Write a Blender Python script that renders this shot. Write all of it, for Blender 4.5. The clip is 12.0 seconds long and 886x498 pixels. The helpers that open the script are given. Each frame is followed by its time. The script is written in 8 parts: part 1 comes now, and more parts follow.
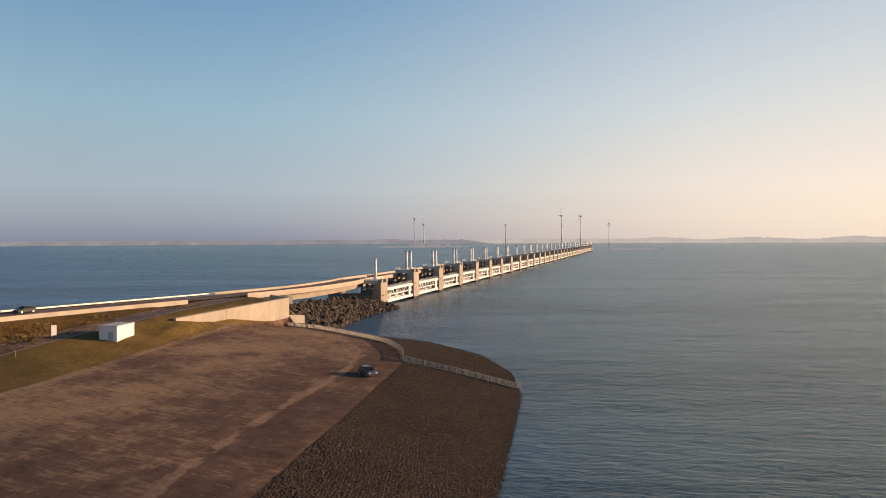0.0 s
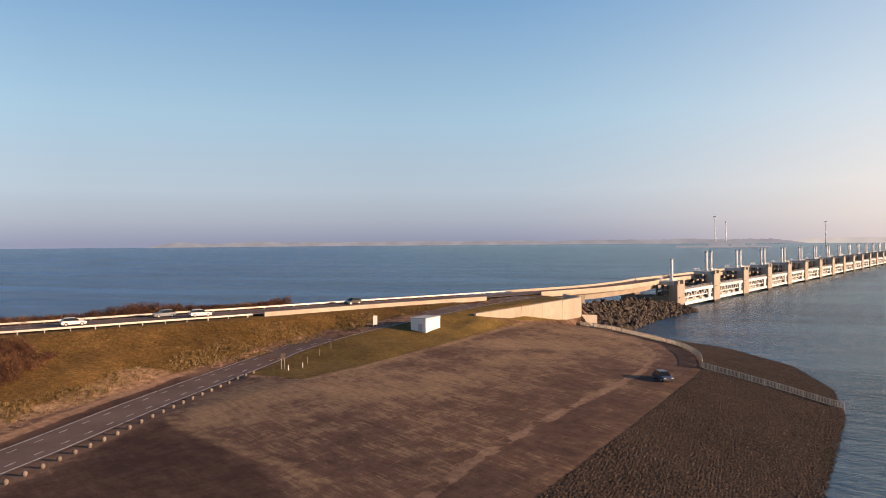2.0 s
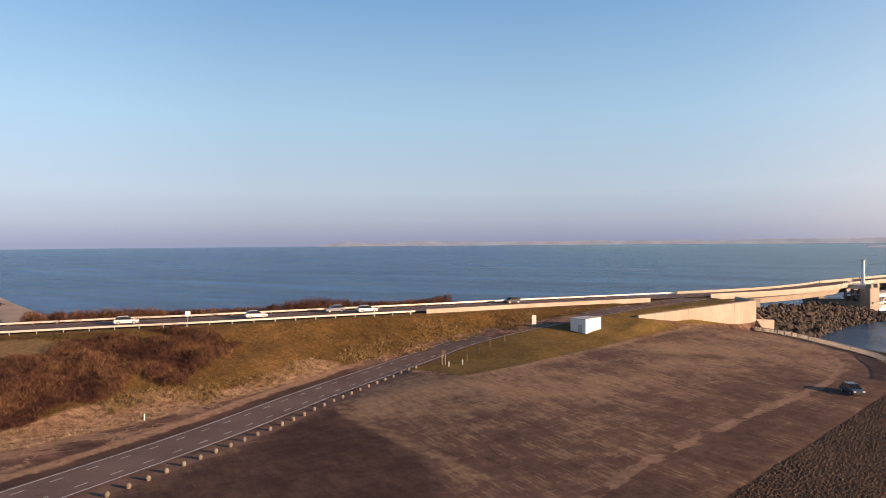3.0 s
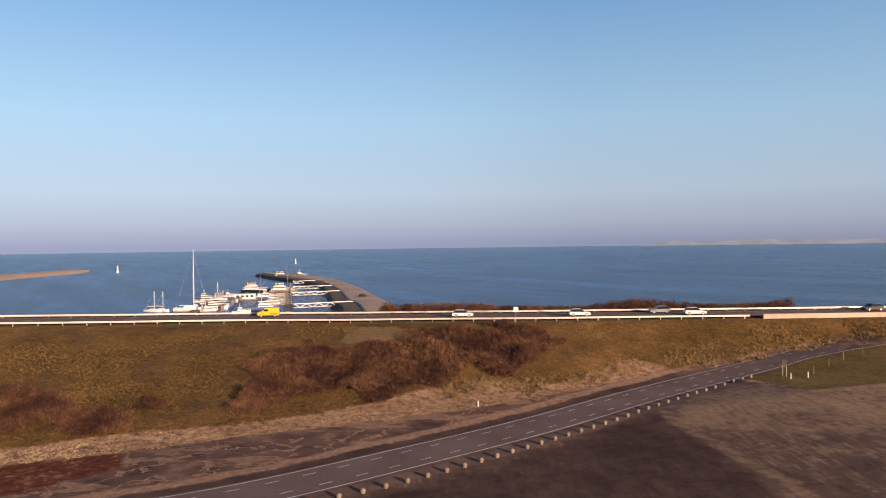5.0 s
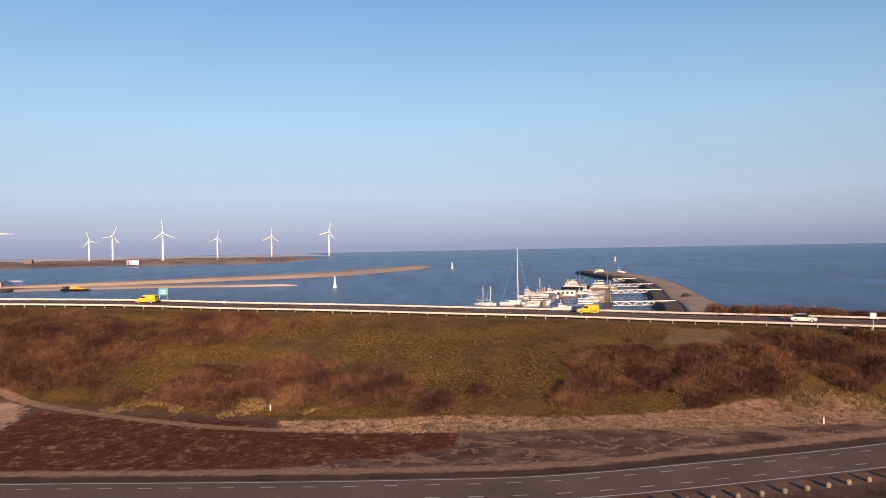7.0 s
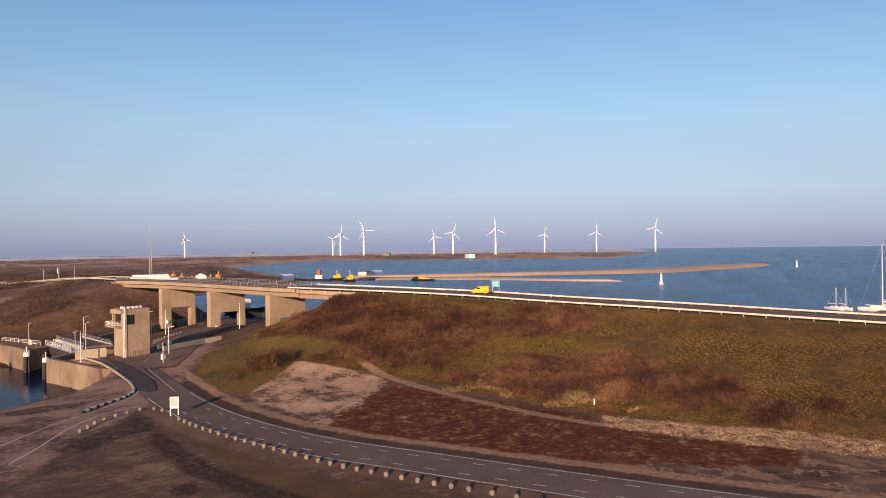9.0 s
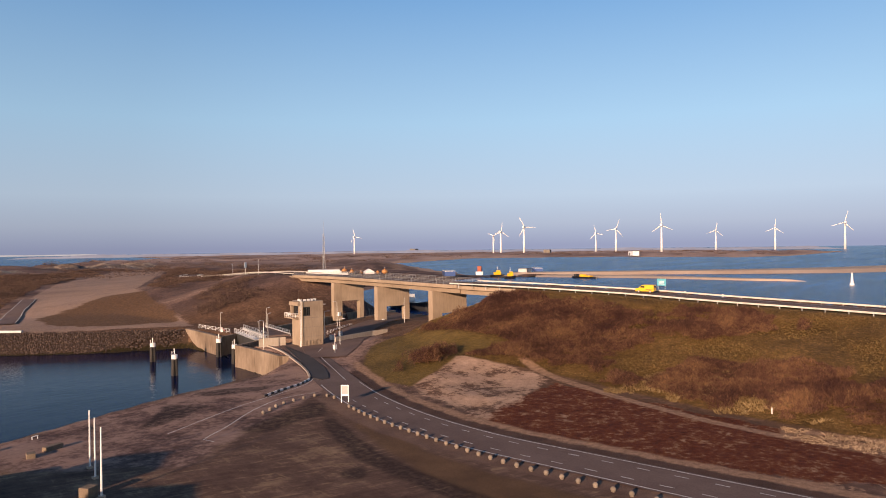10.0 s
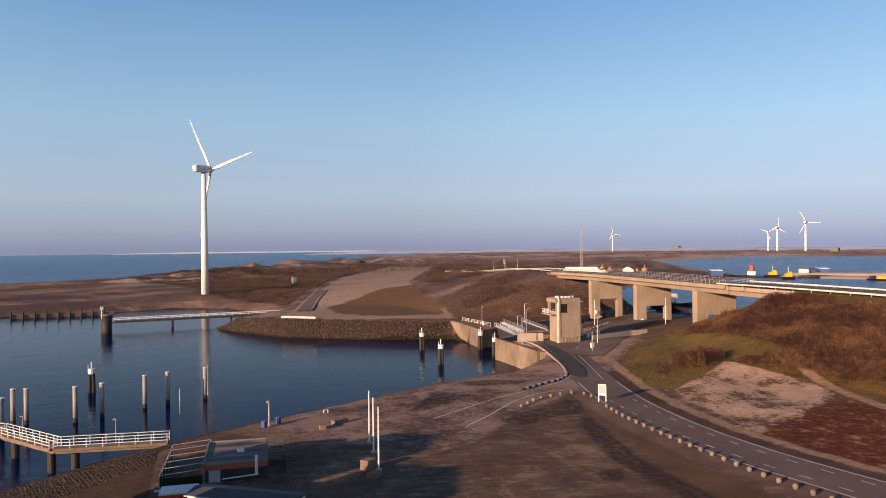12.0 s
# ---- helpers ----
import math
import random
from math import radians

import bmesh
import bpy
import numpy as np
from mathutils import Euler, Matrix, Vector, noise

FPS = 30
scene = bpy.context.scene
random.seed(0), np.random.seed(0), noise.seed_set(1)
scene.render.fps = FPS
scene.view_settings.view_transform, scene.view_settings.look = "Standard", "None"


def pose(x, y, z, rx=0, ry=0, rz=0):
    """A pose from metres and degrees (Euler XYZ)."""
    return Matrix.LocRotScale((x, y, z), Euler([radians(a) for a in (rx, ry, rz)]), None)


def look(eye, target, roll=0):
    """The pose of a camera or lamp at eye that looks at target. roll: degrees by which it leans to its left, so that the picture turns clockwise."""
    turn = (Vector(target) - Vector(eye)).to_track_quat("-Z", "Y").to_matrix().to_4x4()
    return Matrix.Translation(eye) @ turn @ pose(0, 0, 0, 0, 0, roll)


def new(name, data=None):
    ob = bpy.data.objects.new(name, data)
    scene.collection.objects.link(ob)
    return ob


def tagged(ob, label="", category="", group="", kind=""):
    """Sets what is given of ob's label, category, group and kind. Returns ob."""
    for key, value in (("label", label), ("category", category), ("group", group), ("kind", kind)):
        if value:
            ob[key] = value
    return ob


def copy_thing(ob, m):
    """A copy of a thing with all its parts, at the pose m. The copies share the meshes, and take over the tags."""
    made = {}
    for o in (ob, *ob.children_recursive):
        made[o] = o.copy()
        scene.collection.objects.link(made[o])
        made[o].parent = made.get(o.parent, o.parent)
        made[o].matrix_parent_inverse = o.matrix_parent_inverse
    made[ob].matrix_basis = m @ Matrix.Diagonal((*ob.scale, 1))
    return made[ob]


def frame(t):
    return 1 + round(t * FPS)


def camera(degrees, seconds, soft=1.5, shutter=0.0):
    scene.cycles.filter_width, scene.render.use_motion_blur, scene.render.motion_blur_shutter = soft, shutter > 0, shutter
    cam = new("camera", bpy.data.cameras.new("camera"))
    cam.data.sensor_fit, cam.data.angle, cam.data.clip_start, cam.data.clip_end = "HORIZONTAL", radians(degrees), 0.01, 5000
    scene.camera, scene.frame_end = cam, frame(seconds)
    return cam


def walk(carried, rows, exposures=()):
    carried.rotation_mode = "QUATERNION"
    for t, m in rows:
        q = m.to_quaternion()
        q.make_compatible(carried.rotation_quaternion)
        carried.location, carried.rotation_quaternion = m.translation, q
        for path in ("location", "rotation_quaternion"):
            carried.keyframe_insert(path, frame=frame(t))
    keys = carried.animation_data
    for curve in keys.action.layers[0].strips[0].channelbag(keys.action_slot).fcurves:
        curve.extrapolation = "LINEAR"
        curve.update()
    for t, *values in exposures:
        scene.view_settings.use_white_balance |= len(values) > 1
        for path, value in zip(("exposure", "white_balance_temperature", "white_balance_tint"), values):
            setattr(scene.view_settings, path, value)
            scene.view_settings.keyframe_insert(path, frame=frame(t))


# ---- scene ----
cam = camera(63.83, 12.0, soft=1.0)
PATH = [
    (0.0, pose(0, 0, 28, 89.24, 0.24, -0.00)),
    (0.5, pose(0, 0, 28, 89.26, 0.38, 4.23)),
    (1.0, pose(0, 0, 28, 89.30, 0.41, 10.50)),
    (1.5, pose(0, 0, 28, 89.34, 0.37, 16.89)),
    (2.0, pose(0, 0, 28, 89.36, 0.44, 23.24)),
    (2.5, pose(0, 0, 28, 89.39, 0.47, 29.62)),
    (3.0, pose(0, 0, 28, 89.40, 0.45, 36.00)),
    (5.0, pose(0, 0, 28, 89.60, 0.75, 61.58)),
    (5.5, pose(0, 0, 28, 89.67, 0.83, 68.01)),
    (6.0, pose(0, 0, 28, 89.69, 0.72, 74.01)),
    (6.5, pose(0, 0, 28, 89.71, 0.85, 80.47)),
    (7.0, pose(0, 0, 28, 89.81, 1.08, 86.89)),
    (9.0, pose(0, 0, 28, 89.86, 0.80, 112.62)),
    (9.5, pose(0, 0, 28, 89.81, 0.80, 119.03)),
    (10.0, pose(0, 0, 28, 89.78, 0.73, 125.47)),
    (10.5, pose(0, 0, 28, 89.76, 0.71, 131.88)),
    (11.0, pose(0, 0, 28, 89.76, 0.62, 137.38)),
    (11.5, pose(0, 0, 28, 89.80, 0.68, 142.48)),
    (12.0, pose(0, 0, 28, 89.80, 0.61, 145.99)),
]
walk(cam, PATH, exposures=[(0.0, 0.55, 7100, 12), (1.0, 0.67, 7100, 13), (2.0, 0.8, 6950, 15), (3.0, 0.87, 6780, 16), (5.0, 0.73, 6600, 16), (7.0, 0.66, 6580, 16), (9.0, 0.63, 6520, 16), (12.0, 0.69, 6520, 16)])

# ---- world, sun ----
SUN_AZ, SUN_EL = radians(80.0), radians(11.5)      # clockwise from +y, above the horizon
world = bpy.data.worlds.new("world")
scene.world = world
world.use_nodes = True
wn = world.node_tree
wn.nodes.clear()
sky = wn.nodes.new("ShaderNodeTexSky")
sky.sky_type, sky.sun_disc = "NISHITA", False
sky.sun_elevation, sky.sun_rotation = SUN_EL, SUN_AZ
sky.air_density, sky.dust_density, sky.ozone_density, sky.altitude = 1.0, 0.4, 2.0, 0
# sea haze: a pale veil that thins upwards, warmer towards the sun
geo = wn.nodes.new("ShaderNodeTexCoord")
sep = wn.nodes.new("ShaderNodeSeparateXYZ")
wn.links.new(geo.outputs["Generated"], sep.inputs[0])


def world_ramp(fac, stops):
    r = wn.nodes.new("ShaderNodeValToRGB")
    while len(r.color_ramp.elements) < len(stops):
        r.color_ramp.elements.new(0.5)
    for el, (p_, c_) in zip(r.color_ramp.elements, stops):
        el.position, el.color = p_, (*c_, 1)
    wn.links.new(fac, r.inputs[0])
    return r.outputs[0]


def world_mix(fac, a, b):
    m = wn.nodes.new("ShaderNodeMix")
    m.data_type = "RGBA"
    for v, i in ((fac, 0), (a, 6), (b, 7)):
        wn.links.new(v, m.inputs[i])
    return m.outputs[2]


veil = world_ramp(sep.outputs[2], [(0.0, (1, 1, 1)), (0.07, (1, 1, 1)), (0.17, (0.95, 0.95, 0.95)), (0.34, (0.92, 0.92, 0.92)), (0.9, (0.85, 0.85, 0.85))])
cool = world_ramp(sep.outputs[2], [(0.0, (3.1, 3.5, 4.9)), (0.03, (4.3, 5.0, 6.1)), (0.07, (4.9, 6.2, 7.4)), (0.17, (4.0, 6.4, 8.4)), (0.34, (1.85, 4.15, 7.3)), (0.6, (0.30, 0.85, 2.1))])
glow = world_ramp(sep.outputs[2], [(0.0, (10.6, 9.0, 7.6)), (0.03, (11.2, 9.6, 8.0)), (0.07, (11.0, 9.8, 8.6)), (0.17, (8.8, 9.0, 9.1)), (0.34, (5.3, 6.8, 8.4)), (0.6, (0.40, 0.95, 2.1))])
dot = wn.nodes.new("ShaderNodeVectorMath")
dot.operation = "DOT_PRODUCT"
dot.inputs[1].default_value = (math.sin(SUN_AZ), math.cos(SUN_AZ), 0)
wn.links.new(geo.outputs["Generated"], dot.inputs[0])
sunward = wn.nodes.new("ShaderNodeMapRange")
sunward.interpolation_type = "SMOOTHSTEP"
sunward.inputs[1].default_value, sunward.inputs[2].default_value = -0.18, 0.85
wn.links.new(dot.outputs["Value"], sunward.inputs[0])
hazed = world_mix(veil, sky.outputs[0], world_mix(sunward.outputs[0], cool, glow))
bgd = wn.nodes.new("ShaderNodeBackground")
bgd.inputs[1].default_value = 0.0605
wout = wn.nodes.new("ShaderNodeOutputWorld")
# brightest opposite the sun, darker at right angles to it
turn = wn.nodes.new("ShaderNodeMath")
turn.operation = "MULTIPLY_ADD"
turn.inputs[1].default_value, turn.inputs[2].default_value = 0.5, 0.5
wn.links.new(dot.outputs["Value"], turn.inputs[0])
sides = world_ramp(turn.outputs[0], [(k, (v, v, v)) for k, v in ((0.0, 1.13), (0.05, 1.06), (0.105, 1.0), (0.175, 0.90), (0.35, 0.85), (0.585, 0.93), (0.75, 1.0))])
around = wn.nodes.new("ShaderNodeMix")
around.data_type, around.blend_type = "RGBA", "MULTIPLY"
around.inputs[0].default_value = 1.0
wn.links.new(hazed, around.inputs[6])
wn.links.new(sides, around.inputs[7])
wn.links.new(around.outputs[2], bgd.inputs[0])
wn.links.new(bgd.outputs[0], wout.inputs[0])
sun = new("sun", bpy.data.lights.new("sun", "SUN"))
sun.data.energy, sun.data.angle, sun.data.color = 5.0, radians(0.53), (1.0, 0.68, 0.44)
sun.matrix_world = look((0, 0, 0), (-math.sin(SUN_AZ) * math.cos(SUN_EL), -math.cos(SUN_AZ) * math.cos(SUN_EL), -math.sin(SUN_EL)))


# ---- materials ----
class Nodes:
    """A short hand for node trees."""
    def __init__(self, name):
        self.mat = bpy.data.materials.new(name)
        self.mat.use_nodes = True
        self.t = self.mat.node_tree
        self.b = self.t.nodes["Principled BSDF"]
        self.co = self.add("ShaderNodeTexCoord").outputs["Object"]

    def add(self, kind, data_type="", blend_type="", operation="", interpolation_type="", attribute_name=""):
        n = self.t.nodes.new(kind)
        if data_type:
            n.data_type = data_type
        if blend_type:
            n.blend_type = blend_type
        if operation:
            n.operation = operation
        if interpolation_type:
            n.interpolation_type = interpolation_type
        if attribute_name:
            n.attribute_name = attribute_name
        return n

    def link(self, a, b):
        self.t.links.new(a, b)

    def noise(self, scale, detail=4, rough=0.55, co=None, stretch=None):
        n = self.add("ShaderNodeTexNoise")
        n.inputs["Scale"].default_value, n.inputs["Detail"].default_value, n.inputs["Roughness"].default_value = scale, detail, rough
        src = co or self.co
        if stretch:
            m = self.add("ShaderNodeMapping")
            m.inputs["Scale"].default_value = stretch[:3]
            if len(stretch) > 3:
                m.inputs["Rotation"].default_value = (0, 0, stretch[3])
            self.link(src, m.inputs[0])
            src = m.outputs[0]
        self.link(src, n.inputs["Vector"])
        return n.outputs[0]

    def band(self, scale, angle, ratio, detail=6, rough=0.62):
        """Noise drawn out along one direction of the plan."""
        m = self.add("ShaderNodeMapping")
        m.vector_type = "TEXTURE"
        m.inputs["Rotation"].default_value = (0, 0, radians(angle))
        m.inputs["Scale"].default_value = (ratio, 1, 1)
        self.link(self.co, m.inputs[0])
        return self.noise(scale, detail, rough, m.outputs[0])

    def ramp(self, fac, *stops):
        r = self.add("ShaderNodeValToRGB")
        e = r.color_ramp.elements
        while len(e) < len(stops):
            e.new(0.5)
        for el, (p, c) in zip(e, stops):
            el.position, el.color = p, (*c, 1) if len(c) == 3 else c
        self.link(fac, r.inputs[0])
        return r.outputs[0]

    def mix(self, fac, a, b, kind="MIX"):
        m = self.add("ShaderNodeMix", data_type="RGBA", blend_type=kind)
        for v, s in ((fac, m.inputs[0]), (a, m.inputs[6]), (b, m.inputs[7])):
            if hasattr(v, "links"):
                self.link(v, s)
            else:
                s.default_value = (*v, 1) if isinstance(v, tuple) else v
        return m.outputs[2]

    def math(self, op, a, b=0.0, c=0.0):
        m = self.add("ShaderNodeMath", operation=op)
        for v, s in zip((a, b, c), m.inputs):
            if hasattr(v, "links"):
                self.link(v, s)
            else:
                s.default_value = v
        return m.outputs[0]

    def step(self, v, lo, hi):
        m = self.add("ShaderNodeMapRange", interpolation_type="SMOOTHSTEP")
        m.inputs[1].default_value, m.inputs[2].default_value = lo, hi
        self.link(v, m.inputs[0])
        return m.outputs[0]

    def attr(self, name):
        return self.add("ShaderNodeAttribute", attribute_name=name).outputs["Fac"]

    def rnd(self):
        return self.add("ShaderNodeObjectInfo").outputs["Random"]

    def island(self):
        return self.add("ShaderNodeNewGeometry").outputs["Random Per Island"]

    def bump(self, h, strength=0.3, dist=0.05, normal=None):
        b = self.add("ShaderNodeBump")
        b.inputs["Strength"].default_value, b.inputs["Distance"].default_value = strength, dist
        self.link(h, b.inputs["Height"])
        if normal:
            self.link(normal, b.inputs["Normal"])
        return b.outputs[0]

    def done(self, color=None, rough=0.7, metal=0.0, normal=None, spec=None):
        for v, s in ((color, "Base Color"), (rough, "Roughness"), (metal, "Metallic"), (normal, "Normal"), (spec, "Specular IOR Level")):
            if v is None:
                continue
            if hasattr(v, "links"):
                self.link(v, self.b.inputs[s])
            else:
                self.b.inputs[s].default_value = (*v, 1) if isinstance(v, tuple) else v
        return self.mat


def surface(name, c1, c2, scale=2.0, rough=0.7, metal=0.0, bump=0.2, dist=0.02, streak=False, vary=0.15):
    """A worn plain surface: two tones at two scales, fine relief, and each object a little different."""
    n = Nodes(name)
    big = n.noise(scale * 0.25, 3)
    fine = n.noise(scale * 4, 5, 0.65, stretch=(1, 1, 0.15) if streak else None)
    f = n.math("ADD", n.math("MULTIPLY", big, 0.6), n.math("MULTIPLY", fine, 0.4))
    col = n.ramp(f, (0.35, c1), (0.65, c2))
    r = n.math("MULTIPLY_ADD", n.rnd(), vary, 1 - vary / 2)
    v = n.add("ShaderNodeHueSaturation")
    n.link(col, v.inputs["Color"])
    n.link(r, v.inputs["Value"])
    return n.done(v.outputs[0], rough, metal, n.bump(fine, bump, dist))


CONCRETE = surface("concrete", (0.33, 0.28, 0.225), (0.46, 0.40, 0.33), 0.8, 0.85, streak=True)
TAN_CONCRETE = surface("tan_concrete", (0.235, 0.180, 0.130), (0.36, 0.285, 0.210), 0.6, 0.88, streak=True)
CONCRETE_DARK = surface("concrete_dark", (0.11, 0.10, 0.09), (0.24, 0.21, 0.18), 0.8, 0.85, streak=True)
WHITE = surface("white_paint", (0.68, 0.68, 0.67), (0.80, 0.80, 0.79), 1.0, 0.45)
GREY_PAINT = surface("grey_paint", (0.34, 0.35, 0.36), (0.46, 0.47, 0.47), 1.0, 0.5)
STEEL = surface("galvanised_steel", (0.42, 0.42, 0.41), (0.60, 0.60, 0.58), 3.0, 0.45, 0.6)
DARK = surface("dark_steel", (0.02, 0.02, 0.022), (0.05, 0.05, 0.05), 2.0, 0.6)
ROCK = surface("rock", (0.022, 0.017, 0.014), (0.090, 0.069, 0.056), 1.2, 0.9, bump=0.6, dist=0.1, vary=0.7)
YELLOW = surface("yellow_paint", (0.75, 0.42, 0.01), (0.85, 0.50, 0.02), 1.0, 0.35)
BLUE = surface("blue_paint", (0.03, 0.07, 0.20), (0.05, 0.10, 0.28), 1.0, 0.4)
CYAN = surface("cyan_paint", (0.05, 0.30, 0.42), (0.10, 0.40, 0.50), 1.0, 0.4)
RED = surface("red_paint", (0.40, 0.03, 0.02), (0.52, 0.05, 0.03), 1.0, 0.45)
SILVER = surface("silver_paint", (0.32, 0.34, 0.37), (0.42, 0.44, 0.46), 1.0, 0.3, 0.7)
BLUEGREY = surface("blue_grey_paint", (0.07, 0.09, 0.13), (0.11, 0.13, 0.17), 1.0, 0.3, 0.5)
BLACK_PAINT = surface("black_paint", (0.012, 0.012, 0.014), (0.025, 0.025, 0.028), 1.0, 0.3)
RUBBER = surface("rubber", (0.012, 0.012, 0.012), (0.03, 0.03, 0.03), 4.0, 0.85)
GLASS = surface("dark_glass", (0.012, 0.015, 0.018), (0.02, 0.024, 0.028), 1.0, 0.06)
WOOD = surface("weathered_wood", (0.13, 0.09, 0.06), (0.26, 0.20, 0.14), 2.0, 0.85, streak=True)
PILE = surface("pile_steel", (0.24, 0.225, 0.20), (0.38, 0.36, 0.33), 1.0, 0.7, streak=True)
PILE_DARK = surface("wet_timber", (0.012, 0.011, 0.010), (0.035, 0.03, 0.026), 1.0, 0.7, streak=True)
LINE = surface("road_paint", (0.45, 0.45, 0.43), (0.75, 0.75, 0.72), 2.0, 0.7)
ROOF = surface("roof_felt", (0.05, 0.055, 0.065), (0.09, 0.095, 0.105), 1.0, 0.8)
GRAVEL_ROOF = surface("gravel_roof", (0.10, 0.085, 0.078), (0.28, 0.245, 0.22), 1.2, 0.95, bump=0.6)
BRICKRED = surface("red_brick", (0.26, 0.07, 0.04), (0.36, 0.11, 0.06), 2.0, 0.85)


def asphalt_mat():
    n = Nodes("road_asphalt")
    f = n.math("ADD", n.math("MULTIPLY", n.noise(0.15, 4), 0.6), n.math("MULTIPLY", n.noise(6, 4), 0.4))
    return n.done(n.ramp(f, (0.35, (0.124, 0.088, 0.077)), (0.65, (0.190, 0.140, 0.124))), 0.9, 0, n.bump(n.noise(25, 3), 0.3, 0.02), 0.12)


ASPHALT = asphalt_mat()


def water_mat():
    n = Nodes("sea_water")
    a = n.noise(0.05, 4, 0.6, stretch=(1, 2.2, 1, 0.4))
    b = n.noise(0.30, 4, 0.6, stretch=(1, 2.0, 1, 0.3))
    c = n.noise(1.6, 3, 0.6, stretch=(1, 1.8, 1, 0.2))
    h = n.math("ADD", n.math("MULTIPLY", a, 1.0), n.math("ADD", n.math("MULTIPLY", b, 0.5), n.math("MULTIPLY", c, 0.16)))
    big = n.noise(0.010, 7, 0.62, stretch=(0.5, 3.0, 1, 0.9))
    col = n.ramp(big, (0.38, (0.003, 0.036, 0.125)), (0.50, (0.008, 0.058, 0.190)), (0.62, (0.022, 0.105, 0.29)))
    n.b.inputs["IOR"].default_value = 1.33
    # the lock harbour lies sheltered
    off = n.add("ShaderNodeVectorMath", operation="DISTANCE")
    n.link(n.co, off.inputs[0])
    off.inputs[1].default_value = (-45, -235, 0)
    open_sea = n.step(off.outputs["Value"], 120, 220)
    b_ = n.add("ShaderNodeBump")
    b_.inputs["Distance"].default_value = 1.6
    gust = n.noise(0.006, 6, 0.65, stretch=(0.6, 3.2, 1, 0.9))
    out = n.add("ShaderNodeVectorMath", operation="LENGTH")
    n.link(n.co, out.inputs[0])
    calm = n.math("MULTIPLY_ADD", n.step(out.outputs["Value"], 1200, 4900), -0.80, 1.0)
    chop = n.math("MULTIPLY", n.math("MULTIPLY_ADD", n.step(gust, 0.38, 0.62), 0.50, 0.42), calm)
    n.link(n.math("ADD", n.math("MULTIPLY", open_sea, chop), 0.06), b_.inputs["Strength"])
    n.link(h, b_.inputs["Height"])
    # grey-green estuary side, its colour lightened for reflected sky; deep blue in the harbour
    xyz = n.add("ShaderNodeSeparateXYZ")
    n.link(n.co, xyz.inputs[0])
    estuary_side = n.step(n.math("MULTIPLY_ADD", xyz.outputs[1], 0.55, xyz.outputs[0]), -250, 450)
    estuary_side = n.math("MAXIMUM", estuary_side, n.step(xyz.outputs[0], -60, 50))
    col = n.mix(estuary_side, col, n.ramp(big, (0.40, (0.016, 0.050, 0.058)), (0.60, (0.055, 0.112, 0.116))))
    col = n.mix(open_sea, (0.0003, 0.006, 0.038), col)
    return n.done(col, n.math("MULTIPLY_ADD", open_sea, 0.15, 0.10), 0, b_.outputs[0], n.math("ADD", n.math("MULTIPLY_ADD", open_sea, 0.08, 0.04), n.math("MULTIPLY", estuary_side, n.math("MULTIPLY", open_sea, 0.36))))


WATER = water_mat()


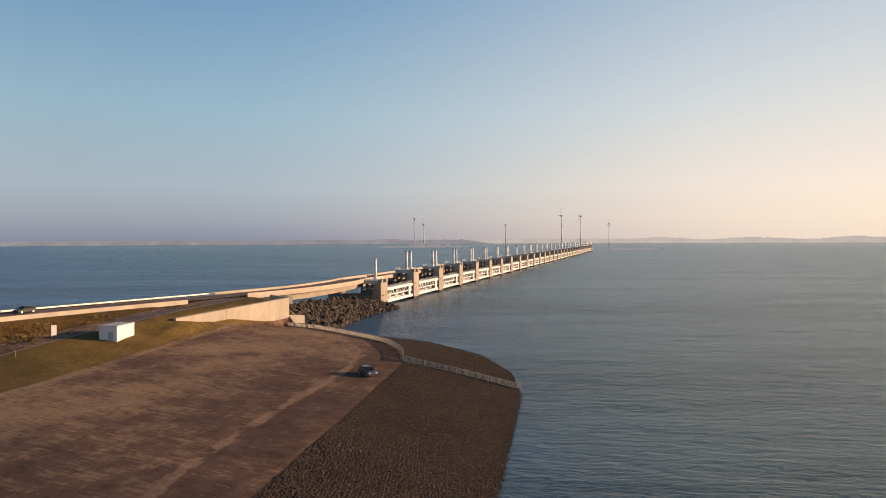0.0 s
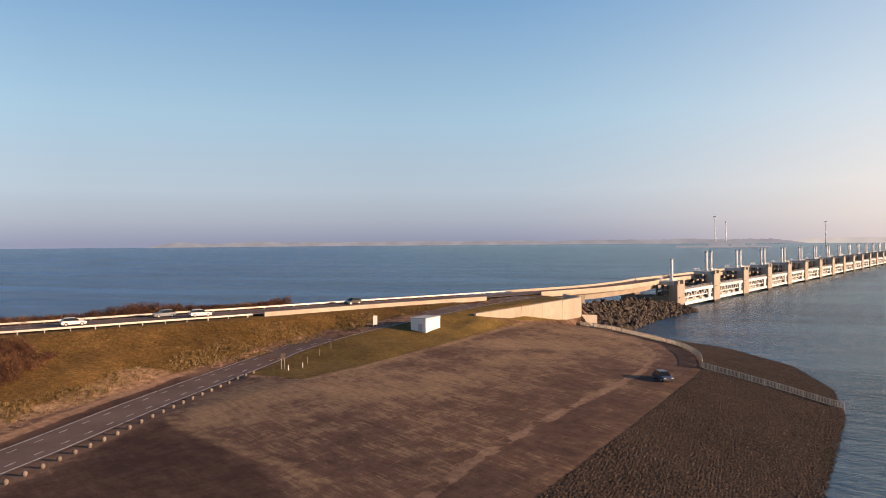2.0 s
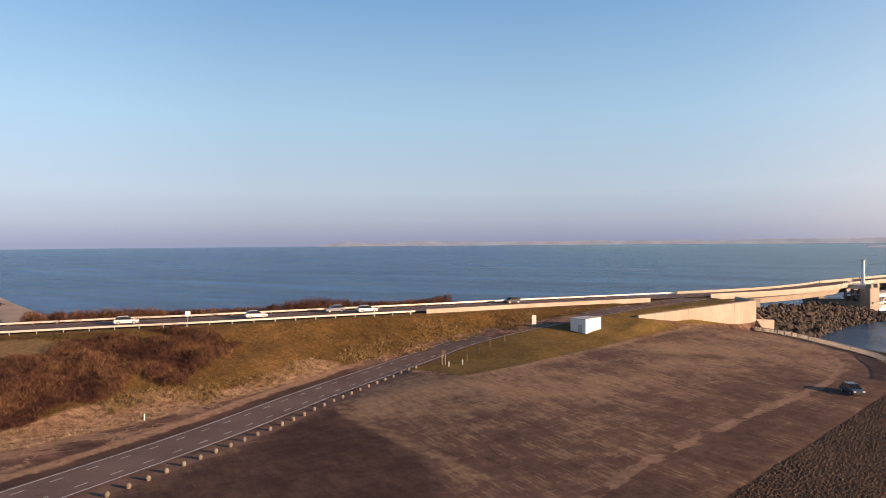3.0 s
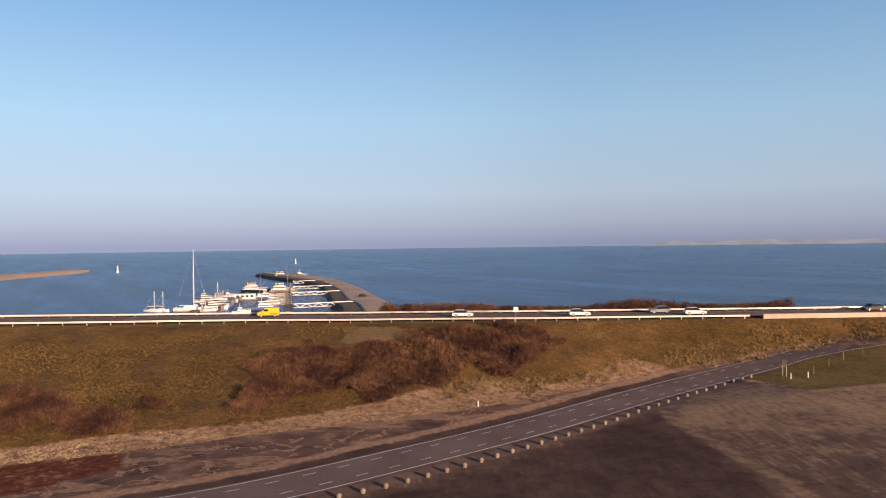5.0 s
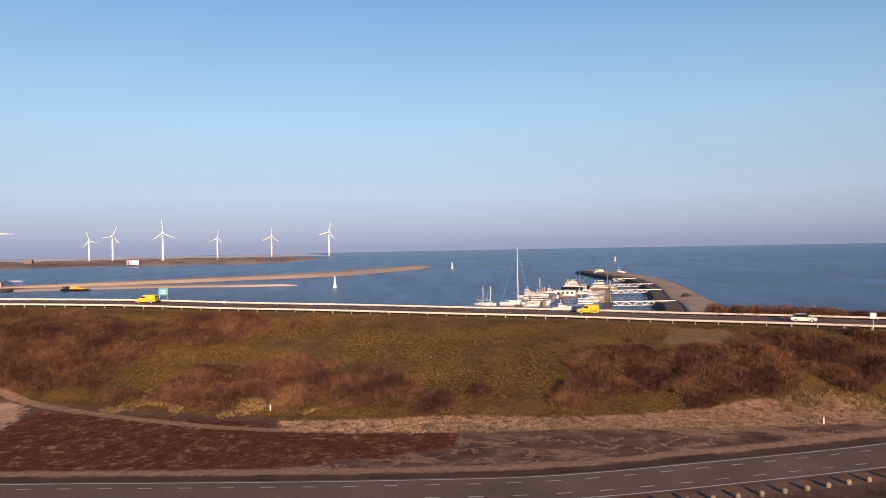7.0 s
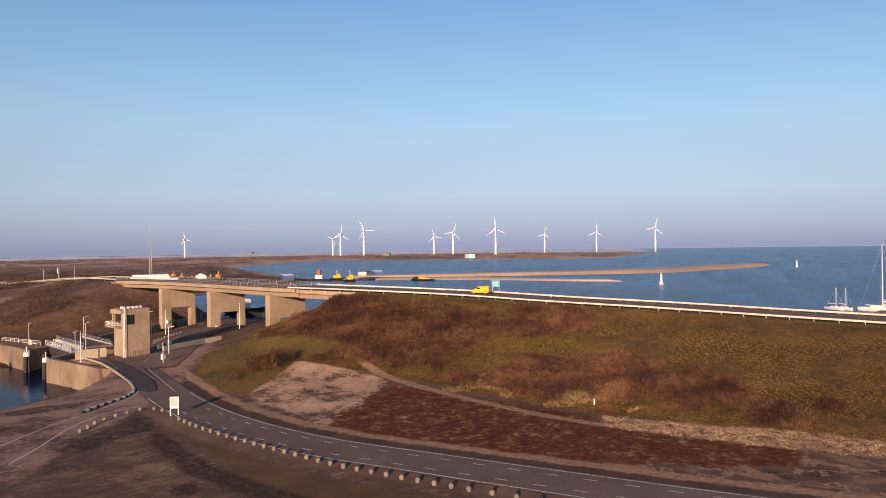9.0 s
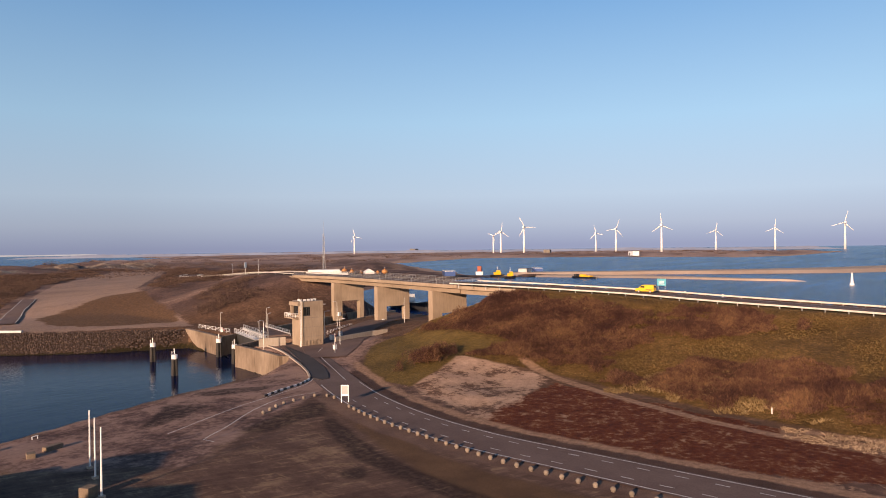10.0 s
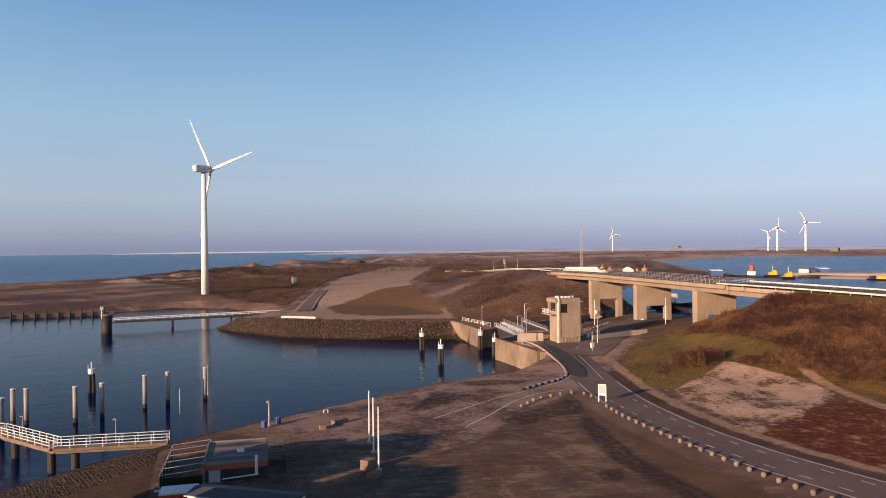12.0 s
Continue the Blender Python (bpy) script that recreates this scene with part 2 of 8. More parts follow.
# ---- helpers for meshes ----
class Mesh:
    """Collects faces, then becomes one mesh."""
    def __init__(self):
        self.v, self.f = [], []

    def quadstrip(self, a, b, close=False):
        o, n = len(self.v), len(a)
        self.v += [tuple(p) for p in a] + [tuple(p) for p in b]
        for i in range(n if close else n - 1):
            j = (i + 1) % n
            self.f.append((o + i, o + j, o + n + j, o + n + i))
        return self

    def box(self, c, s, rz=0.0, taper=1.0, top=(0, 0)):
        o = len(self.v)
        ca, sa = math.cos(rz), math.sin(rz)
        for dz, k in ((-0.5, 1.0), (0.5, taper)):
            for dx, dy in ((-0.5, -0.5), (0.5, -0.5), (0.5, 0.5), (-0.5, 0.5)):
                x, y = dx * s[0] * k, dy * s[1] * k
                if dz > 0:
                    x, y = x + top[0], y + top[1]
                self.v.append((c[0] + x * ca - y * sa, c[1] + x * sa + y * ca, c[2] + dz * s[2]))
        self.f += [tuple(o + i for i in q) for q in ((0, 3, 2, 1), (4, 5, 6, 7), (0, 1, 5, 4), (1, 2, 6, 5), (2, 3, 7, 6), (3, 0, 4, 7))]
        return self

    def beam(self, p, q, w, h):
        """A bar of rectangular section from p to q."""
        p, q = Vector(p), Vector(q)
        d = (q - p).normalized()
        side = d.cross(Vector((0, 0, 1)))
        side = side.normalized() if side.length > 1e-3 else Vector((1, 0, 0))
        up = side.cross(d)
        o = len(self.v)
        for e in (p, q):
            for a, b in ((-1, -1), (1, -1), (1, 1), (-1, 1)):
                self.v.append(tuple(e + side * a * w / 2 + up * b * h / 2))
        self.f += [tuple(o + i for i in k) for k in ((0, 3, 2, 1), (4, 5, 6, 7), (0, 1, 5, 4), (1, 2, 6, 5), (2, 3, 7, 6), (3, 0, 4, 7))]
        return self

    def cyl(self, p, q, r0, r1=None, n=10, caps=True):
        r1 = r0 if r1 is None else r1
        p, q = Vector(p), Vector(q)
        d = (q - p).normalized()
        u = d.orthogonal().normalized()
        w = d.cross(u)
        o = len(self.v)
        for e, r in ((p, r0), (q, r1)):
            for i in range(n):
                a = 2 * math.pi * i / n
                self.v.append(tuple(e + (u * math.cos(a) + w * math.sin(a)) * r))
        for i in range(n):
            j = (i + 1) % n
            self.f.append((o + i, o + j, o + n + j, o + n + i))
        if caps:
            self.f += [tuple(o + i for i in reversed(range(n))), tuple(o + n + i for i in range(n))]
        return self

    def prism(self, pts, z0, z1):
        """An upright prism over a polygon; z0, z1: numbers or one for each corner."""
        o, n = len(self.v), len(pts)
        za = z0 if isinstance(z0, (list, tuple)) else [z0] * n
        zb = z1 if isinstance(z1, (list, tuple)) else [z1] * n
        self.v += [(p[0], p[1], z) for p, z in zip(pts, za)] + [(p[0], p[1], z) for p, z in zip(pts, zb)]
        self.f += [tuple(o + i for i in reversed(range(n))), tuple(o + n + i for i in range(n))]
        self.f += [(o + i, o + (i + 1) % n, o + n + (i + 1) % n, o + n + i) for i in range(n)]
        return self

    def loft(self, rings, caps=True):
        o, n = len(self.v), len(rings[0])
        for r in rings:
            self.v += [tuple(p) for p in r]
        for k in range(len(rings) - 1):
            for i in range(n):
                j = (i + 1) % n
                self.f.append((o + k * n + i, o + k * n + j, o + (k + 1) * n + j, o + (k + 1) * n + i))
        if caps:
            self.f += [tuple(o + i for i in reversed(range(n))), tuple(o + (len(rings) - 1) * n + i for i in range(n))]
        return self

    def mesh(self, name, mat, smooth=False):
        me = bpy.data.meshes.new(name)
        me.from_pydata(self.v, [], self.f)
        bm = bmesh.new()
        bm.from_mesh(me)
        bmesh.ops.recalc_face_normals(bm, faces=bm.faces)
        bm.to_mesh(me)
        bm.free()
        me.materials.append(mat)
        if smooth:
            me.shade_smooth()
        return me


def bevelled(ob, w=0.03, seg=2):
    m = ob.modifiers.new("bevel", "BEVEL")
    m.width, m.segments, m.limit_method = w, seg, "ANGLE"
    return ob


def thing(name, label, category, m=None, group="", kind=""):
    ob = new(name)
    ob.empty_display_size = 0.3
    if m is not None:
        ob.matrix_world = m
    return tagged(ob, label, category, group, kind)


def part(name, src, mat, parent, label="", smooth=False):
    me = src if isinstance(src, bpy.types.Mesh) else src.mesh(name, mat, smooth)
    ob = new(name, me)
    ob.parent = parent
    return tagged(ob, label)


def solo(name, src, mat, label, category, m=None, group="", kind="", smooth=False):
    ob = new(name, src.mesh(name, mat, smooth))
    if m is not None:
        ob.matrix_world = m
    return tagged(ob, label, category, group, kind)


def spline(pts, step=2.0):
    """A smooth line through pts (x, y, z), sampled about every step metres."""
    P = [Vector(p) for p in pts]
    P = [P[0] * 2 - P[1]] + P + [P[-1] * 2 - P[-2]]
    out = []
    for a, b, c, d in zip(P, P[1:], P[2:], P[3:]):
        n = max(1, int((c - b).length / step))
        for i in range(n):
            t = i / n
            out.append(0.5 * ((2 * b) + (c - a) * t + (2 * a - 5 * b + 4 * c - d) * t * t + (3 * b - a - 3 * c + d) * t ** 3))
    return out + [P[-2]]


def offset(line, d, dz=0.0):
    """The line moved d metres to its right (seen along it)."""
    out = []
    for i, p in enumerate(line):
        t = line[min(i + 1, len(line) - 1)] - line[max(i - 1, 0)]
        t.z = 0
        t.normalize()
        out.append(p + Vector((t.y, -t.x, 0)) * d + Vector((0, 0, dz)))
    return out


def lengths(line):
    s = [0.0]
    for a, b in zip(line, line[1:]):
        s.append(s[-1] + (b - a).length)
    return s


def along(line, s, ls=None):
    """The place and the heading (radians from +x) s metres along a line."""
    ls = ls or lengths(line)
    i = max(0, min(len(line) - 2, int(np.searchsorted(ls, s)) - 1))
    t = (s - ls[i]) / max(1e-6, ls[i + 1] - ls[i])
    d = line[i + 1] - line[i]
    return line[i].lerp(line[i + 1], t), math.atan2(d.y, d.x)


# ---- the lie of the land ----
MAIN = spline([(-38.2, 306, 10.8), (-40.8, 275, 11.2), (-49.2, 234.5, 11.7), (-68, 188, 12.3), (-84.8, 153.5, 12.6), (-96.3, 124, 13), (-108.5, 102.5, 13), (-118, 85, 13), (-128, 69, 13),
               (-137, 53, 13), (-145.5, 32.8, 13.4), (-152, 8, 14), (-156.5, -14.3, 14.7), (-159, -38.5, 15.5), (-160, -60, 16.5), (-159, -86, 17.4), (-158.3, -106, 17.9)])
SERVICE = spline([(-119, -130, 5), (-109, -115, 5), (-95, -95, 5), (-82.2, -75.5, 5), (-74.8, -60, 5), (-70.8, -46, 5), (-69.3, -32, 5), (-67.8, -15, 5), (-66.8, 0, 5), (-66.6, 15, 5), (-69.5, 34, 5),
                  (-73.2, 53, 5), (-77.8, 76, 5.5), (-80.5, 103, 6.6), (-79.5, 114, 7.9), (-76, 126, 9.25), (-71.5, 138, 10.3), (-66.5, 154, 11.35), (-62.5, 172, 11.9), (-57, 193, 12.2)])
TOE = spline([(-130, -106, 7), (-112, -80, 7.5), (-111.5, -60, 6), (-107, -44.6, 5.3), (-98.4, -19, 5), (-94.8, 0, 5), (-91.3, 22, 5.2), (-88.4, 45, 5.5), (-87.4, 68.5, 5.8), (-86.8, 85, 6.2),
              (-86.3, 100, 7.1), (-84.5, 114, 8.4), (-80, 127, 9.7), (-74.5, 141, 10.7), (-69.5, 156, 11.5)], 3)
CREST = [(-18.5, -87, 4.5), (-14, -70, 5), (-16, -40, 5), (-19, 0, 5), (-19.5, 40, 5), (-17.4, 63, 5), (-14.9, 79.5, 5), (-11.7, 102, 5), (-8.5, 125.5, 5), (-7.8, 134.2, 5), (-8.4, 146, 5), (-11.8, 156, 5),
         (-19.2, 167, 5), (-32.4, 181, 5.3), (-40.4, 184.7, 5.6)]
QUAY = [(-18.5, -87, 4.5), (-26.5, -92, 4.5), (-42.3, -96, 4.5), (-66, -102, 4.5), (-82, -104, 4.5), (-90, -103, 4.6), (-97, -109, 4.8), (-104.6, -116, 4.95), (-107.6, -126, 5), (-109.8, -134.6, 5)]
LOT_EDGE = [(-74, 92, 6.7), (-63, 92, 6.9), (-58.8, 108, 7.3), (-54.8, 130, 7.8), (-50.2, 164, 8.3)]
WALL = [(-39.0, 186.2, 5.4), (-49.1, 167.2, 8.4), (-56.0, 153.2, 10.5)]
SOUTH_CREST = [(-80, -246, 4), (-87, -224, 5), (-106, -201, 5), (-125, -181, 5), (-123, -159, 5)]
SOUTH_ROAD = spline([(-184.7, -193, 18), (-196, -225, 17.8), (-213, -270, 15.5), (-240, -330, 12.5), (-285, -410, 10), (-340, -480, 8)])
WATERLINE = [(5.8, 76.6), (9.4, 98.6), (13.9, 127.3), (14.2, 149), (8.9, 172.5), (-3.8, 194), (-15, 203), (-30, 212), (-33, 230), (-28, 261), (-20, 291), (-24, 305), (-45, 300), (-55, 262),
             (-66, 235), (-100, 205), (-117, 171), (-142, 120), (-171, 71), (-188, 16), (-197, -40), (-200, -95), (-205, -130), (-225, -190), (-280, -280), (-400, -330), (-521, -330),
             (-600, -255), (-640, -260), (-610, -340), (-640, -450), (-800, -620), (-927, -755), (-1354, -875), (-1500, -600), (-1418, -323), (-1560, -260), (-2300, -230), (-2400, -450),
             (-3600, -1200), (-3600, -3600), (-1900, -3600), (-1300, -1950), (-892, -1460), (-370, -980), (-141, -670), (-20, -650), (300, -630), (400, -400), (40, -360), (-20, -352), (-50, -345),
             (-80, -350), (-100, -335), (-105, -300), (-95, -272), (-75, -256), (-72, -250), (-82.6, -212.7), (-101, -191), (-122.5, -177), (-119, -157), (-109.5, -138), (-108.3, -134.5), (-105.9, -126), (-102.9, -116.2), (-96, -114.5),
             (-84, -111.5), (-67, -112), (-43, -106), (-27, -103), (-14, -103), (-3, -97), (4, -85), (8, -60), (6, -20), (3, 20), (4, 60)]
LOCK = [(-108.6, -137.2), (-240, -175), (-246, -188), (-119.5, -156)]
from mathutils.geometry import delaunay_2d_cdt
from mathutils.bvhtree import BVHTree


def tin():
    """Planes between the lines of the land, as one sheet of triangles."""
    lines = [[(*p, 0.0) for p in WATERLINE] + [(*WATERLINE[0], 0.0)]]
    main = [p for p in MAIN[::3] if -90.5 < p.y < 206]
    lines += [offset(main, 8.5, -0.15), offset(main, -8.5, -0.15), main]
    lines += [offset(SERVICE[::3], 4.2), offset(SERVICE[::3], -4.2), TOE, CREST, QUAY, LOT_EDGE, WALL, SOUTH_CREST]
    lines += [offset(SOUTH_ROAD[::4], 8), offset(SOUTH_ROAD[::4], -8)]
    lines += [[(-102, -95, 5), (-92, -80, 5), (-91, -72, 5), (-94, -66, 5.1)]]
    lines += [[(-43.3, 188.3, 12.3), (-53.2, 169.3, 11.8), (-59.6, 155.2, 10.8)], [(-47, 212, 8), (-42, 238, 7.2), (-36, 268, 5.2), (-28, 292, 2.5)], [(-60, 214, 4), (-40, 207, 4)]]
    lines += [[(-60, 146, 9.6), (-56, 138, 8.6)], [(-64, 130, 8.9), (-59, 134, 8.9)]]
    lines += [[(-136, -234, 6), (-131, -190, 5.5), (-156, -173, 5), (-196, -170, 5)], [(-103, -260, 5), (-110, -272, 5), (-189, -419, 6), (-298, -513, 8)], [(-150, -330, 5.5), (-210, -370, 8)]]
    lines += [[(-150, -122, 6), (-165, -120, 6.5), (-180, -120, 6)], [(-132, -107, 6.6), (-142, -116, 6)], [(-112, -130, 5), (-140, -122, 5)]]
    lines += [[(-115, -300, 3), (-105, -350, 3), (-60, -366, 3.5), (300, -380, 3)], [(380, -450, 4), (-20, -600, 4), (-140, -620, 5), (-370, -930, 5), (-880, -1410, 6)]]
    lines += [[(-300, -330, 3.5), (-420, -360, 3), (-560, -300, 2.5)], [(-700, -600, 3), (-1300, -1000, 3), (-1600, -700, 3), (-1600, -330, 2.5), (-2300, -330, 2.5)]]
    pts, edges, zs = [], [], []
    for ln in lines:
        for i, p in enumerate(ln):
            pts.append(Vector((p[0], p[1])))
            zs.append(p[2])
            if i:
                edges.append((len(pts) - 2, len(pts) - 1))
    v, e, f, ov, oe, of = delaunay_2d_cdt(pts, edges, [], 0, 0.01)
    co = [(p.x, p.y, float(np.mean([zs[k] for k in o])) if o else None) for p, o in zip(v, ov)]
    for i, c in enumerate(co):
        if c[2] is None:
            near = [zs[k] for k in sorted(range(len(pts)), key=lambda k: (pts[k] - v[i]).length)[:2]]
            co[i] = (c[0], c[1], float(np.mean(near)))
    return BVHTree.FromPolygons(co, f)


LAND = tin()


def signed(xs, ys, poly):
    """The distance of points to a closed line, above zero inside it."""
    xs, ys = np.asarray(xs, float), np.asarray(ys, float)
    best, inside = np.full(xs.shape, 1e9), np.zeros(xs.shape, bool)
    for (ax, ay, *_), (bx, by, *_) in zip(poly, list(poly[1:]) + [poly[0]]):
        dx, dy = bx - ax, by - ay
        t = np.clip(((xs - ax) * dx + (ys - ay) * dy) / (dx * dx + dy * dy + 1e-9), 0, 1)
        best = np.minimum(best, np.hypot(xs - ax - t * dx, ys - ay - t * dy))
        cross = (ay > ys) != (by > ys)
        inside ^= cross & (xs < (bx - ax) * (ys - ay) / (by - ay + 1e-12) + ax)
    return np.where(inside, best, -best)


def ground_z(x, y):
    """The height of the land."""
    d = float(signed([x], [y], WATERLINE)[0])
    return land_z(x, y, d)


def on_land(pts):
    """Points (x, y) with the height of the land below them."""
    xs, ys = np.array([q[0] for q in pts], float), np.array([q[1] for q in pts], float)
    return [(x, y, land_z(x, y, d)) for x, y, d in zip(xs.tolist(), ys.tolist(), signed(xs, ys, WATERLINE).tolist())]


def land_z(x, y, d):
    if d < 0:
        return max(-4.0, d * 0.35)
    hit = LAND.ray_cast(Vector((x, y, 200)), Vector((0, 0, -1)))
    z = hit[0].z if hit[0] else 2.0
    if y < -480 and x > -1300 and d > 8:
        z += (1.0 + 7.0 * min(1.0, max(0.0, (-x - 110) / 220))) * math.exp(-((d - 70) / 45) ** 2) * max(0.0, 0.35 + 1.2 * noise.noise(Vector((x * 0.03, y * 0.03, 8))) + 0.6 * noise.noise(Vector((x * 0.09, y * 0.09, 2))))
    far = min(1.0, max(0.0, (math.hypot(x, y) - 330) / 400))
    if far > 0 and d > 20:
        z += far * min(1, (d - 20) / 60) * (noise.noise(Vector((x * 0.011, y * 0.011, 0))) * 4 + 1.5 + noise.noise(Vector((x * 0.03, y * 0.03, 5))) * 2)
    return z


def axis(lo, a, b, hi, step, grow=1.05):
    v = list(np.arange(a, b + 0.01, step))
    s = step
    while v[-1] < hi:
        s *= grow
        v.append(v[-1] + s)
    s = step
    while v[0] > lo:
        s *= grow
        v.insert(0, v[0] - s)
    return np.array(v)


# ---- ground ----
def nearest(xs, ys, line):
    best = np.full(np.shape(xs), 1e9)
    for a, b in zip(line, line[1:]):
        dx, dy = b[0] - a[0], b[1] - a[1]
        t = np.clip(((xs - a[0]) * dx + (ys - a[1]) * dy) / (dx * dx + dy * dy + 1e-9), 0, 1)
        best = np.minimum(best, np.hypot(xs - a[0] - t * dx, ys - a[1] - t * dy))
    return best


SERVICE_E = offset(SERVICE, 3.6)
LOT = [p for p in SERVICE_E[::4] if -88 < p.y < 92] + LOT_EDGE[1:] + WALL[:1] + CREST[::-1][1:] + QUAY[1:6]
DIKE = list(TOE[::2]) + [(-64, 172, 11), (-62, 200, 12), (-66, 235), (-100, 205), (-117, 171), (-142, 120), (-171, 71), (-188, 16), (-197, -40), (-200, -95), (-195, -118)]
DIKE_END = [(-130, -106), (-118, -104), (-103, -93), (-93, -79), (-91.5, -72), (-112, -76), (-120, -70)]
ISLAND = [(-76, 94), (-63, 92)] + LOT_EDGE[2:] + WALL[2:] + [(-66, 165), (-64, 152), (-69, 136), (-74, 124), (-77, 112)]
ISLAND_TOP = [(-57.5, 152), (-50, 166), (-41.5, 186), (-44, 197), (-51, 199), (-57.5, 183), (-61.5, 167), (-64, 158)]
REVET = CREST + [(-42, 192), (-33, 225), (-30, 212), (-15, 205), (-3.8, 196), (9, 174), (15, 149), (14.6, 127), (10, 98), (6.4, 76), (4.6, 60), (3.6, 20), (6.6, -20), (8.6, -60), (4.6, -85), (-3, -98), (-14, -104),
                 (-27, -104), (-43, -107), (-67, -113), (-84, -115), (-92, -112)] + QUAY[1:5][::-1]
REVET_S = SOUTH_CREST[:4] + [(-122.5, -176), (-101, -190), (-82, -212), (-71, -250)]
RED_MOSS = [(-77.5, -55), (-82, -53), (-105.5, -53), (-102, -40), (-94.8, -15), (-91, 5), (-81, 6), (-76.5, -10), (-75.5, -22), (-76, -42)]
SAND_BANK = [(-92, -72), (-107, -79), (-115, -81), (-112, -68), (-108, -55), (-90, -52), (-79, -50), (-85, -61)]
APRON = [(-85, -222), (-108, -262), (-150, -338), (-217, -444), (-344, -592), (-400, -640), (-380, -580), (-240, -385), (-175, -290), (-158, -253), (-129, -184)]
PAVE = [(-52, -99), (-88, -103), (-100, -118), (-112, -134), (-142, -122), (-128, -110), (-106, -97), (-88, -84), (-76, -80), (-60, -74), (-46, -66), (-36, -78), (-32, -92)]
DEBRIS = [(-96.9, -17.3), (-95.8, -5.7), (-95.5, 5.3), (-92.4, 20), (-91.7, 33), (-93.1, 46), (-94, 55), (-90, 63), (-88.5, 67.6), (-92, 86), (-88, 90), (-86.8, 88.8), (-86.2, 80.6), (-84.7, 65.7), (-84, 52),
          (-84.1, 44), (-85.3, 31), (-86.9, 19), (-87.5, 4.8), (-88.9, -5.3), (-91, -16.3)]
TRACK = [(-114.6, -64), (-107.8, -53.1), (-99.5, -36.9), (-94, -24.7), (-91.5, -16)]
PALE = [(-76, 92), (-63, 92), (-58, 108), (-54, 130), (-49, 165), (-40, 185), (-30, 173), (-23, 145), (-31, 118), (-37, 95), (-38, 78), (-49, 74), (-60, 68), (-69, 70), (-73, 80)]
DARK_LOT = [(-68.6, 70), (-67, 60), (-64.5, 49), (-61, 37.6), (-58.5, 10), (-56, -18), (-30, -18), (-28, 40), (-36, 51), (-43, 57), (-58, 65)]
SEAWARD = [(-27, 40), (-26.5, 64), (-24.8, 78.6), (-22.5, 92.5), (-19.4, 108), (-16.6, 124.5), (-16.1, 139), (-19, 151), (-10, 155), (-6, 140), (-8, 120), (-15, 79), (-18, 40)]
STRIP = [(-76.1, -76.3), (-70.7, -65.7), (-66, -52), (-62.9, -45.9), (-60.9, -34.4), (-59.3, -15), (-58.5, 5), (-55.5, 5), (-54.5, -20), (-54.5, -36), (-57, -43.5), (-63.7, -55.7)]
DAMP = [[(-58.6, -74.1), (-63.2, -75.4), (-74.3, -77.7), (-76.1, -76.3), (-70.4, -70.3), (-66.2, -71.1), (-60.4, -70.4), (-58.8, -72)], [(-53.8, -51.4), (-55.6, -49.8), (-54, -47.7), (-52, -48.1), (-52, -50.3)],
        [(-70.4, -69.4), (-60.5, -52.3), (-57.5, -43.5), (-55, -33), (-52, -33), (-54.5, -44), (-57.5, -53.5), (-67, -68)], [(-63.1, -97), (-57.5, -91), (-51.7, -86), (-56, -85.6), (-66, -90)],
        [(-69.8, -101), (-75.9, -99), (-81, -93), (-77, -92), (-70, -96)]]
HEATH = [(-115, -252), (-134, -260), (-155, -276), (-172, -255), (-132, -196), (-115, -206), (-106, -222)]
RIDGE_A = [(-68.7, 70.0), (-63.4, 67.2), (-55.6, 64.5), (-48.6, 61.9), (-42.7, 60.1), (-37.0, 57.6)]
RIDGE_B = [(-67.5, 83.1), (-64.0, 83.1), (-56.4, 78.2), (-49.9, 74.2)]
PALE_SLOPE = [(-118, 43), (-128, 48), (-123, 57), (-114, 55)]
RIDGES = [RIDGE_A, RIDGE_B, [(p[0] + 0.8, p[1]) for p in LOT_EDGE[1:]]]
LANE = [(-27, 40), (-26.5, 64), (-24.8, 78.6), (-22.5, 92.5), (-19.4, 108), (-16.6, 124.5), (-16.1, 139), (-19, 151), (-24.5, 161), (-37, 175)]


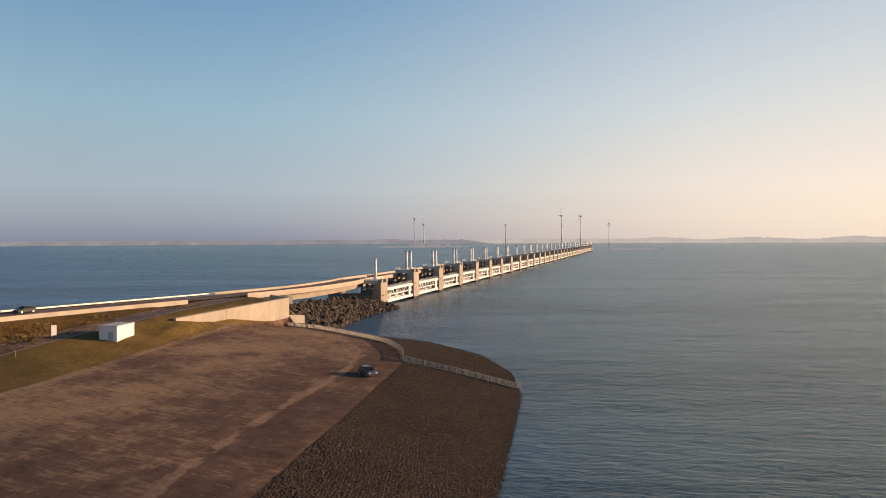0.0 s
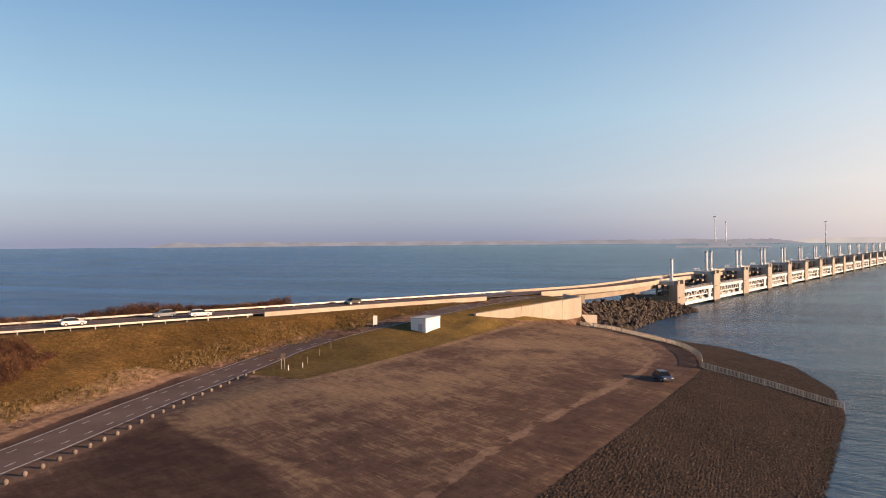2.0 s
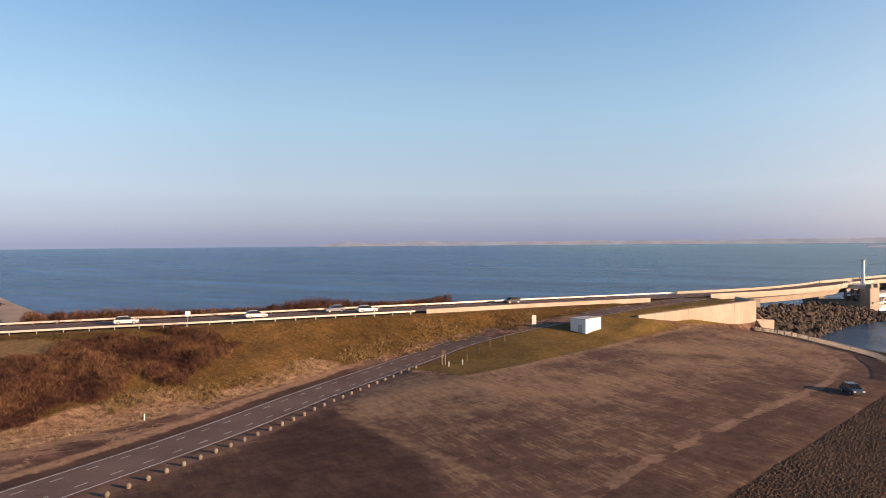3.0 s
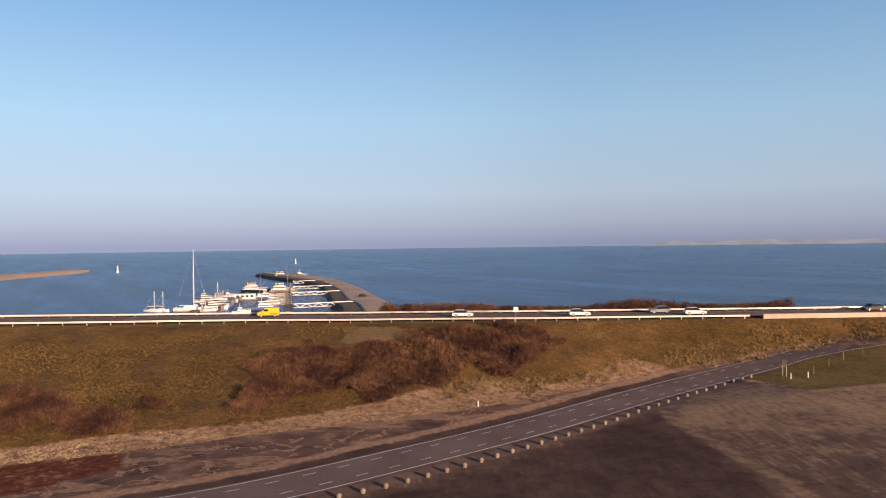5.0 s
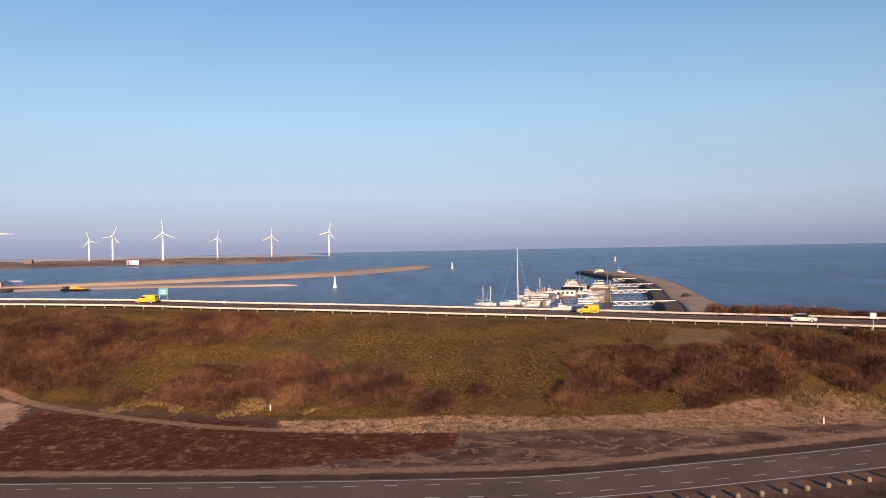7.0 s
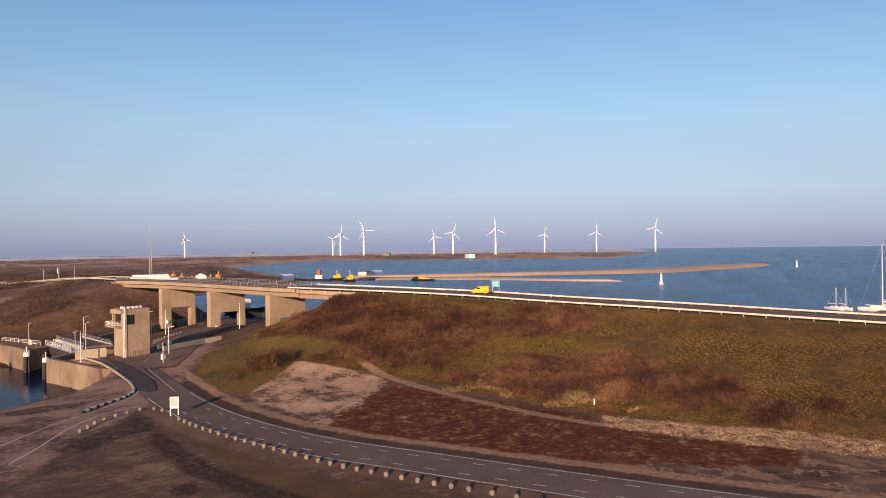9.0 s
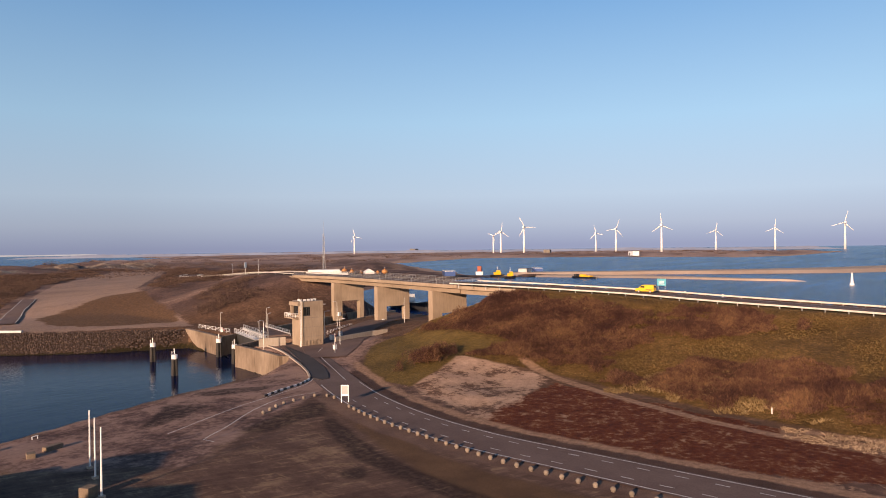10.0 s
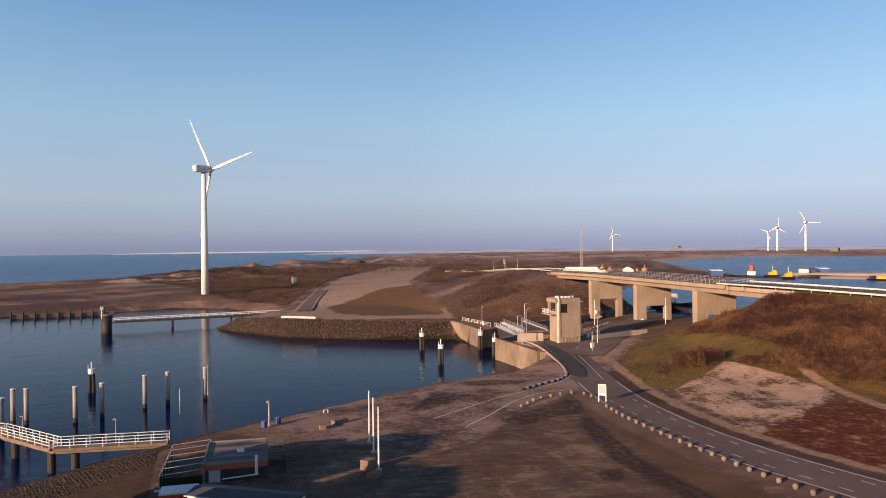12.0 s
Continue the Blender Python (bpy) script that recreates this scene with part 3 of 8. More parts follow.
def build_ground():
    X, Y = axis(-3800, -170, 18, 500, 1.5), axis(-3800, -128, 200, 420, 1.5)
    gx, gy = np.meshgrid(X, Y)
    xs, ys = gx.ravel(), gy.ravel()
    d = signed(xs, ys, WATERLINE)
    lock = signed(xs, ys, LOCK)
    rock = lambda p, k: noise.noise(Vector((p[0] * k, p[1] * k, 3)))
    dist = {
        "d_grass": np.maximum.reduce([signed(xs, ys, p) for p in (DIKE, DIKE_END, ISLAND, ISLAND_TOP)]),
        "d_lot": signed(xs, ys, LOT), "d_rev": np.maximum(signed(xs, ys, REVET), signed(xs, ys, REVET_S)),
        "d_red": signed(xs, ys, RED_MOSS), "d_sand": signed(xs, ys, SAND_BANK), "d_apron": signed(xs, ys, APRON),
        "d_toe": 2.0 - nearest(xs, ys, [p for p in offset(TOE, 1.5)]), "d_lane": nearest(xs, ys, LANE),
        "d_main": 9.5 - nearest(xs, ys, MAIN), "d_service": nearest(xs, ys, SERVICE), "d_land": d, "d_pave": signed(xs, ys, PAVE),
        "d_debris": signed(xs, ys, DEBRIS), "d_track": 0.9 - nearest(xs, ys, TRACK), "d_pale": signed(xs, ys, PALE), "d_dark": signed(xs, ys, DARK_LOT), "d_strip": signed(xs, ys, STRIP),
        "d_ridge": np.maximum.reduce([0.7 - nearest(xs, ys, r) for r in RIDGES]), "d_heath": signed(xs, ys, HEATH), "d_damp": np.maximum.reduce([signed(xs, ys, p) for p in DAMP]), "d_seaward": signed(xs, ys, SEAWARD), "d_bare": signed(xs, ys, PALE_SLOPE), "d_cone": np.maximum.reduce([signed(xs, ys, p) for p in (DIKE_END, ISLAND, ISLAND_TOP)]),
    }
    zs = np.array([-4.0 if k > 0 else land_z(x, y, e) for x, y, e, k in zip(xs, ys, d, lock)])
    g = np.clip(dist["d_grass"] - 2, 0, 3) / 3 * np.clip(-dist["d_main"] / 2, 0, 1) * np.clip((dist["d_service"] - 4.5) / 4, 0, 1) * np.where(signed(xs, ys, ISLAND) > -1, 0.25, 1.0)
    n1 = np.array([rock((x, y), 0.09) * 0.6 + rock((x, y), 0.35) * 0.25 for x, y in zip(xs, ys)])
    zs = zs + g * n1 * 0.9 + np.clip(dist["d_toe"], 0, 1) * n1 * 0.25 + np.clip(dist["d_sand"], 0, 2) * n1 * 0.5
    nx, ny = len(X), len(Y)
    idx = np.arange(nx * ny).reshape(ny, nx)
    quads = np.stack([idx[:-1, :-1], idx[:-1, 1:], idx[1:, 1:], idx[1:, :-1]], -1).reshape(-1, 4)
    me = bpy.data.meshes.new("ground")
    me.from_pydata(np.stack([xs, ys, zs], 1).tolist(), [], quads.tolist())
    for k, v in dist.items():
        me.attributes.new(k, "FLOAT", "POINT").data.foreach_set("value", v.astype(np.float32))
    me.shade_smooth()
    return me


def ground_mat():
    n = Nodes("ground")
    n1, n2, n3, n4 = n.noise(0.04, 5), n.noise(0.22, 5, 0.6), n.noise(1.2, 5, 0.65), n.noise(7.0, 4, 0.7)
    wob = n.math("MULTIPLY_ADD", n2, 5.0, -2.5)
    wob = n.math("ADD", wob, n.math("MULTIPLY_ADD", n3, 2.4, -1.2))

    def edge(name, soft=0.6, wobble=1.0):
        v = n.math("ADD", n.attr(name), n.math("MULTIPLY", wob, wobble))
        return n.step(v, -soft, soft)
    # bare soil and far scrub, the scrub tones greyed for haze
    soil = n.ramp(n.math("ADD", n.math("MULTIPLY", n2, 0.5), n.math("MULTIPLY", n3, 0.5)), (0.33, (0.055, 0.036, 0.026)), (0.5, (0.11, 0.074, 0.050)), (0.68, (0.20, 0.142, 0.098)))
    heath = n.noise(0.030, 9, 0.68)
    scrub = n.ramp(n.math("ADD", n.math("MULTIPLY", heath, 0.65), n.math("MULTIPLY", n3, 0.35)), (0.40, (0.060, 0.045, 0.043)), (0.48, (0.115, 0.084, 0.075)), (0.545, (0.175, 0.130, 0.108)), (0.60, (0.30, 0.235, 0.185)))
    strips = n.band(0.012, 20, 4.0, 8, 0.66)
    scrub = n.mix(n.math("MULTIPLY", n.step(strips, 0.52, 0.60), 0.7), scrub, n.ramp(n3, (0.35, (0.20, 0.152, 0.112)), (0.65, (0.34, 0.27, 0.205))))
    scrub = n.mix(n.math("MULTIPLY", n.step(n.noise(0.016, 8, 0.66), 0.50, 0.56), 0.75), scrub, n.ramp(n3, (0.35, (0.036, 0.026, 0.026)), (0.65, (0.085, 0.060, 0.054))))
    far = n.step(n.attr("d_service"), 60, 90)
    # distance haze painted into the ground: paler and mauve the farther out
    far_haze = n.ramp(n.band(0.004, 20, 5.0, 7, 0.62), (0.40, (0.20, 0.155, 0.140)), (0.50, (0.34, 0.275, 0.245)), (0.60, (0.48, 0.40, 0.345)))
    scrub = n.mix(n.math("MULTIPLY", n.step(n.attr("d_service"), 500, 1300), 0.85), scrub, far_haze)
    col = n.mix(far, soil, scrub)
    # worn old asphalt between the toe and the road, with tide marks of sand
    worn = n.noise(0.33, 8, 0.60)
    tide = n.math("ABSOLUTE", n.math("SUBTRACT", n.noise(0.16, 5, 0.60), 0.5))
    old = n.ramp(n.math("ADD", n.math("MULTIPLY", worn, 0.75), n.math("MULTIPLY", n4, 0.25)), (0.38, (0.055, 0.037, 0.032)), (0.48, (0.100, 0.070, 0.058)), (0.56, (0.135, 0.096, 0.078)), (0.62, (0.20, 0.145, 0.108)))
    pale = n.ramp(n3, (0.35, (0.19, 0.137, 0.095)), (0.65, (0.33, 0.245, 0.175)))
    old = n.mix(n.math("SUBTRACT", 1.0, n.step(tide, 0.004, 0.020)), old, pale)
    old = n.mix(n.math("MULTIPLY", n.step(n.band(0.30, 60, 3.0), 0.56, 0.60), 0.7), old, pale)
    col = n.mix(n.math("SUBTRACT", 1.0, n.step(n.attr("d_service"), 16, 24)), col, old)
    moss = n.math("ADD", n.math("MULTIPLY", n3, 0.45), n.math("MULTIPLY", n.noise(0.42, 8, 0.68), 0.55))
    red = n.ramp(moss, (0.36, (0.042, 0.012, 0.007)), (0.48, (0.096, 0.029, 0.013)), (0.54, (0.128, 0.050, 0.022)), (0.575, (0.19, 0.120, 0.072)), (0.64, (0.28, 0.205, 0.145)))
    col = n.mix(edge("d_red", 0.5, 1.0), col, red)
    sand = n.ramp(n.math("ADD", n.math("MULTIPLY", n.noise(0.16, 9, 0.66), 0.65), n.math("MULTIPLY", n3, 0.35)), (0.38, (0.080, 0.052, 0.040)), (0.45, (0.155, 0.108, 0.078)), (0.49, (0.34, 0.262, 0.195)), (0.62, (0.48, 0.38, 0.29)))
    col = n.mix(edge("d_sand", 0.8, 1.0), col, sand)
    # sandy lip and dark asphalt margin along the road
    ds = n.math("ADD", n.attr("d_service"), n.math("MULTIPLY", wob, 0.35))
    place = n.add("ShaderNodeSeparateXYZ")
    n.link(n.co, place.inputs[0])
    open_margin = n.math("SUBTRACT", 1.0, n.step(place.outputs[1], 88, 96))
    col = n.mix(n.math("MULTIPLY", open_margin, n.math("SUBTRACT", 1.0, n.step(ds, 7.2, 8.0))), col, pale)
    margin = n.ramp(n.math("ADD", n.math("MULTIPLY", n2, 0.6), n.math("MULTIPLY", n4, 0.4)), (0.40, (0.050, 0.034, 0.030)), (0.60, (0.095, 0.066, 0.055)))
    col = n.mix(n.math("MULTIPLY", open_margin, n.math("SUBTRACT", 1.0, n.step(ds, 5.4, 6.2))), col, margin)
    # turf
    g = n.math("ADD", n.math("MULTIPLY", n1, 0.25), n.math("ADD", n.math("MULTIPLY", n2, 0.22), n.math("ADD", n.math("MULTIPLY", n3, 0.23), n.math("MULTIPLY", n.noise(2.6, 3, 0.7), 0.30))))
    turf = n.ramp(g, (0.37, (0.028, 0.019, 0.008)), (0.46, (0.070, 0.049, 0.017)), (0.54, (0.125, 0.084, 0.029)), (0.64, (0.25, 0.168, 0.064)))
    green = n.ramp(g, (0.38, (0.070, 0.056, 0.016)), (0.50, (0.140, 0.112, 0.034)), (0.62, (0.21, 0.170, 0.060)))
    turf = n.mix(n.math("MULTIPLY", edge("d_cone", 1.0, 0.8), 0.65), turf, green)
    turf = n.mix(n.math("MULTIPLY", edge("d_bare", 0.8, 0.6), 0.75), turf, n.ramp(n3, (0.35, (0.15, 0.118, 0.058)), (0.65, (0.25, 0.20, 0.11))))
    grass = edge("d_grass", 0.5, 0.35)
    col = n.mix(grass, col, turf)
    wrack = n.ramp(n.math("ADD", n.math("MULTIPLY", n.noise(0.9, 6, 0.68), 0.6), n.math("MULTIPLY", n4, 0.4)), (0.40, (0.070, 0.044, 0.030)), (0.47, (0.20, 0.140, 0.092)), (0.54, (0.30, 0.22, 0.15)), (0.66, (0.42, 0.32, 0.225)))
    col = n.mix(edge("d_debris", 0.5, 0.35), col, wrack)
    col = n.mix(edge("d_track", 0.3, 0.10), col, pale)
    # verge of the main road
    col = n.mix(n.step(n.attr("d_main"), 0.0, 2.0), col, n.ramp(n3, (0.35, (0.06, 0.045, 0.018)), (0.65, (0.16, 0.115, 0.05))))
    # the stained apron: old asphalt in courses, washed with sand
    s1, s2, s3 = n.band(0.9, -26, 2.6, 10, 0.72), n.band(0.8, 76, 3.0, 10, 0.72), n.noise(0.09, 12, 0.70)
    fleck = n.math("ADD", n.math("MULTIPLY", s1, 0.27), n.math("ADD", n.math("MULTIPLY", s2, 0.19), n.math("ADD", n.math("MULTIPLY", s3, 0.40), n.math("MULTIPLY", n4, 0.14))))
    lift = n.math("ADD", n.math("MULTIPLY", edge("d_pale", 8.0, 2.0), 0.050), n.math("MULTIPLY", edge("d_dark", 1.5, 1.0), -0.100))
    lift = n.math("ADD", lift, n.math("MULTIPLY", edge("d_seaward", 1.2, 0.4), -0.035))
    lot = n.ramp(n.math("ADD", fleck, lift), (0.36, (0.042, 0.026, 0.022)), (0.45, (0.078, 0.053, 0.043)), (0.51, (0.116, 0.082, 0.064)), (0.56, (0.165, 0.121, 0.092)), (0.65, (0.27, 0.208, 0.152)))
    dry = n.math("ADD", n.math("MULTIPLY_ADD", s3, 1.0, -0.5), n.math("MULTIPLY", lift, 1.9))
    wash = n.ramp(n3, (0.35, (0.185, 0.142, 0.088)), (0.65, (0.32, 0.255, 0.165)))
    lot = n.mix(n.math("MULTIPLY", n.step(n.math("ADD", n.band(1.9, -26, 7.0, 8, 0.66), dry), 0.545, 0.640), 0.50), lot, wash)
    lot = n.mix(n.math("MULTIPLY", n.step(n.math("ADD", n.band(1.7, 72, 6.0, 8, 0.66), dry), 0.570, 0.650), 0.34), lot, wash)
    lot = n.mix(n.math("MULTIPLY", n.step(n.band(1.6, -26, 9.0, 7, 0.64), 0.53, 0.62), 0.30), lot, (0.046, 0.030, 0.025))
    lot = n.mix(n.math("MULTIPLY", edge("d_ridge", 0.6, 0.30), 0.65), lot, wash)
    lane = n.math("SUBTRACT", 1.0, n.step(n.math("ADD", n.attr("d_lane"), n.math("MULTIPLY", wob, 0.45)), 0.55, 0.85))
    lot = n.mix(lane, lot, n.ramp(n3, (0.35, (0.15, 0.110, 0.082)), (0.65, (0.26, 0.20, 0.15))))
    lot = n.mix(edge("d_strip", 0.8, 0.35), lot, n.ramp(n.math("ADD", n.math("MULTIPLY", n2, 0.4), n.math("MULTIPLY", n4, 0.6)), (0.38, (0.060, 0.040, 0.024)), (0.50, (0.105, 0.070, 0.040)), (0.64, (0.165, 0.115, 0.068))))
    lot = n.mix(n.math("MULTIPLY", open_margin, n.math("SUBTRACT", 1.0, n.step(ds, 6.0, 6.9))), lot, n.ramp(n.math("ADD", n.math("MULTIPLY", n2, 0.5), n.math("MULTIPLY", n4, 0.5)), (0.38, (0.085, 0.060, 0.050)), (0.62, (0.20, 0.148, 0.115))))
    lot_in = edge("d_lot", 0.25, 0.12)
    col = n.mix(lot_in, col, lot)
    pave = n.ramp(n.math("ADD", n.math("MULTIPLY", n.noise(0.12, 9, 0.66), 0.65), n.math("MULTIPLY", n3, 0.35)), (0.39, (0.068, 0.048, 0.044)), (0.46, (0.138, 0.101, 0.091)), (0.51, (0.235, 0.180, 0.155)), (0.66, (0.30, 0.238, 0.205)))
    col = n.mix(edge("d_pave", 1.0, 1.0), col, pave)
    col = n.mix(n.math("MULTIPLY", edge("d_damp", 0.5, 0.22), n.math("MULTIPLY_ADD", n.step(n3, 0.40, 0.60), -0.30, 0.78)), col, (0.016, 0.011, 0.010))
    apron = n.ramp(n.math("ADD", n.math("MULTIPLY", heath, 0.5), n.math("MULTIPLY", n3, 0.5)), (0.38, (0.20, 0.158, 0.128)), (0.60, (0.34, 0.275, 0.225)))
    apron = n.mix(edge("d_heath", 1.0, 1.5), apron, n.ramp(n3, (0.35, (0.085, 0.055, 0.032)), (0.65, (0.16, 0.108, 0.062))))
    col = n.mix(edge("d_apron", 1.0, 0.8), col, apron)
    rev = n.ramp(n.math("ADD", n.math("MULTIPLY", n3, 0.5), n.math("MULTIPLY", n4, 0.5)), (0.35, (0.022, 0.017, 0.013)), (0.65, (0.070, 0.052, 0.040)))
    col = n.mix(n.step(n.attr("d_rev"), -0.2, 0.2), col, rev)
    # weed and wet stone at the water's edge, sand on the beaches
    beach = n.math("MULTIPLY", n.step(n.attr("d_service"), 480, 560), n.math("SUBTRACT", 1.0, n.step(n.math("ADD", n.attr("d_land"), n.math("MULTIPLY", wob, 3.0)), 22, 34)))
    col = n.mix(beach, col, n.ramp(n2, (0.35, (0.34, 0.26, 0.195)), (0.65, (0.48, 0.38, 0.295))))
    wet = n.math("SUBTRACT", 1.0, n.step(n.math("ADD", n.attr("d_land"), n.math("MULTIPLY", wob, 0.3)), 0.3, 1.6))
    col = n.mix(wet, col, n.ramp(n3, (0.35, (0.012, 0.011, 0.007)), (0.65, (0.035, 0.032, 0.012))))
    bump = n.math("ADD", n.math("MULTIPLY", n3, 0.7), n.math("MULTIPLY", n4, 0.3))
    amt = n.math("MULTIPLY_ADD", n.step(n.attr("d_lot"), -0.5, 0.5), -0.75, 0.9)
    b = n.add("ShaderNodeBump")
    b.inputs["Distance"].default_value = 0.35
    n.link(amt, b.inputs["Strength"])
    n.link(bump, b.inputs["Height"])
    col = n.mix(1.0, col, (1.13, 0.98, 0.91), "MULTIPLY")
    return n.done(col, 0.92, 0, b.outputs[0], 0.15)


GROUND = ground_mat()
ground_mesh = build_ground()
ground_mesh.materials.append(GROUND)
ground = tagged(new("ground", ground_mesh), "sea dike with winter turf, stained asphalt apron and stone slopes", "ground", kind="structure")

sea_m = Mesh()
rings = [[(r * math.cos(2 * math.pi * i / 96), r * math.sin(2 * math.pi * i / 96), 0) for i in range(96)] for r in (400, 1500, 4990)]
sea_m.loft(rings, False)
sea_m.f.append(tuple(range(96)))
sea = solo("water", sea_m, WATER, "wide blue-green sea with small wind ripples", "sea", kind="structure")

# ---- roads ----
def ribbon(line, a, b, dz):
    return Mesh().quadstrip(offset(line, a, dz), offset(line, b, dz))


def dashes(line, off, dash, gap, w, dz):
    m, ls = Mesh(), lengths(line)
    s = 1.0
    while s + dash < ls[-1]:
        pts = [along(line, s + k * dash / 2, ls)[0] for k in range(3)]
        m.quadstrip(offset(pts, off - w / 2, dz), offset(pts, off + w / 2, dz))
        s += dash + gap
    return m


def road(name, label, line, half, dz, lines):
    r = thing(name, label, "road", kind="structure")
    part("carriageway", ribbon(line, -half, half, dz), ASPHALT, r)
    open_line, solid = [p for p in line if p.y > -74], [p for p in line if p.y > -85]
    for off, dash, gap, w in lines:
        m = ribbon(solid if len(solid) > 2 else line, off - w / 2, off + w / 2, dz + 0.012) if not dash else dashes(open_line if len(open_line) > 2 else line, off, dash, gap, w, dz + 0.012)
        part("road_marking", m, LINE, r, "white painted line")
    return r


road("road_service", "grey asphalt service road with white cycle lane dashes", SERVICE, 3.7, 0.07, [(-3.25, 0, 0, 0.14), (3.25, 0, 0, 0.14), (-1.75, 1.4, 2.6, 0.13), (1.75, 1.4, 2.6, 0.13)])
road("road_main", "dark asphalt main road on the dike crest", MAIN, 5.4, 0.22, [(-3.6, 0, 0, 0.18), (3.6, 0, 0, 0.18), (0, 3.0, 6.0, 0.14)])
road("road_south", "grey asphalt road on the far embankment", SOUTH_ROAD, 4.5, 0.25, [(0, 3.0, 6.0, 0.15)])


def guard_rail(line, off, label, z0=0.0, every=4.0, group="guard rails"):
    """A steel beam on posts along a road."""
    r = thing("guard_rail", label, "guard rail", group=group)
    ln = offset(line, off, z0)
    m = Mesh()
    prof = [(0.0, 0.44), (0.07, 0.52), (0.0, 0.60), (0.07, 0.68), (0.0, 0.78), (-0.04, 0.78), (-0.04, 0.44)]
    ringsets = []
    for i, p in enumerate(ln):
        t = ln[min(i + 1, len(ln) - 1)] - ln[max(i - 1, 0)]
        t.z = 0
        t.normalize()
        nrm = Vector((t.y, -t.x, 0))
        ringsets.append([p + nrm * a + Vector((0, 0, b)) for a, b in prof])
    m.loft(ringsets)
    part("beam", m, RAIL, r)
    post = Mesh().box((0, 0, 0.1), (0.14, 0.12, 1.3)).mesh("post", STEEL)
    ls, s = lengths(ln), 1.0
    while s < ls[-1]:
        p, h = along(ln, s, ls)
        o = part("post", post, STEEL, r)
        o.matrix_local = pose(p.x, p.y, p.z, 0, 0, math.degrees(h))
        s += every
    return r


RAIL = surface("rail_steel", (0.50, 0.47, 0.42), (0.66, 0.63, 0.57), 3.0, 0.5, 0.3)
RAIL_PART = [p for p in MAIN if p.y < 121]
guard_rail(RAIL_PART, -7.2, "galvanised steel guard rail on the verge facing the service road", -0.12)
guard_rail(MAIN, 7.2, "galvanised steel guard rail on the verge facing the sea", -0.12)

parapet_run = [p for p in MAIN if 120 < p.y < 182]
pw = thing("parapet_wall", "low pale concrete parapet beside the dike road", "parapet", kind="structure")
ends = [offset(parapet_run, -7.0), offset(parapet_run, -7.35)]
for k in range(0, len(parapet_run) - 2, 2):
    m = Mesh().loft([[ends[0][i] + Vector((0, 0, -0.5)), ends[1][i] + Vector((0, 0, -0.5)), ends[1][i] + Vector((0, 0, 0.78)), ends[0][i] + Vector((0, 0, 0.78))] for i in range(k, k + 3)])
    part("wall_panel", m, CONCRETE, pw)

for off in (-5.6, 5.6):
    guard_rail(SOUTH_ROAD, off, "galvanised steel guard rail on the far embankment road", 0.1, 8.0)

# ---- storm surge barrier ----
ROW = math.degrees(math.atan2(0.9645, 0.264))          # heading of the row of piers
PIER0 = Vector((-11.8, 346.0, 0))
STEP = Vector((11.88, 43.4, 0))


def rails(m, a, b, h=1.1, r=0.04, every=2.0, bars=3):
    """A plain railing from a to b (feet on the floor)."""
    a, b = Vector(a), Vector(b)
    n = max(1, round((b - a).length / every))
    for i in range(n + 1):
        p = a.lerp(b, i / n)
        m.cyl(p, p + Vector((0, 0, h)), r, n=5)
    for k in range(1, bars + 1):
        z = Vector((0, 0, h * k / bars))
        m.cyl(a + z, b + z, r, n=5)
    return m


LIGHT_ROOF = surface("light_roofing", (0.48, 0.48, 0.47), (0.62, 0.61, 0.59), 1.0, 0.7)
PIER_CONCRETE = surface("pier_concrete", (0.24, 0.205, 0.17), (0.40, 0.35, 0.295), 0.35, 0.88, streak=True, vary=0.2)


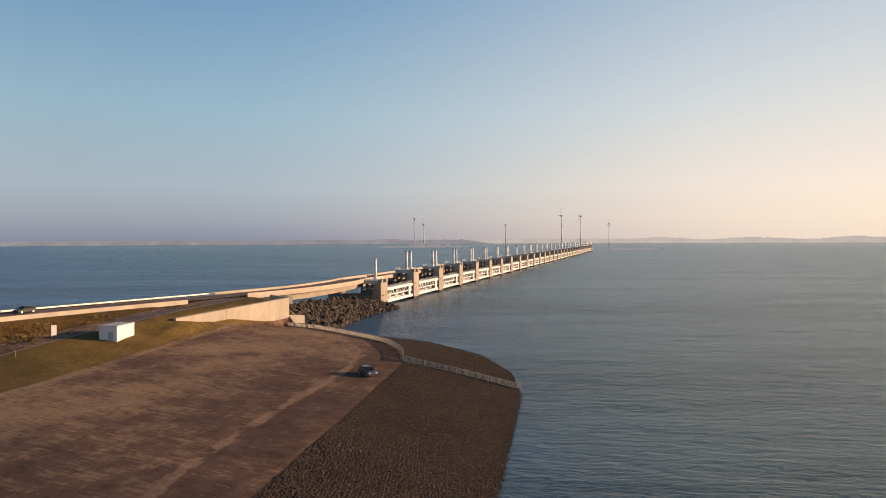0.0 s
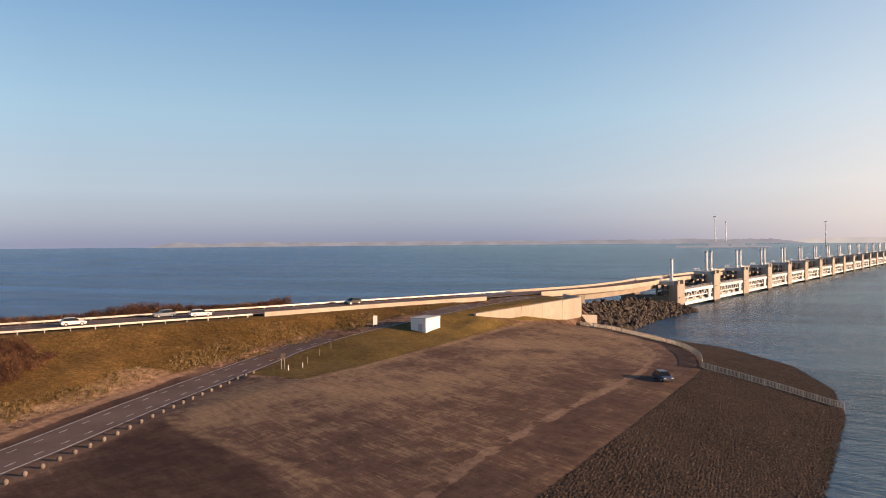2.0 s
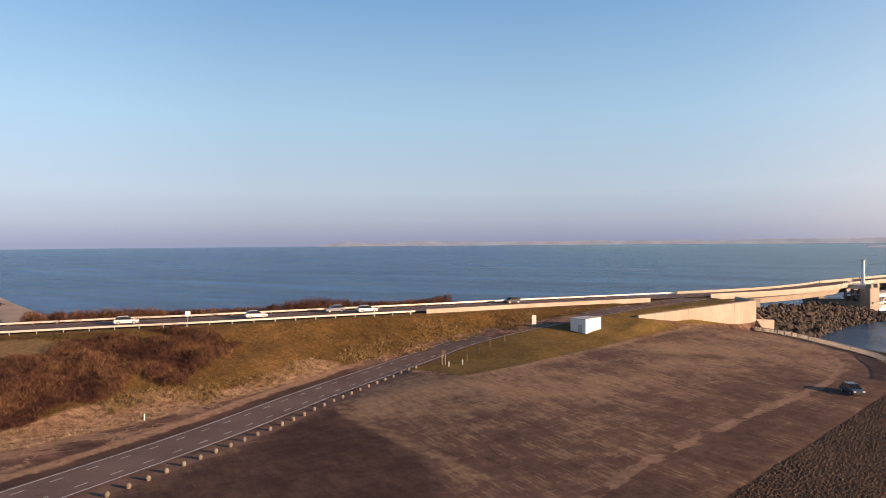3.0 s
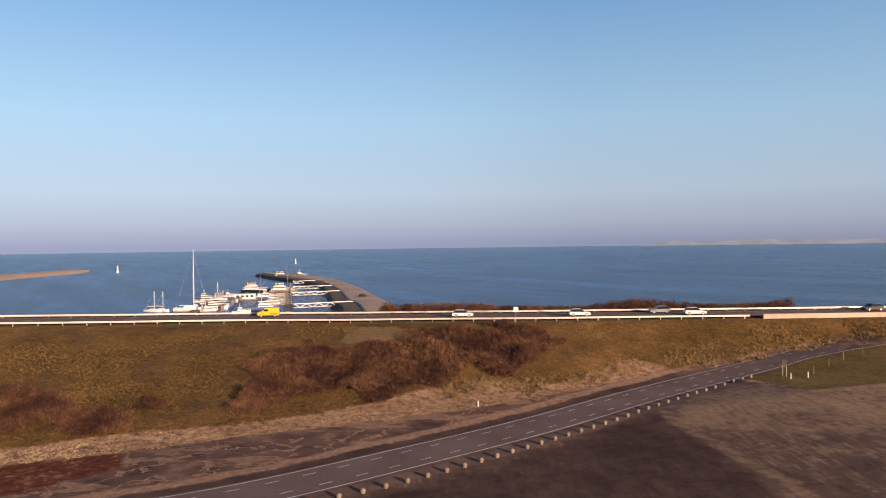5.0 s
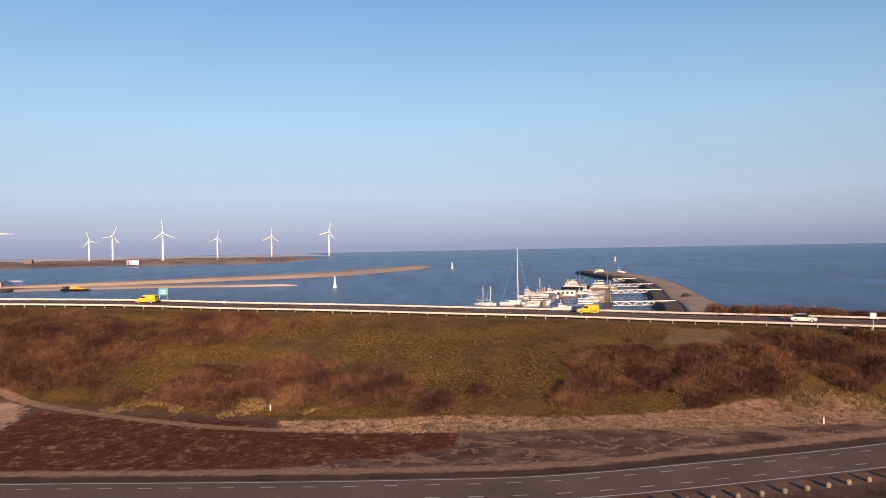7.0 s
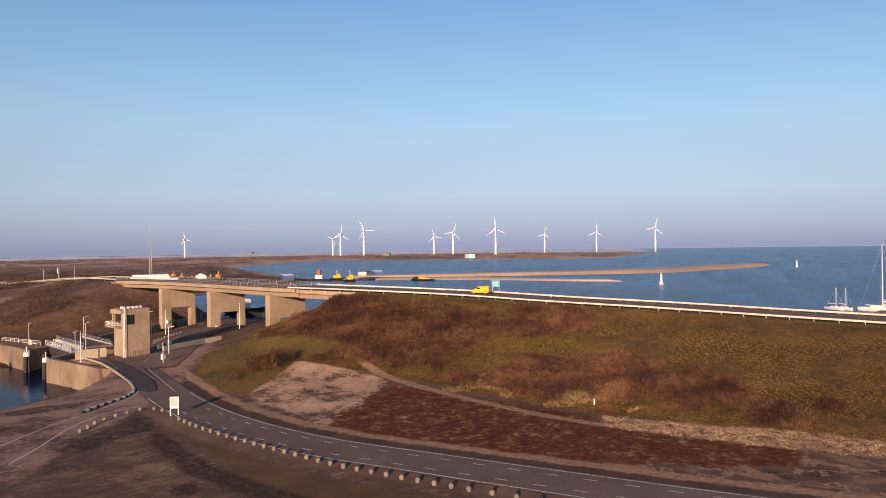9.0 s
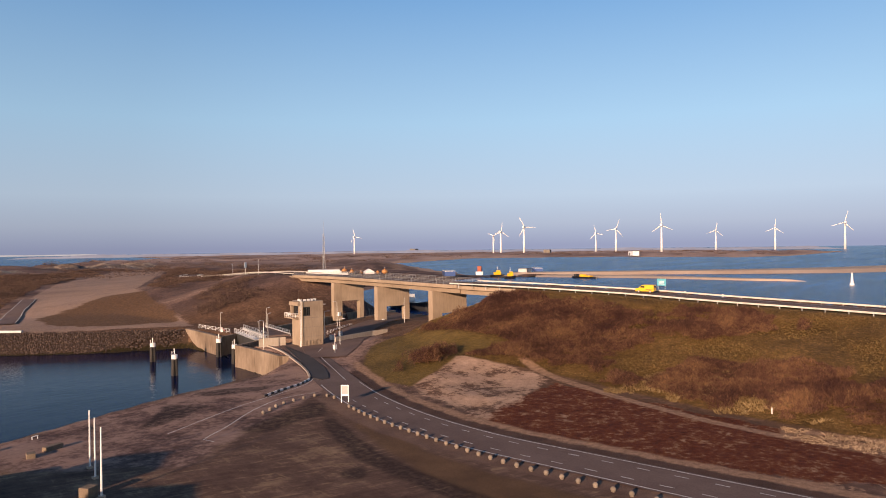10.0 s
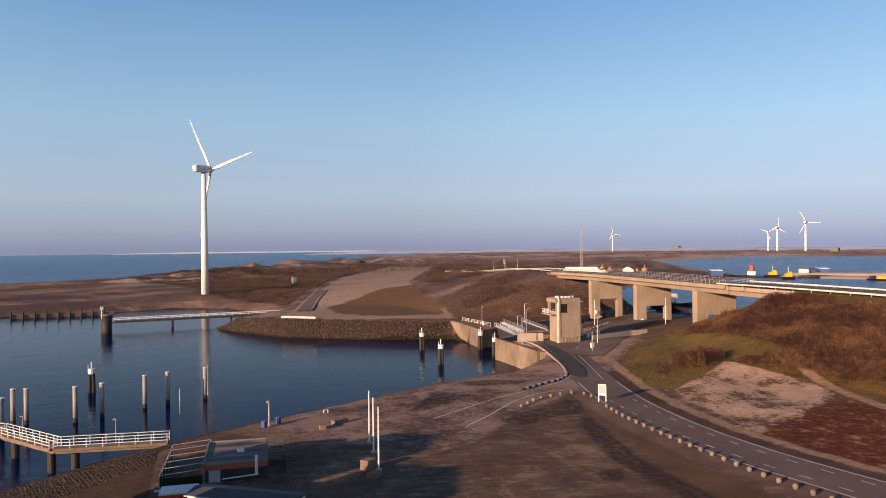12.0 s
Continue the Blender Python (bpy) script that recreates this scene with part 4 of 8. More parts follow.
def barrier_pier(single=False):
    t = thing("barrier_pier", "tall concrete barrier pier with white lifting cylinders in the sea", "barrier pier", group="barrier piers")
    part("shaft", Mesh().prism([(-8.2, 0), (0, 0), (0, 3.4), (-8.2, 3.4)], -4, 12.5).box((-4.1, -0.25, 7.2), (5.2, 0.5, 0.5)), PIER_CONCRETE, t)
    part("weed_band", Mesh().prism([(-8.25, -0.05), (0.05, -0.05), (0.05, 3.45), (-8.25, 3.45)], -4, 0.9), PILE_DARK, t, "dark weed at the waterline")
    # dark concrete stands for shade on this side and below the machine house
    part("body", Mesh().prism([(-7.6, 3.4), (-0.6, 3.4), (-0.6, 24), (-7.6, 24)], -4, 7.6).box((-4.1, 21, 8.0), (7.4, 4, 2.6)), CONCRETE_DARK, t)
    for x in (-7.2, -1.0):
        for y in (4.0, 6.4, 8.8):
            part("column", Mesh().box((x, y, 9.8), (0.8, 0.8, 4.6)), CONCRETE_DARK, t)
    part("machine_floor", Mesh().box((-4.1, 6.2, 10.1), (7.4, 6.0, 0.3)), GREY_PAINT, t)
    part("machine", Mesh().box((-5.4, 6.4, 10.9), (2.0, 2.2, 1.3)), GREY_PAINT, t, "pale grey winch box")
    part("machine", Mesh().box((-2.4, 5.8, 10.8), (1.6, 2.6, 1.1)), GREY_PAINT, t, "pale grey winch box")
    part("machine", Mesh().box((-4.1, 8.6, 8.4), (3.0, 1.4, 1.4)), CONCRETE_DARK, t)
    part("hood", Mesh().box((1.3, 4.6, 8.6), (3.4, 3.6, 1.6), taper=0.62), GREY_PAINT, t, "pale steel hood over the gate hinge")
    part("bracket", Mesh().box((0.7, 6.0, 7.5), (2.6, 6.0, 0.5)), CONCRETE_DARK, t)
    house = part("machine_house", Mesh().box((-4.1, 5.4, 12.75), (8.6, 7.6, 1.3)), GREY_PAINT, t, "pale grey machine house")
    part("roof_slab", Mesh().box((-4.1, 5.4, 13.5), (9.2, 8.2, 0.22)), LIGHT_ROOF, house, "pale flat roof")
    for y in (2.9, 4.6, 6.3, 8.0):
        part("louvre", Mesh().box((0.23, y, 12.75), (0.06, 1.1, 0.7)), DARK, house)
    for x in (-6.9, -1.3):
        part("crown_block", Mesh().box((x, 0.9, 13.2), (1.9, 2.2, 1.4)), PIER_CONCRETE, t)
    part("railing", rails(Mesh(), (-8, 1.6, 13.6), (-0.2, 1.6, 13.6)), WHITE, t, "white railing")
    part("railing", rails(Mesh(), (-8, 9.2, 13.6), (-0.2, 9.2, 13.6)), WHITE, t, "white railing")
    for x in ((-4.1,) if single else (-7.4, -0.9)):
        c = part("lifting_cylinder", Mesh().cyl((x, 3.9, 13.5), (x, 3.9, 22.0), 0.62, n=14).cyl((x, 3.9, 13.6), (x, 3.9, 14.7), 0.9, n=14), WHITE, t, "white steel cylinder", True)
        part("cap", Mesh().cyl((x, 3.9, 22.0), (x, 3.9, 22.5), 0.75, n=14), GREY_PAINT, c)
    return t


def barrier_gate():
    """A lattice gate that spans the 37 m between two piers."""
    t = thing("barrier_gate", "white steel lattice gate between two concrete piers", "flood gate", group="barrier gates")
    L = 36.6
    for y in (1.0, 4.4):
        part("top_chord", Mesh().box((L / 2, y, 6.9), (L, 1.0, 1.1)), WHITE, t)
        part("bottom_chord", Mesh().box((L / 2, y, 1.8), (L, 1.0, 1.2)), WHITE, t)
        n = 8
        for i in range(n):
            x0, x1 = L * i / n, L * (i + 1) / n
            p, q = ((x0, y, 2.2), (x1, y, 6.5)) if i % 2 else ((x0, y, 6.5), (x1, y, 2.2))
            part("brace", Mesh().beam(p, q, 0.28, 0.28), WHITE, t)
    part("middle_chord", Mesh().box((L / 2, 1.0, 4.3), (L, 0.4, 0.42)), WHITE, t)
    for i in (1, 3, 5, 7):
        part("upright", Mesh().box((L * i / 8, 1.0, 4.3), (0.42, 0.42, 4.6)), WHITE, t)
    part("end_plate", Mesh().box((L - 5.0, 0.5, 4.3), (3.0, 0.3, 4.6)), WHITE, t)
    part("skin_plate", Mesh().box((L / 2, 5.4, 1.6), (L, 0.3, 5.4)), CONCRETE_DARK, t, "dark steel gate plate")
    part("walkway", rails(Mesh().box((L / 2, 2.7, 7.5), (L, 3.2, 0.15)), (0.3, 0.9, 7.5), (L - 0.3, 0.9, 7.5), every=3.0, r=0.05), GREY_PAINT, t)
    return t


pier, gate, end_pier = barrier_pier(), barrier_gate(), barrier_pier(True)
for i in range(-1, 32):
    p = PIER0 + STEP * i
    m = pose(p.x, p.y, 0, 0, 0, ROW)
    if i == -1:
        end_pier.matrix_world, gate.matrix_world = pose(p.x, p.y, -2.4, 0, 0, ROW), m
        continue
    if i == 0:
        pier.matrix_world = m
    else:
        copy_thing(pier, m)
    if i < 31:
        copy_thing(gate, m)

# the road deck on the piers
deck = thing("barrier_road_bridge", "long concrete road bridge behind the barrier piers", "bridge", kind="structure")
run = [PIER0 - STEP * 1.0 + Vector((-0.9645, 0.264, 0)) * 15 + STEP * (k / 2) + Vector((0, 0, 10.8)) for k in range(0, 66)]
land_run = [p for p in MAIN if p.y > 203][::-1]
for nm, ln in (("deck", land_run), ("deck", run)):
    pr = [(-6, 0.0), (6, 0.0), (6, -0.7), (4.0, -1.0), (3.0, -2.9), (-3.0, -2.9), (-4.0, -1.0), (-6, -0.7)]
    rs = []
    for i, p in enumerate(ln):
        t = ln[min(i + 1, len(ln) - 1)] - ln[max(i - 1, 0)]
        t.z = 0
        t.normalize()
        nr = Vector((t.y, -t.x, 0))
        rs.append([p + nr * a + Vector((0, 0, b)) for a, b in pr])
    part(nm, Mesh().loft(rs), CONCRETE, deck)
    for sd in (-5.8, 5.8):
        part("parapet", ribbon(ln, sd - 0.15, sd + 0.15, 0.9).quadstrip(offset(ln, sd - 0.15, 0.0), offset(ln, sd - 0.15, 0.9)).quadstrip(offset(ln, sd + 0.15, 0.0), offset(ln, sd + 0.15, 0.9)), CONCRETE, deck)
part("carriageway", ribbon(run, -4.4, 4.4, 0.03), ASPHALT, deck)

# ---- abutment, wing wall, hut ----
ab = thing("bridge_abutment", "pale concrete bridge abutment above a bank of boulders", "abutment", kind="structure")
part("back_wall", Mesh().prism([(-53, 205), (-66, 212), (-58, 224), (-46, 217)], 1, 10.9), CONCRETE_DARK, ab)
wing = thing("wing_wall", "pale concrete retaining wall lit by low sun", "retaining wall", kind="structure")
W0, W1 = Vector((-40.6, 187.0, 0)), Vector((-57.8, 153.4, 0))
wd = (W1 - W0).normalized()
wn_ = Vector((wd.y, -wd.x, 0))
if wn_.x > 0:
    wn_ = -wn_
NP = 5
for i in range(NP):
    a, b = W0.lerp(W1, i / NP) + wd * 0.03, W0.lerp(W1, (i + 1) / NP) - wd * 0.03
    za, zb = 12.9 - 1.7 * i / NP, 12.9 - 1.7 * (i + 1) / NP
    part("wall_panel", Mesh().prism([a, b, b + wn_ * 0.7, a + wn_ * 0.7], [3.5, 3.5, 3.5, 3.5], [za, zb, zb, za]), CONCRETE, wing)
part("coping", Mesh().quadstrip([W0 + Vector((0.15, -0.08, 12.93)), W1 + Vector((0.15, -0.08, 11.23))], [W0 + wn_ * 0.9 + Vector((0, 0, 12.93)), W1 + wn_ * 0.9 + Vector((0, 0, 11.23))]), CONCRETE, wing)
R1 = Vector((-49.5, 206, 0))
part("return_wall", Mesh().prism([W0 + wd * -0.05, R1, R1 + Vector((-0.7, -0.35, 0)), W0 + wn_ * 0.72], 2.5, [12.9, 12.2, 12.2, 12.9]), CONCRETE, wing)
part("low_wall", Mesh().prism([W0 + Vector((-0.2, 0.5, 0)), W0 + Vector((3.2, 4.5, 0)), W0 + Vector((2.6, 5.0, 0)), W0 + Vector((-0.8, 1.0, 0))], 3.0, [8.2, 7.8, 7.8, 8.2]), CONCRETE, wing)

hut = thing("utility_hut", "plain white utility hut on the turf beside the service road", "hut", pose(-62.6, 136.2, 8.75, 0, 0, -7))
part("body", Mesh().box((0, 0, 1.5), (3.6, 5.9, 3.4)), WHITE, hut)
part("roof", Mesh().box((0, 0, 3.27), (3.75, 6.05, 0.16)), GREY_PAINT, hut)
dr = part("door", Mesh().box((0.5, -2.97, 1.1), (1.0, 0.06, 2.1)), GREY_PAINT, hut, "grey steel door")
part("handle", Mesh().box((0.9, -3.02, 1.1), (0.06, 0.06, 0.2)), DARK, dr)
part("plinth", Mesh().box((0, 0, -0.1), (3.8, 6.1, 0.5)), CONCRETE_DARK, hut)

# ---- fixed road bridge over the lock ----
DECK = spline([(-157.6, -104, 17.8), (-158.6, -111, 17.95), (-168.6, -138.9, 18.1), (-178.6, -166.9, 18.15), (-184.7, -193, 18.1)], 3)
br = thing("lock_road_bridge", "tan concrete road bridge on portal piers with white railings", "bridge")
pr = [(-6, 0.15), (6, 0.15), (6, -0.75), (4.6, -1.0), (4.2, -2.1), (-4.2, -2.1), (-4.6, -1.0), (-6, -0.75)]
rs = []
for i, p in enumerate(DECK):
    t = DECK[min(i + 1, len(DECK) - 1)] - DECK[max(i - 1, 0)]
    t.z = 0
    t.normalize()
    nr = Vector((t.y, -t.x, 0))
    rs.append([p + nr * a + Vector((0, 0, b)) for a, b in pr])
part("deck", Mesh().loft(rs), TAN_CONCRETE, br)
rs = [[Vector((x, y, z)) + Vector((a, 0, b)) for a, b in pr] for x, y, z in ((-159.0, -87, 17.05), (-158.7, -96, 17.3), (-158.0, -104.1, 17.62))]
part("approach_deck", Mesh().loft(rs), TAN_CONCRETE, br)
part("carriageway", ribbon(DECK, -4.2, 4.2, 0.17), ASPHALT, br)
for sd in (-5.8, 5.8):
    ln = offset(DECK, sd, 0.15)
    m = Mesh()
    for a, b in zip(ln, ln[1:]):
        rails(m, a, b, 1.15, 0.035, 1.5, 3)
    part("railing", m, STEEL, br, "galvanised steel railing")
UB = Vector((-0.335, -0.942, 0))
VB = Vector((-0.942, 0.335, 0))
for x, y, z0 in ((-152.9, -113.4, 6.0), (-162.8, -141.2, 3.5), (-172.9, -169.1, 3.5)):
    o = Vector((x, y, 0)) + VB * 0.6
    def sect(a, b, z0_, z1_):
        q = [o + VB * a - UB * 1.0, o + VB * b - UB * 1.0, o + VB * b + UB * 1.0, o + VB * a + UB * 1.0]
        return Mesh().prism(q, z0_, z1_)
    pt = thing("bridge_pier", "tan concrete portal pier under the road bridge", "bridge pier", group="bridge piers")
    part("near_leg", sect(0, 2.6, z0, 16.0), TAN_CONCRETE, pt)
    part("far_leg", sect(9.2, 10.8, z0, 10.0), TAN_CONCRETE, pt)
    part("cross_wall", sect(2.6, 10.8, 10.0, 16.0), TAN_CONCRETE, pt)
    part("fin", sect(-0.5, 0.0, z0, 16.1), TAN_CONCRETE, pt)
    part("meter_box", Mesh().box(tuple(o + VB * 1.2 - UB * 1.3 + Vector((0, 0, max(z0, 5) + 0.7))), (0.9, 0.5, 1.2)), WHITE, pt)
sab = thing("bridge_abutment", "concrete abutment at the south end of the bridge", "abutment", kind="structure")
e0 = DECK[-1]
part("back_wall", Mesh().prism([e0 + VB * 6.5, e0 - VB * 6.5, e0 - VB * 6.5 + UB * 3, e0 + VB * 6.5 + UB * 3], 10, 17.9), TAN_CONCRETE, sab)

# ---- control tower at the lock ----
tw = thing("lock_control_tower", "tan concrete lock control tower with balcony and dark windows", "control tower", pose(-119.05, -124.8, 4.9, 0, 0, -17) @ Matrix.Diagonal((1, 1, 0.91, 1)))
part("shaft", Mesh().box((-0.1, 0, 5.8), (5.3, 5.6, 11.6)), TAN_CONCRETE, tw)
up = part("upper_room", Mesh().box((3.1, 0.4, 11.1), (1.3, 4.6, 1.0)).box((2.85, -2.2, 9.4), (0.6, 0.5, 3.0)).box((2.85, 1.9, 9.4), (0.6, 0.5, 3.0)), TAN_CONCRETE, tw)
part("window_pane", Mesh().box((2.57, -0.2, 9.3), (0.06, 3.4, 2.4)), GLASS, up, "dark window glass")
part("window_pane", Mesh().box((1.55, 2.79, 9.1), (1.7, 0.06, 2.1)), GLASS, up, "dark window glass")
part("window_frame", Mesh().box((1.55, 2.83, 10.2), (1.9, 0.12, 0.12)).box((1.55, 2.83, 8.0), (1.9, 0.12, 0.12)).box((1.55, 2.83, 9.1), (0.07, 0.12, 2.1)).box((1.1, 2.83, 9.1), (0.05, 0.12, 2.1)), DARK, up)
for z in (2.6, 5.0, 7.4):
    part("joint", Mesh().box((-0.1, 2.802, z), (5.3, 0.012, 0.04)), CONCRETE_DARK, tw)
for k in range(14):
    part("rib", Mesh().box((-2.5 + k * 0.37, 2.85, 0.85), (0.17, 0.12, 1.7)), TAN_CONCRETE, tw)
part("roof", Mesh().box((-0.1, 0, 11.66), (5.0, 5.3, 0.12)), CONCRETE_DARK, tw)
for x, y in ((1.6, 2.0), (0.7, 2.1), (-0.1, 2.0), (-1.2, 1.6), (2.4, 0.6)):
    part("roof_vent", Mesh().box((x, y, 11.95), (0.5, 0.5, 0.5)), WHITE, tw)
part("balcony_slab", Mesh().box((3.6, -1.0, 7.4), (1.6, 4.6, 0.25)), TAN_CONCRETE, tw)
m = rails(rails(rails(Mesh(), (4.3, -3.2, 7.5), (4.3, 1.2, 7.5), 1.1, 0.05, 1.1), (2.9, -3.2, 7.5), (4.3, -3.2, 7.5), 1.1, 0.05, 0.7), (2.9, 1.2, 7.5), (4.3, 1.2, 7.5), 1.1, 0.05, 0.7)
part("balcony_railing", m, WHITE, tw, "white tubular railing")
m = Mesh()
for x in (2.6, 3.2):
    m.cyl((3.1, x, 0.2), (3.1, x, 12.4), 0.06, n=6)
for k in range(30):
    m.cyl((3.1, 2.6, 0.4 + k * 0.4), (3.1, 3.2, 0.4 + k * 0.4), 0.03, n=5)
part("ladder", m, WHITE, tw, "white steel ladder")
part("pilaster", Mesh().box((2.6, 2.2, 5.6), (1.0, 0.9, 11.4)), TAN_CONCRETE, tw)
part("antenna", Mesh().cyl((1.5, -1.5, 11.7), (1.5, -1.5, 14.6), 0.04, n=5).cyl((-1, 1.5, 11.7), (-1, 1.5, 13.6), 0.04, n=5), DARK, tw)


# ---- wind turbines ----
def turbine(hub_z, blade, spin, yaw_deg, label, group, at, stout=1.0):
    k = hub_z / 66.0 * stout
    t = thing("wind_turbine", label, "wind turbine", pose(*at, 0, 0, yaw_deg), group=group)
    part("tower", Mesh().loft([[(r * math.cos(2 * math.pi * i / 20), r * math.sin(2 * math.pi * i / 20), z) for i in range(20)] for r, z in ((2.0 * k, -3), (1.7 * k, hub_z * 0.4), (1.15 * k, hub_z - 1.6 * k))]), WHITE, t, "", True)
    part("nacelle", Mesh().loft([[(x, sy * s * 1.7 * k, hub_z + sz * s * 1.8 * k) for sy, sz in ((-1, -0.8), (-0.8, -1), (0.8, -1), (1, -0.8), (1, 0.8), (0.8, 1), (-0.8, 1), (-1, 0.8))] for x, s in ((-5.5 * k, 0.8), (-5 * k, 1.0), (2.2 * k, 1.0), (3.0 * k, 0.7))]), WHITE, t)
    hub = part("hub", Mesh().loft([[(x, r * math.cos(a), hub_z + r * math.sin(a)) for a in [2 * math.pi * i / 14 for i in range(14)]] for x, r in ((2.8 * k, 1.4 * k), (4.2 * k, 1.5 * k), (5.4 * k, 0.9 * k), (5.9 * k, 0.2 * k))]), WHITE, t, "", True)
    for b in range(3):
        a = radians(spin + 120 * b)
        d, w = Vector((0, math.cos(a), math.sin(a))), Vector((0, -math.sin(a), math.cos(a)))
        rs_ = []
        for f, ch, th in ((0.03, 0.022, 0.020), (0.10, 0.040, 0.016), (0.22, 0.060, 0.012), (0.5, 0.042, 0.008), (0.8, 0.025, 0.005), (0.97, 0.014, 0.003), (1.0, 0.004, 0.002)):
            c = Vector((4.2 * k + f * f * blade * 0.03, 0, hub_z)) + d * f * blade
            rs_.append([c + w * (ch * u * blade * stout) + Vector((th * v * blade * stout, 0, 0)) for u, v in ((-0.4, 0), (-0.15, 1), (0.3, 0.7), (0.6, 0), (0.3, -0.7), (-0.15, -1))])
        part("blade", Mesh().loft(rs_), WHITE, hub, "", True)
    return t


turbine(66, 38, 51, 194, "tall white wind turbine on the flat shore beyond the harbour", "wind turbines", (-105.1, -379.5, 4))
FAR_TURBINES = [(-2274, -1259, 92, 62), (-2166, -1292, 75, 95), (-2190, -1338, 62, 20), (-2424, -1046, 67, 75), (-2357, -943, 79, 110), (-2226, -740, 84, 85), (-2884, -745, 75, 100), (-2888, -532, 80, 95),
                (-2859, -300, 92, 105), (-2102, -1931, 68, 72)]
for x, y, h, sp in FAR_TURBINES:
    turbine(h, h * 0.46, sp, 194, "distant white wind turbine on the low far shore", "wind turbines", (x, y, 2), 1.5)
for x, y, h, sp in ((-120, 2998, 116, 80), (-81, 2999, 94, 90), (263, 2988, 90, 85), (493, 2959, 126, 62), (569, 2946, 123, 110), (682, 2921, 90, 90)):
    turbine(h, h * 0.30, sp, 194, "distant grey wind turbine beyond the barrier's end", "wind turbines", (x, y, 0), 0.7)

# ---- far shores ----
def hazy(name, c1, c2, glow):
    """Far land with the sea haze put into its colour, as a flat glow."""
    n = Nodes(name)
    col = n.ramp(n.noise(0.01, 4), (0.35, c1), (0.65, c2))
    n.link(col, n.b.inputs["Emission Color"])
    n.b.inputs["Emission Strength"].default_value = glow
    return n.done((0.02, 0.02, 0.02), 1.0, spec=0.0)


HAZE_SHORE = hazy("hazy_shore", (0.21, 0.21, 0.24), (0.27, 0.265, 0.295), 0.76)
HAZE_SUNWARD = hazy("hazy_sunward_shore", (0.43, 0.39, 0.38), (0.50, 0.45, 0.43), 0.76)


def shore(name, label, a0, a1, r, height, seed, mat):
    """A low far coast from one bearing to another (degrees to the left of +y)."""
    n = int(abs(a1 - a0) * 6) + 2
    lo, hi, back = [], [], []
    for i in range(n):
        a = radians(a0 + (a1 - a0) * i / (n - 1))
        d = Vector((-math.sin(a), math.cos(a), 0))
        f = min(1.0, min(i, n - 1 - i) / 14)
        h = height * f * (0.62 + 0.30 * noise.noise(Vector((i * 0.05, seed, 0))) + 0.16 * noise.noise(Vector((i * 0.6, seed, 1))))
        lo.append(d * r + Vector((0, 0, -1)))
        hi.append(d * (r + 60) + Vector((0, 0, max(1.0, h))))
        back.append(d * (r + 180) + Vector((0, 0, -1)))
    return solo(name, Mesh().quadstrip(lo, hi).quadstrip(hi, back), mat, label, "coast", kind="structure", smooth=True)


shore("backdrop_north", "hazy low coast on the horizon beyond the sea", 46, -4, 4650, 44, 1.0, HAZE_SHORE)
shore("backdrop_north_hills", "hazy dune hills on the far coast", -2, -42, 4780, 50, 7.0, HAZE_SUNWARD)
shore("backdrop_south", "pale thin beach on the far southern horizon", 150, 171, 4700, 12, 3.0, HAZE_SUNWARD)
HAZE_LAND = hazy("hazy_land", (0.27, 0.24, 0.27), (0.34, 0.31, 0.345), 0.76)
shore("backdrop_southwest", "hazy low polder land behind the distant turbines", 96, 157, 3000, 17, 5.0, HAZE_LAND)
# island and dam head take the same glowing haze colour
work = thing("work_island", "low work island with pale sheds at the barrier's end", "island", pose(-80, 2500, 0), kind="structure")
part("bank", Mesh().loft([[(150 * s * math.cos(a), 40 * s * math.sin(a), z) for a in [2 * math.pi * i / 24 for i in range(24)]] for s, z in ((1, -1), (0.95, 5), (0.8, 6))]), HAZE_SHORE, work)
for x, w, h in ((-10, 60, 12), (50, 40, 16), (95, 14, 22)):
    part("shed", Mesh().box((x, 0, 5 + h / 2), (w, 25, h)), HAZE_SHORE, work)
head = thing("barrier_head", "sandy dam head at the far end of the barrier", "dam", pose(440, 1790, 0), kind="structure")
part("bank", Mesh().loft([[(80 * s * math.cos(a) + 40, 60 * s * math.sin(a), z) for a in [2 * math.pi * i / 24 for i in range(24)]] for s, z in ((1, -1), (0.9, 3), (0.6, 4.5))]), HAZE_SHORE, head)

SAND = surface("pale_sand", (0.36, 0.27, 0.205), (0.50, 0.395, 0.31), 0.05, 0.95)


def bank(name, label, left, right, z, mat, cat):
    """A low dam between two lines of the plan, with sloped sides."""
    L, R = spline([(*p, 0) for p in left], 8), spline([(*p, 0) for p in right], 8)
    n = 60
    ll, rl = lengths(L), lengths(R)
    a = [along(L, ll[-1] * i / n, ll)[0] for i in range(n + 1)]
    b = [along(R, rl[-1] * i / n, rl)[0] for i in range(n + 1)]
    prof = [(0.0, -1.5), (0.22, z), (0.30, z + 0.15), (0.70, z + 0.15), (0.78, z), (1.0, -1.5)]
    rs_ = [[p.lerp(q, f) + Vector((0, 0, h * min(1, (n - i) / 3 + 0.15) if h > 0 else h)) for f, h in prof] for i, (p, q) in enumerate(zip(a, b))]
    return solo(name, Mesh().loft(rs_), mat, label, cat, kind="structure", smooth=False)


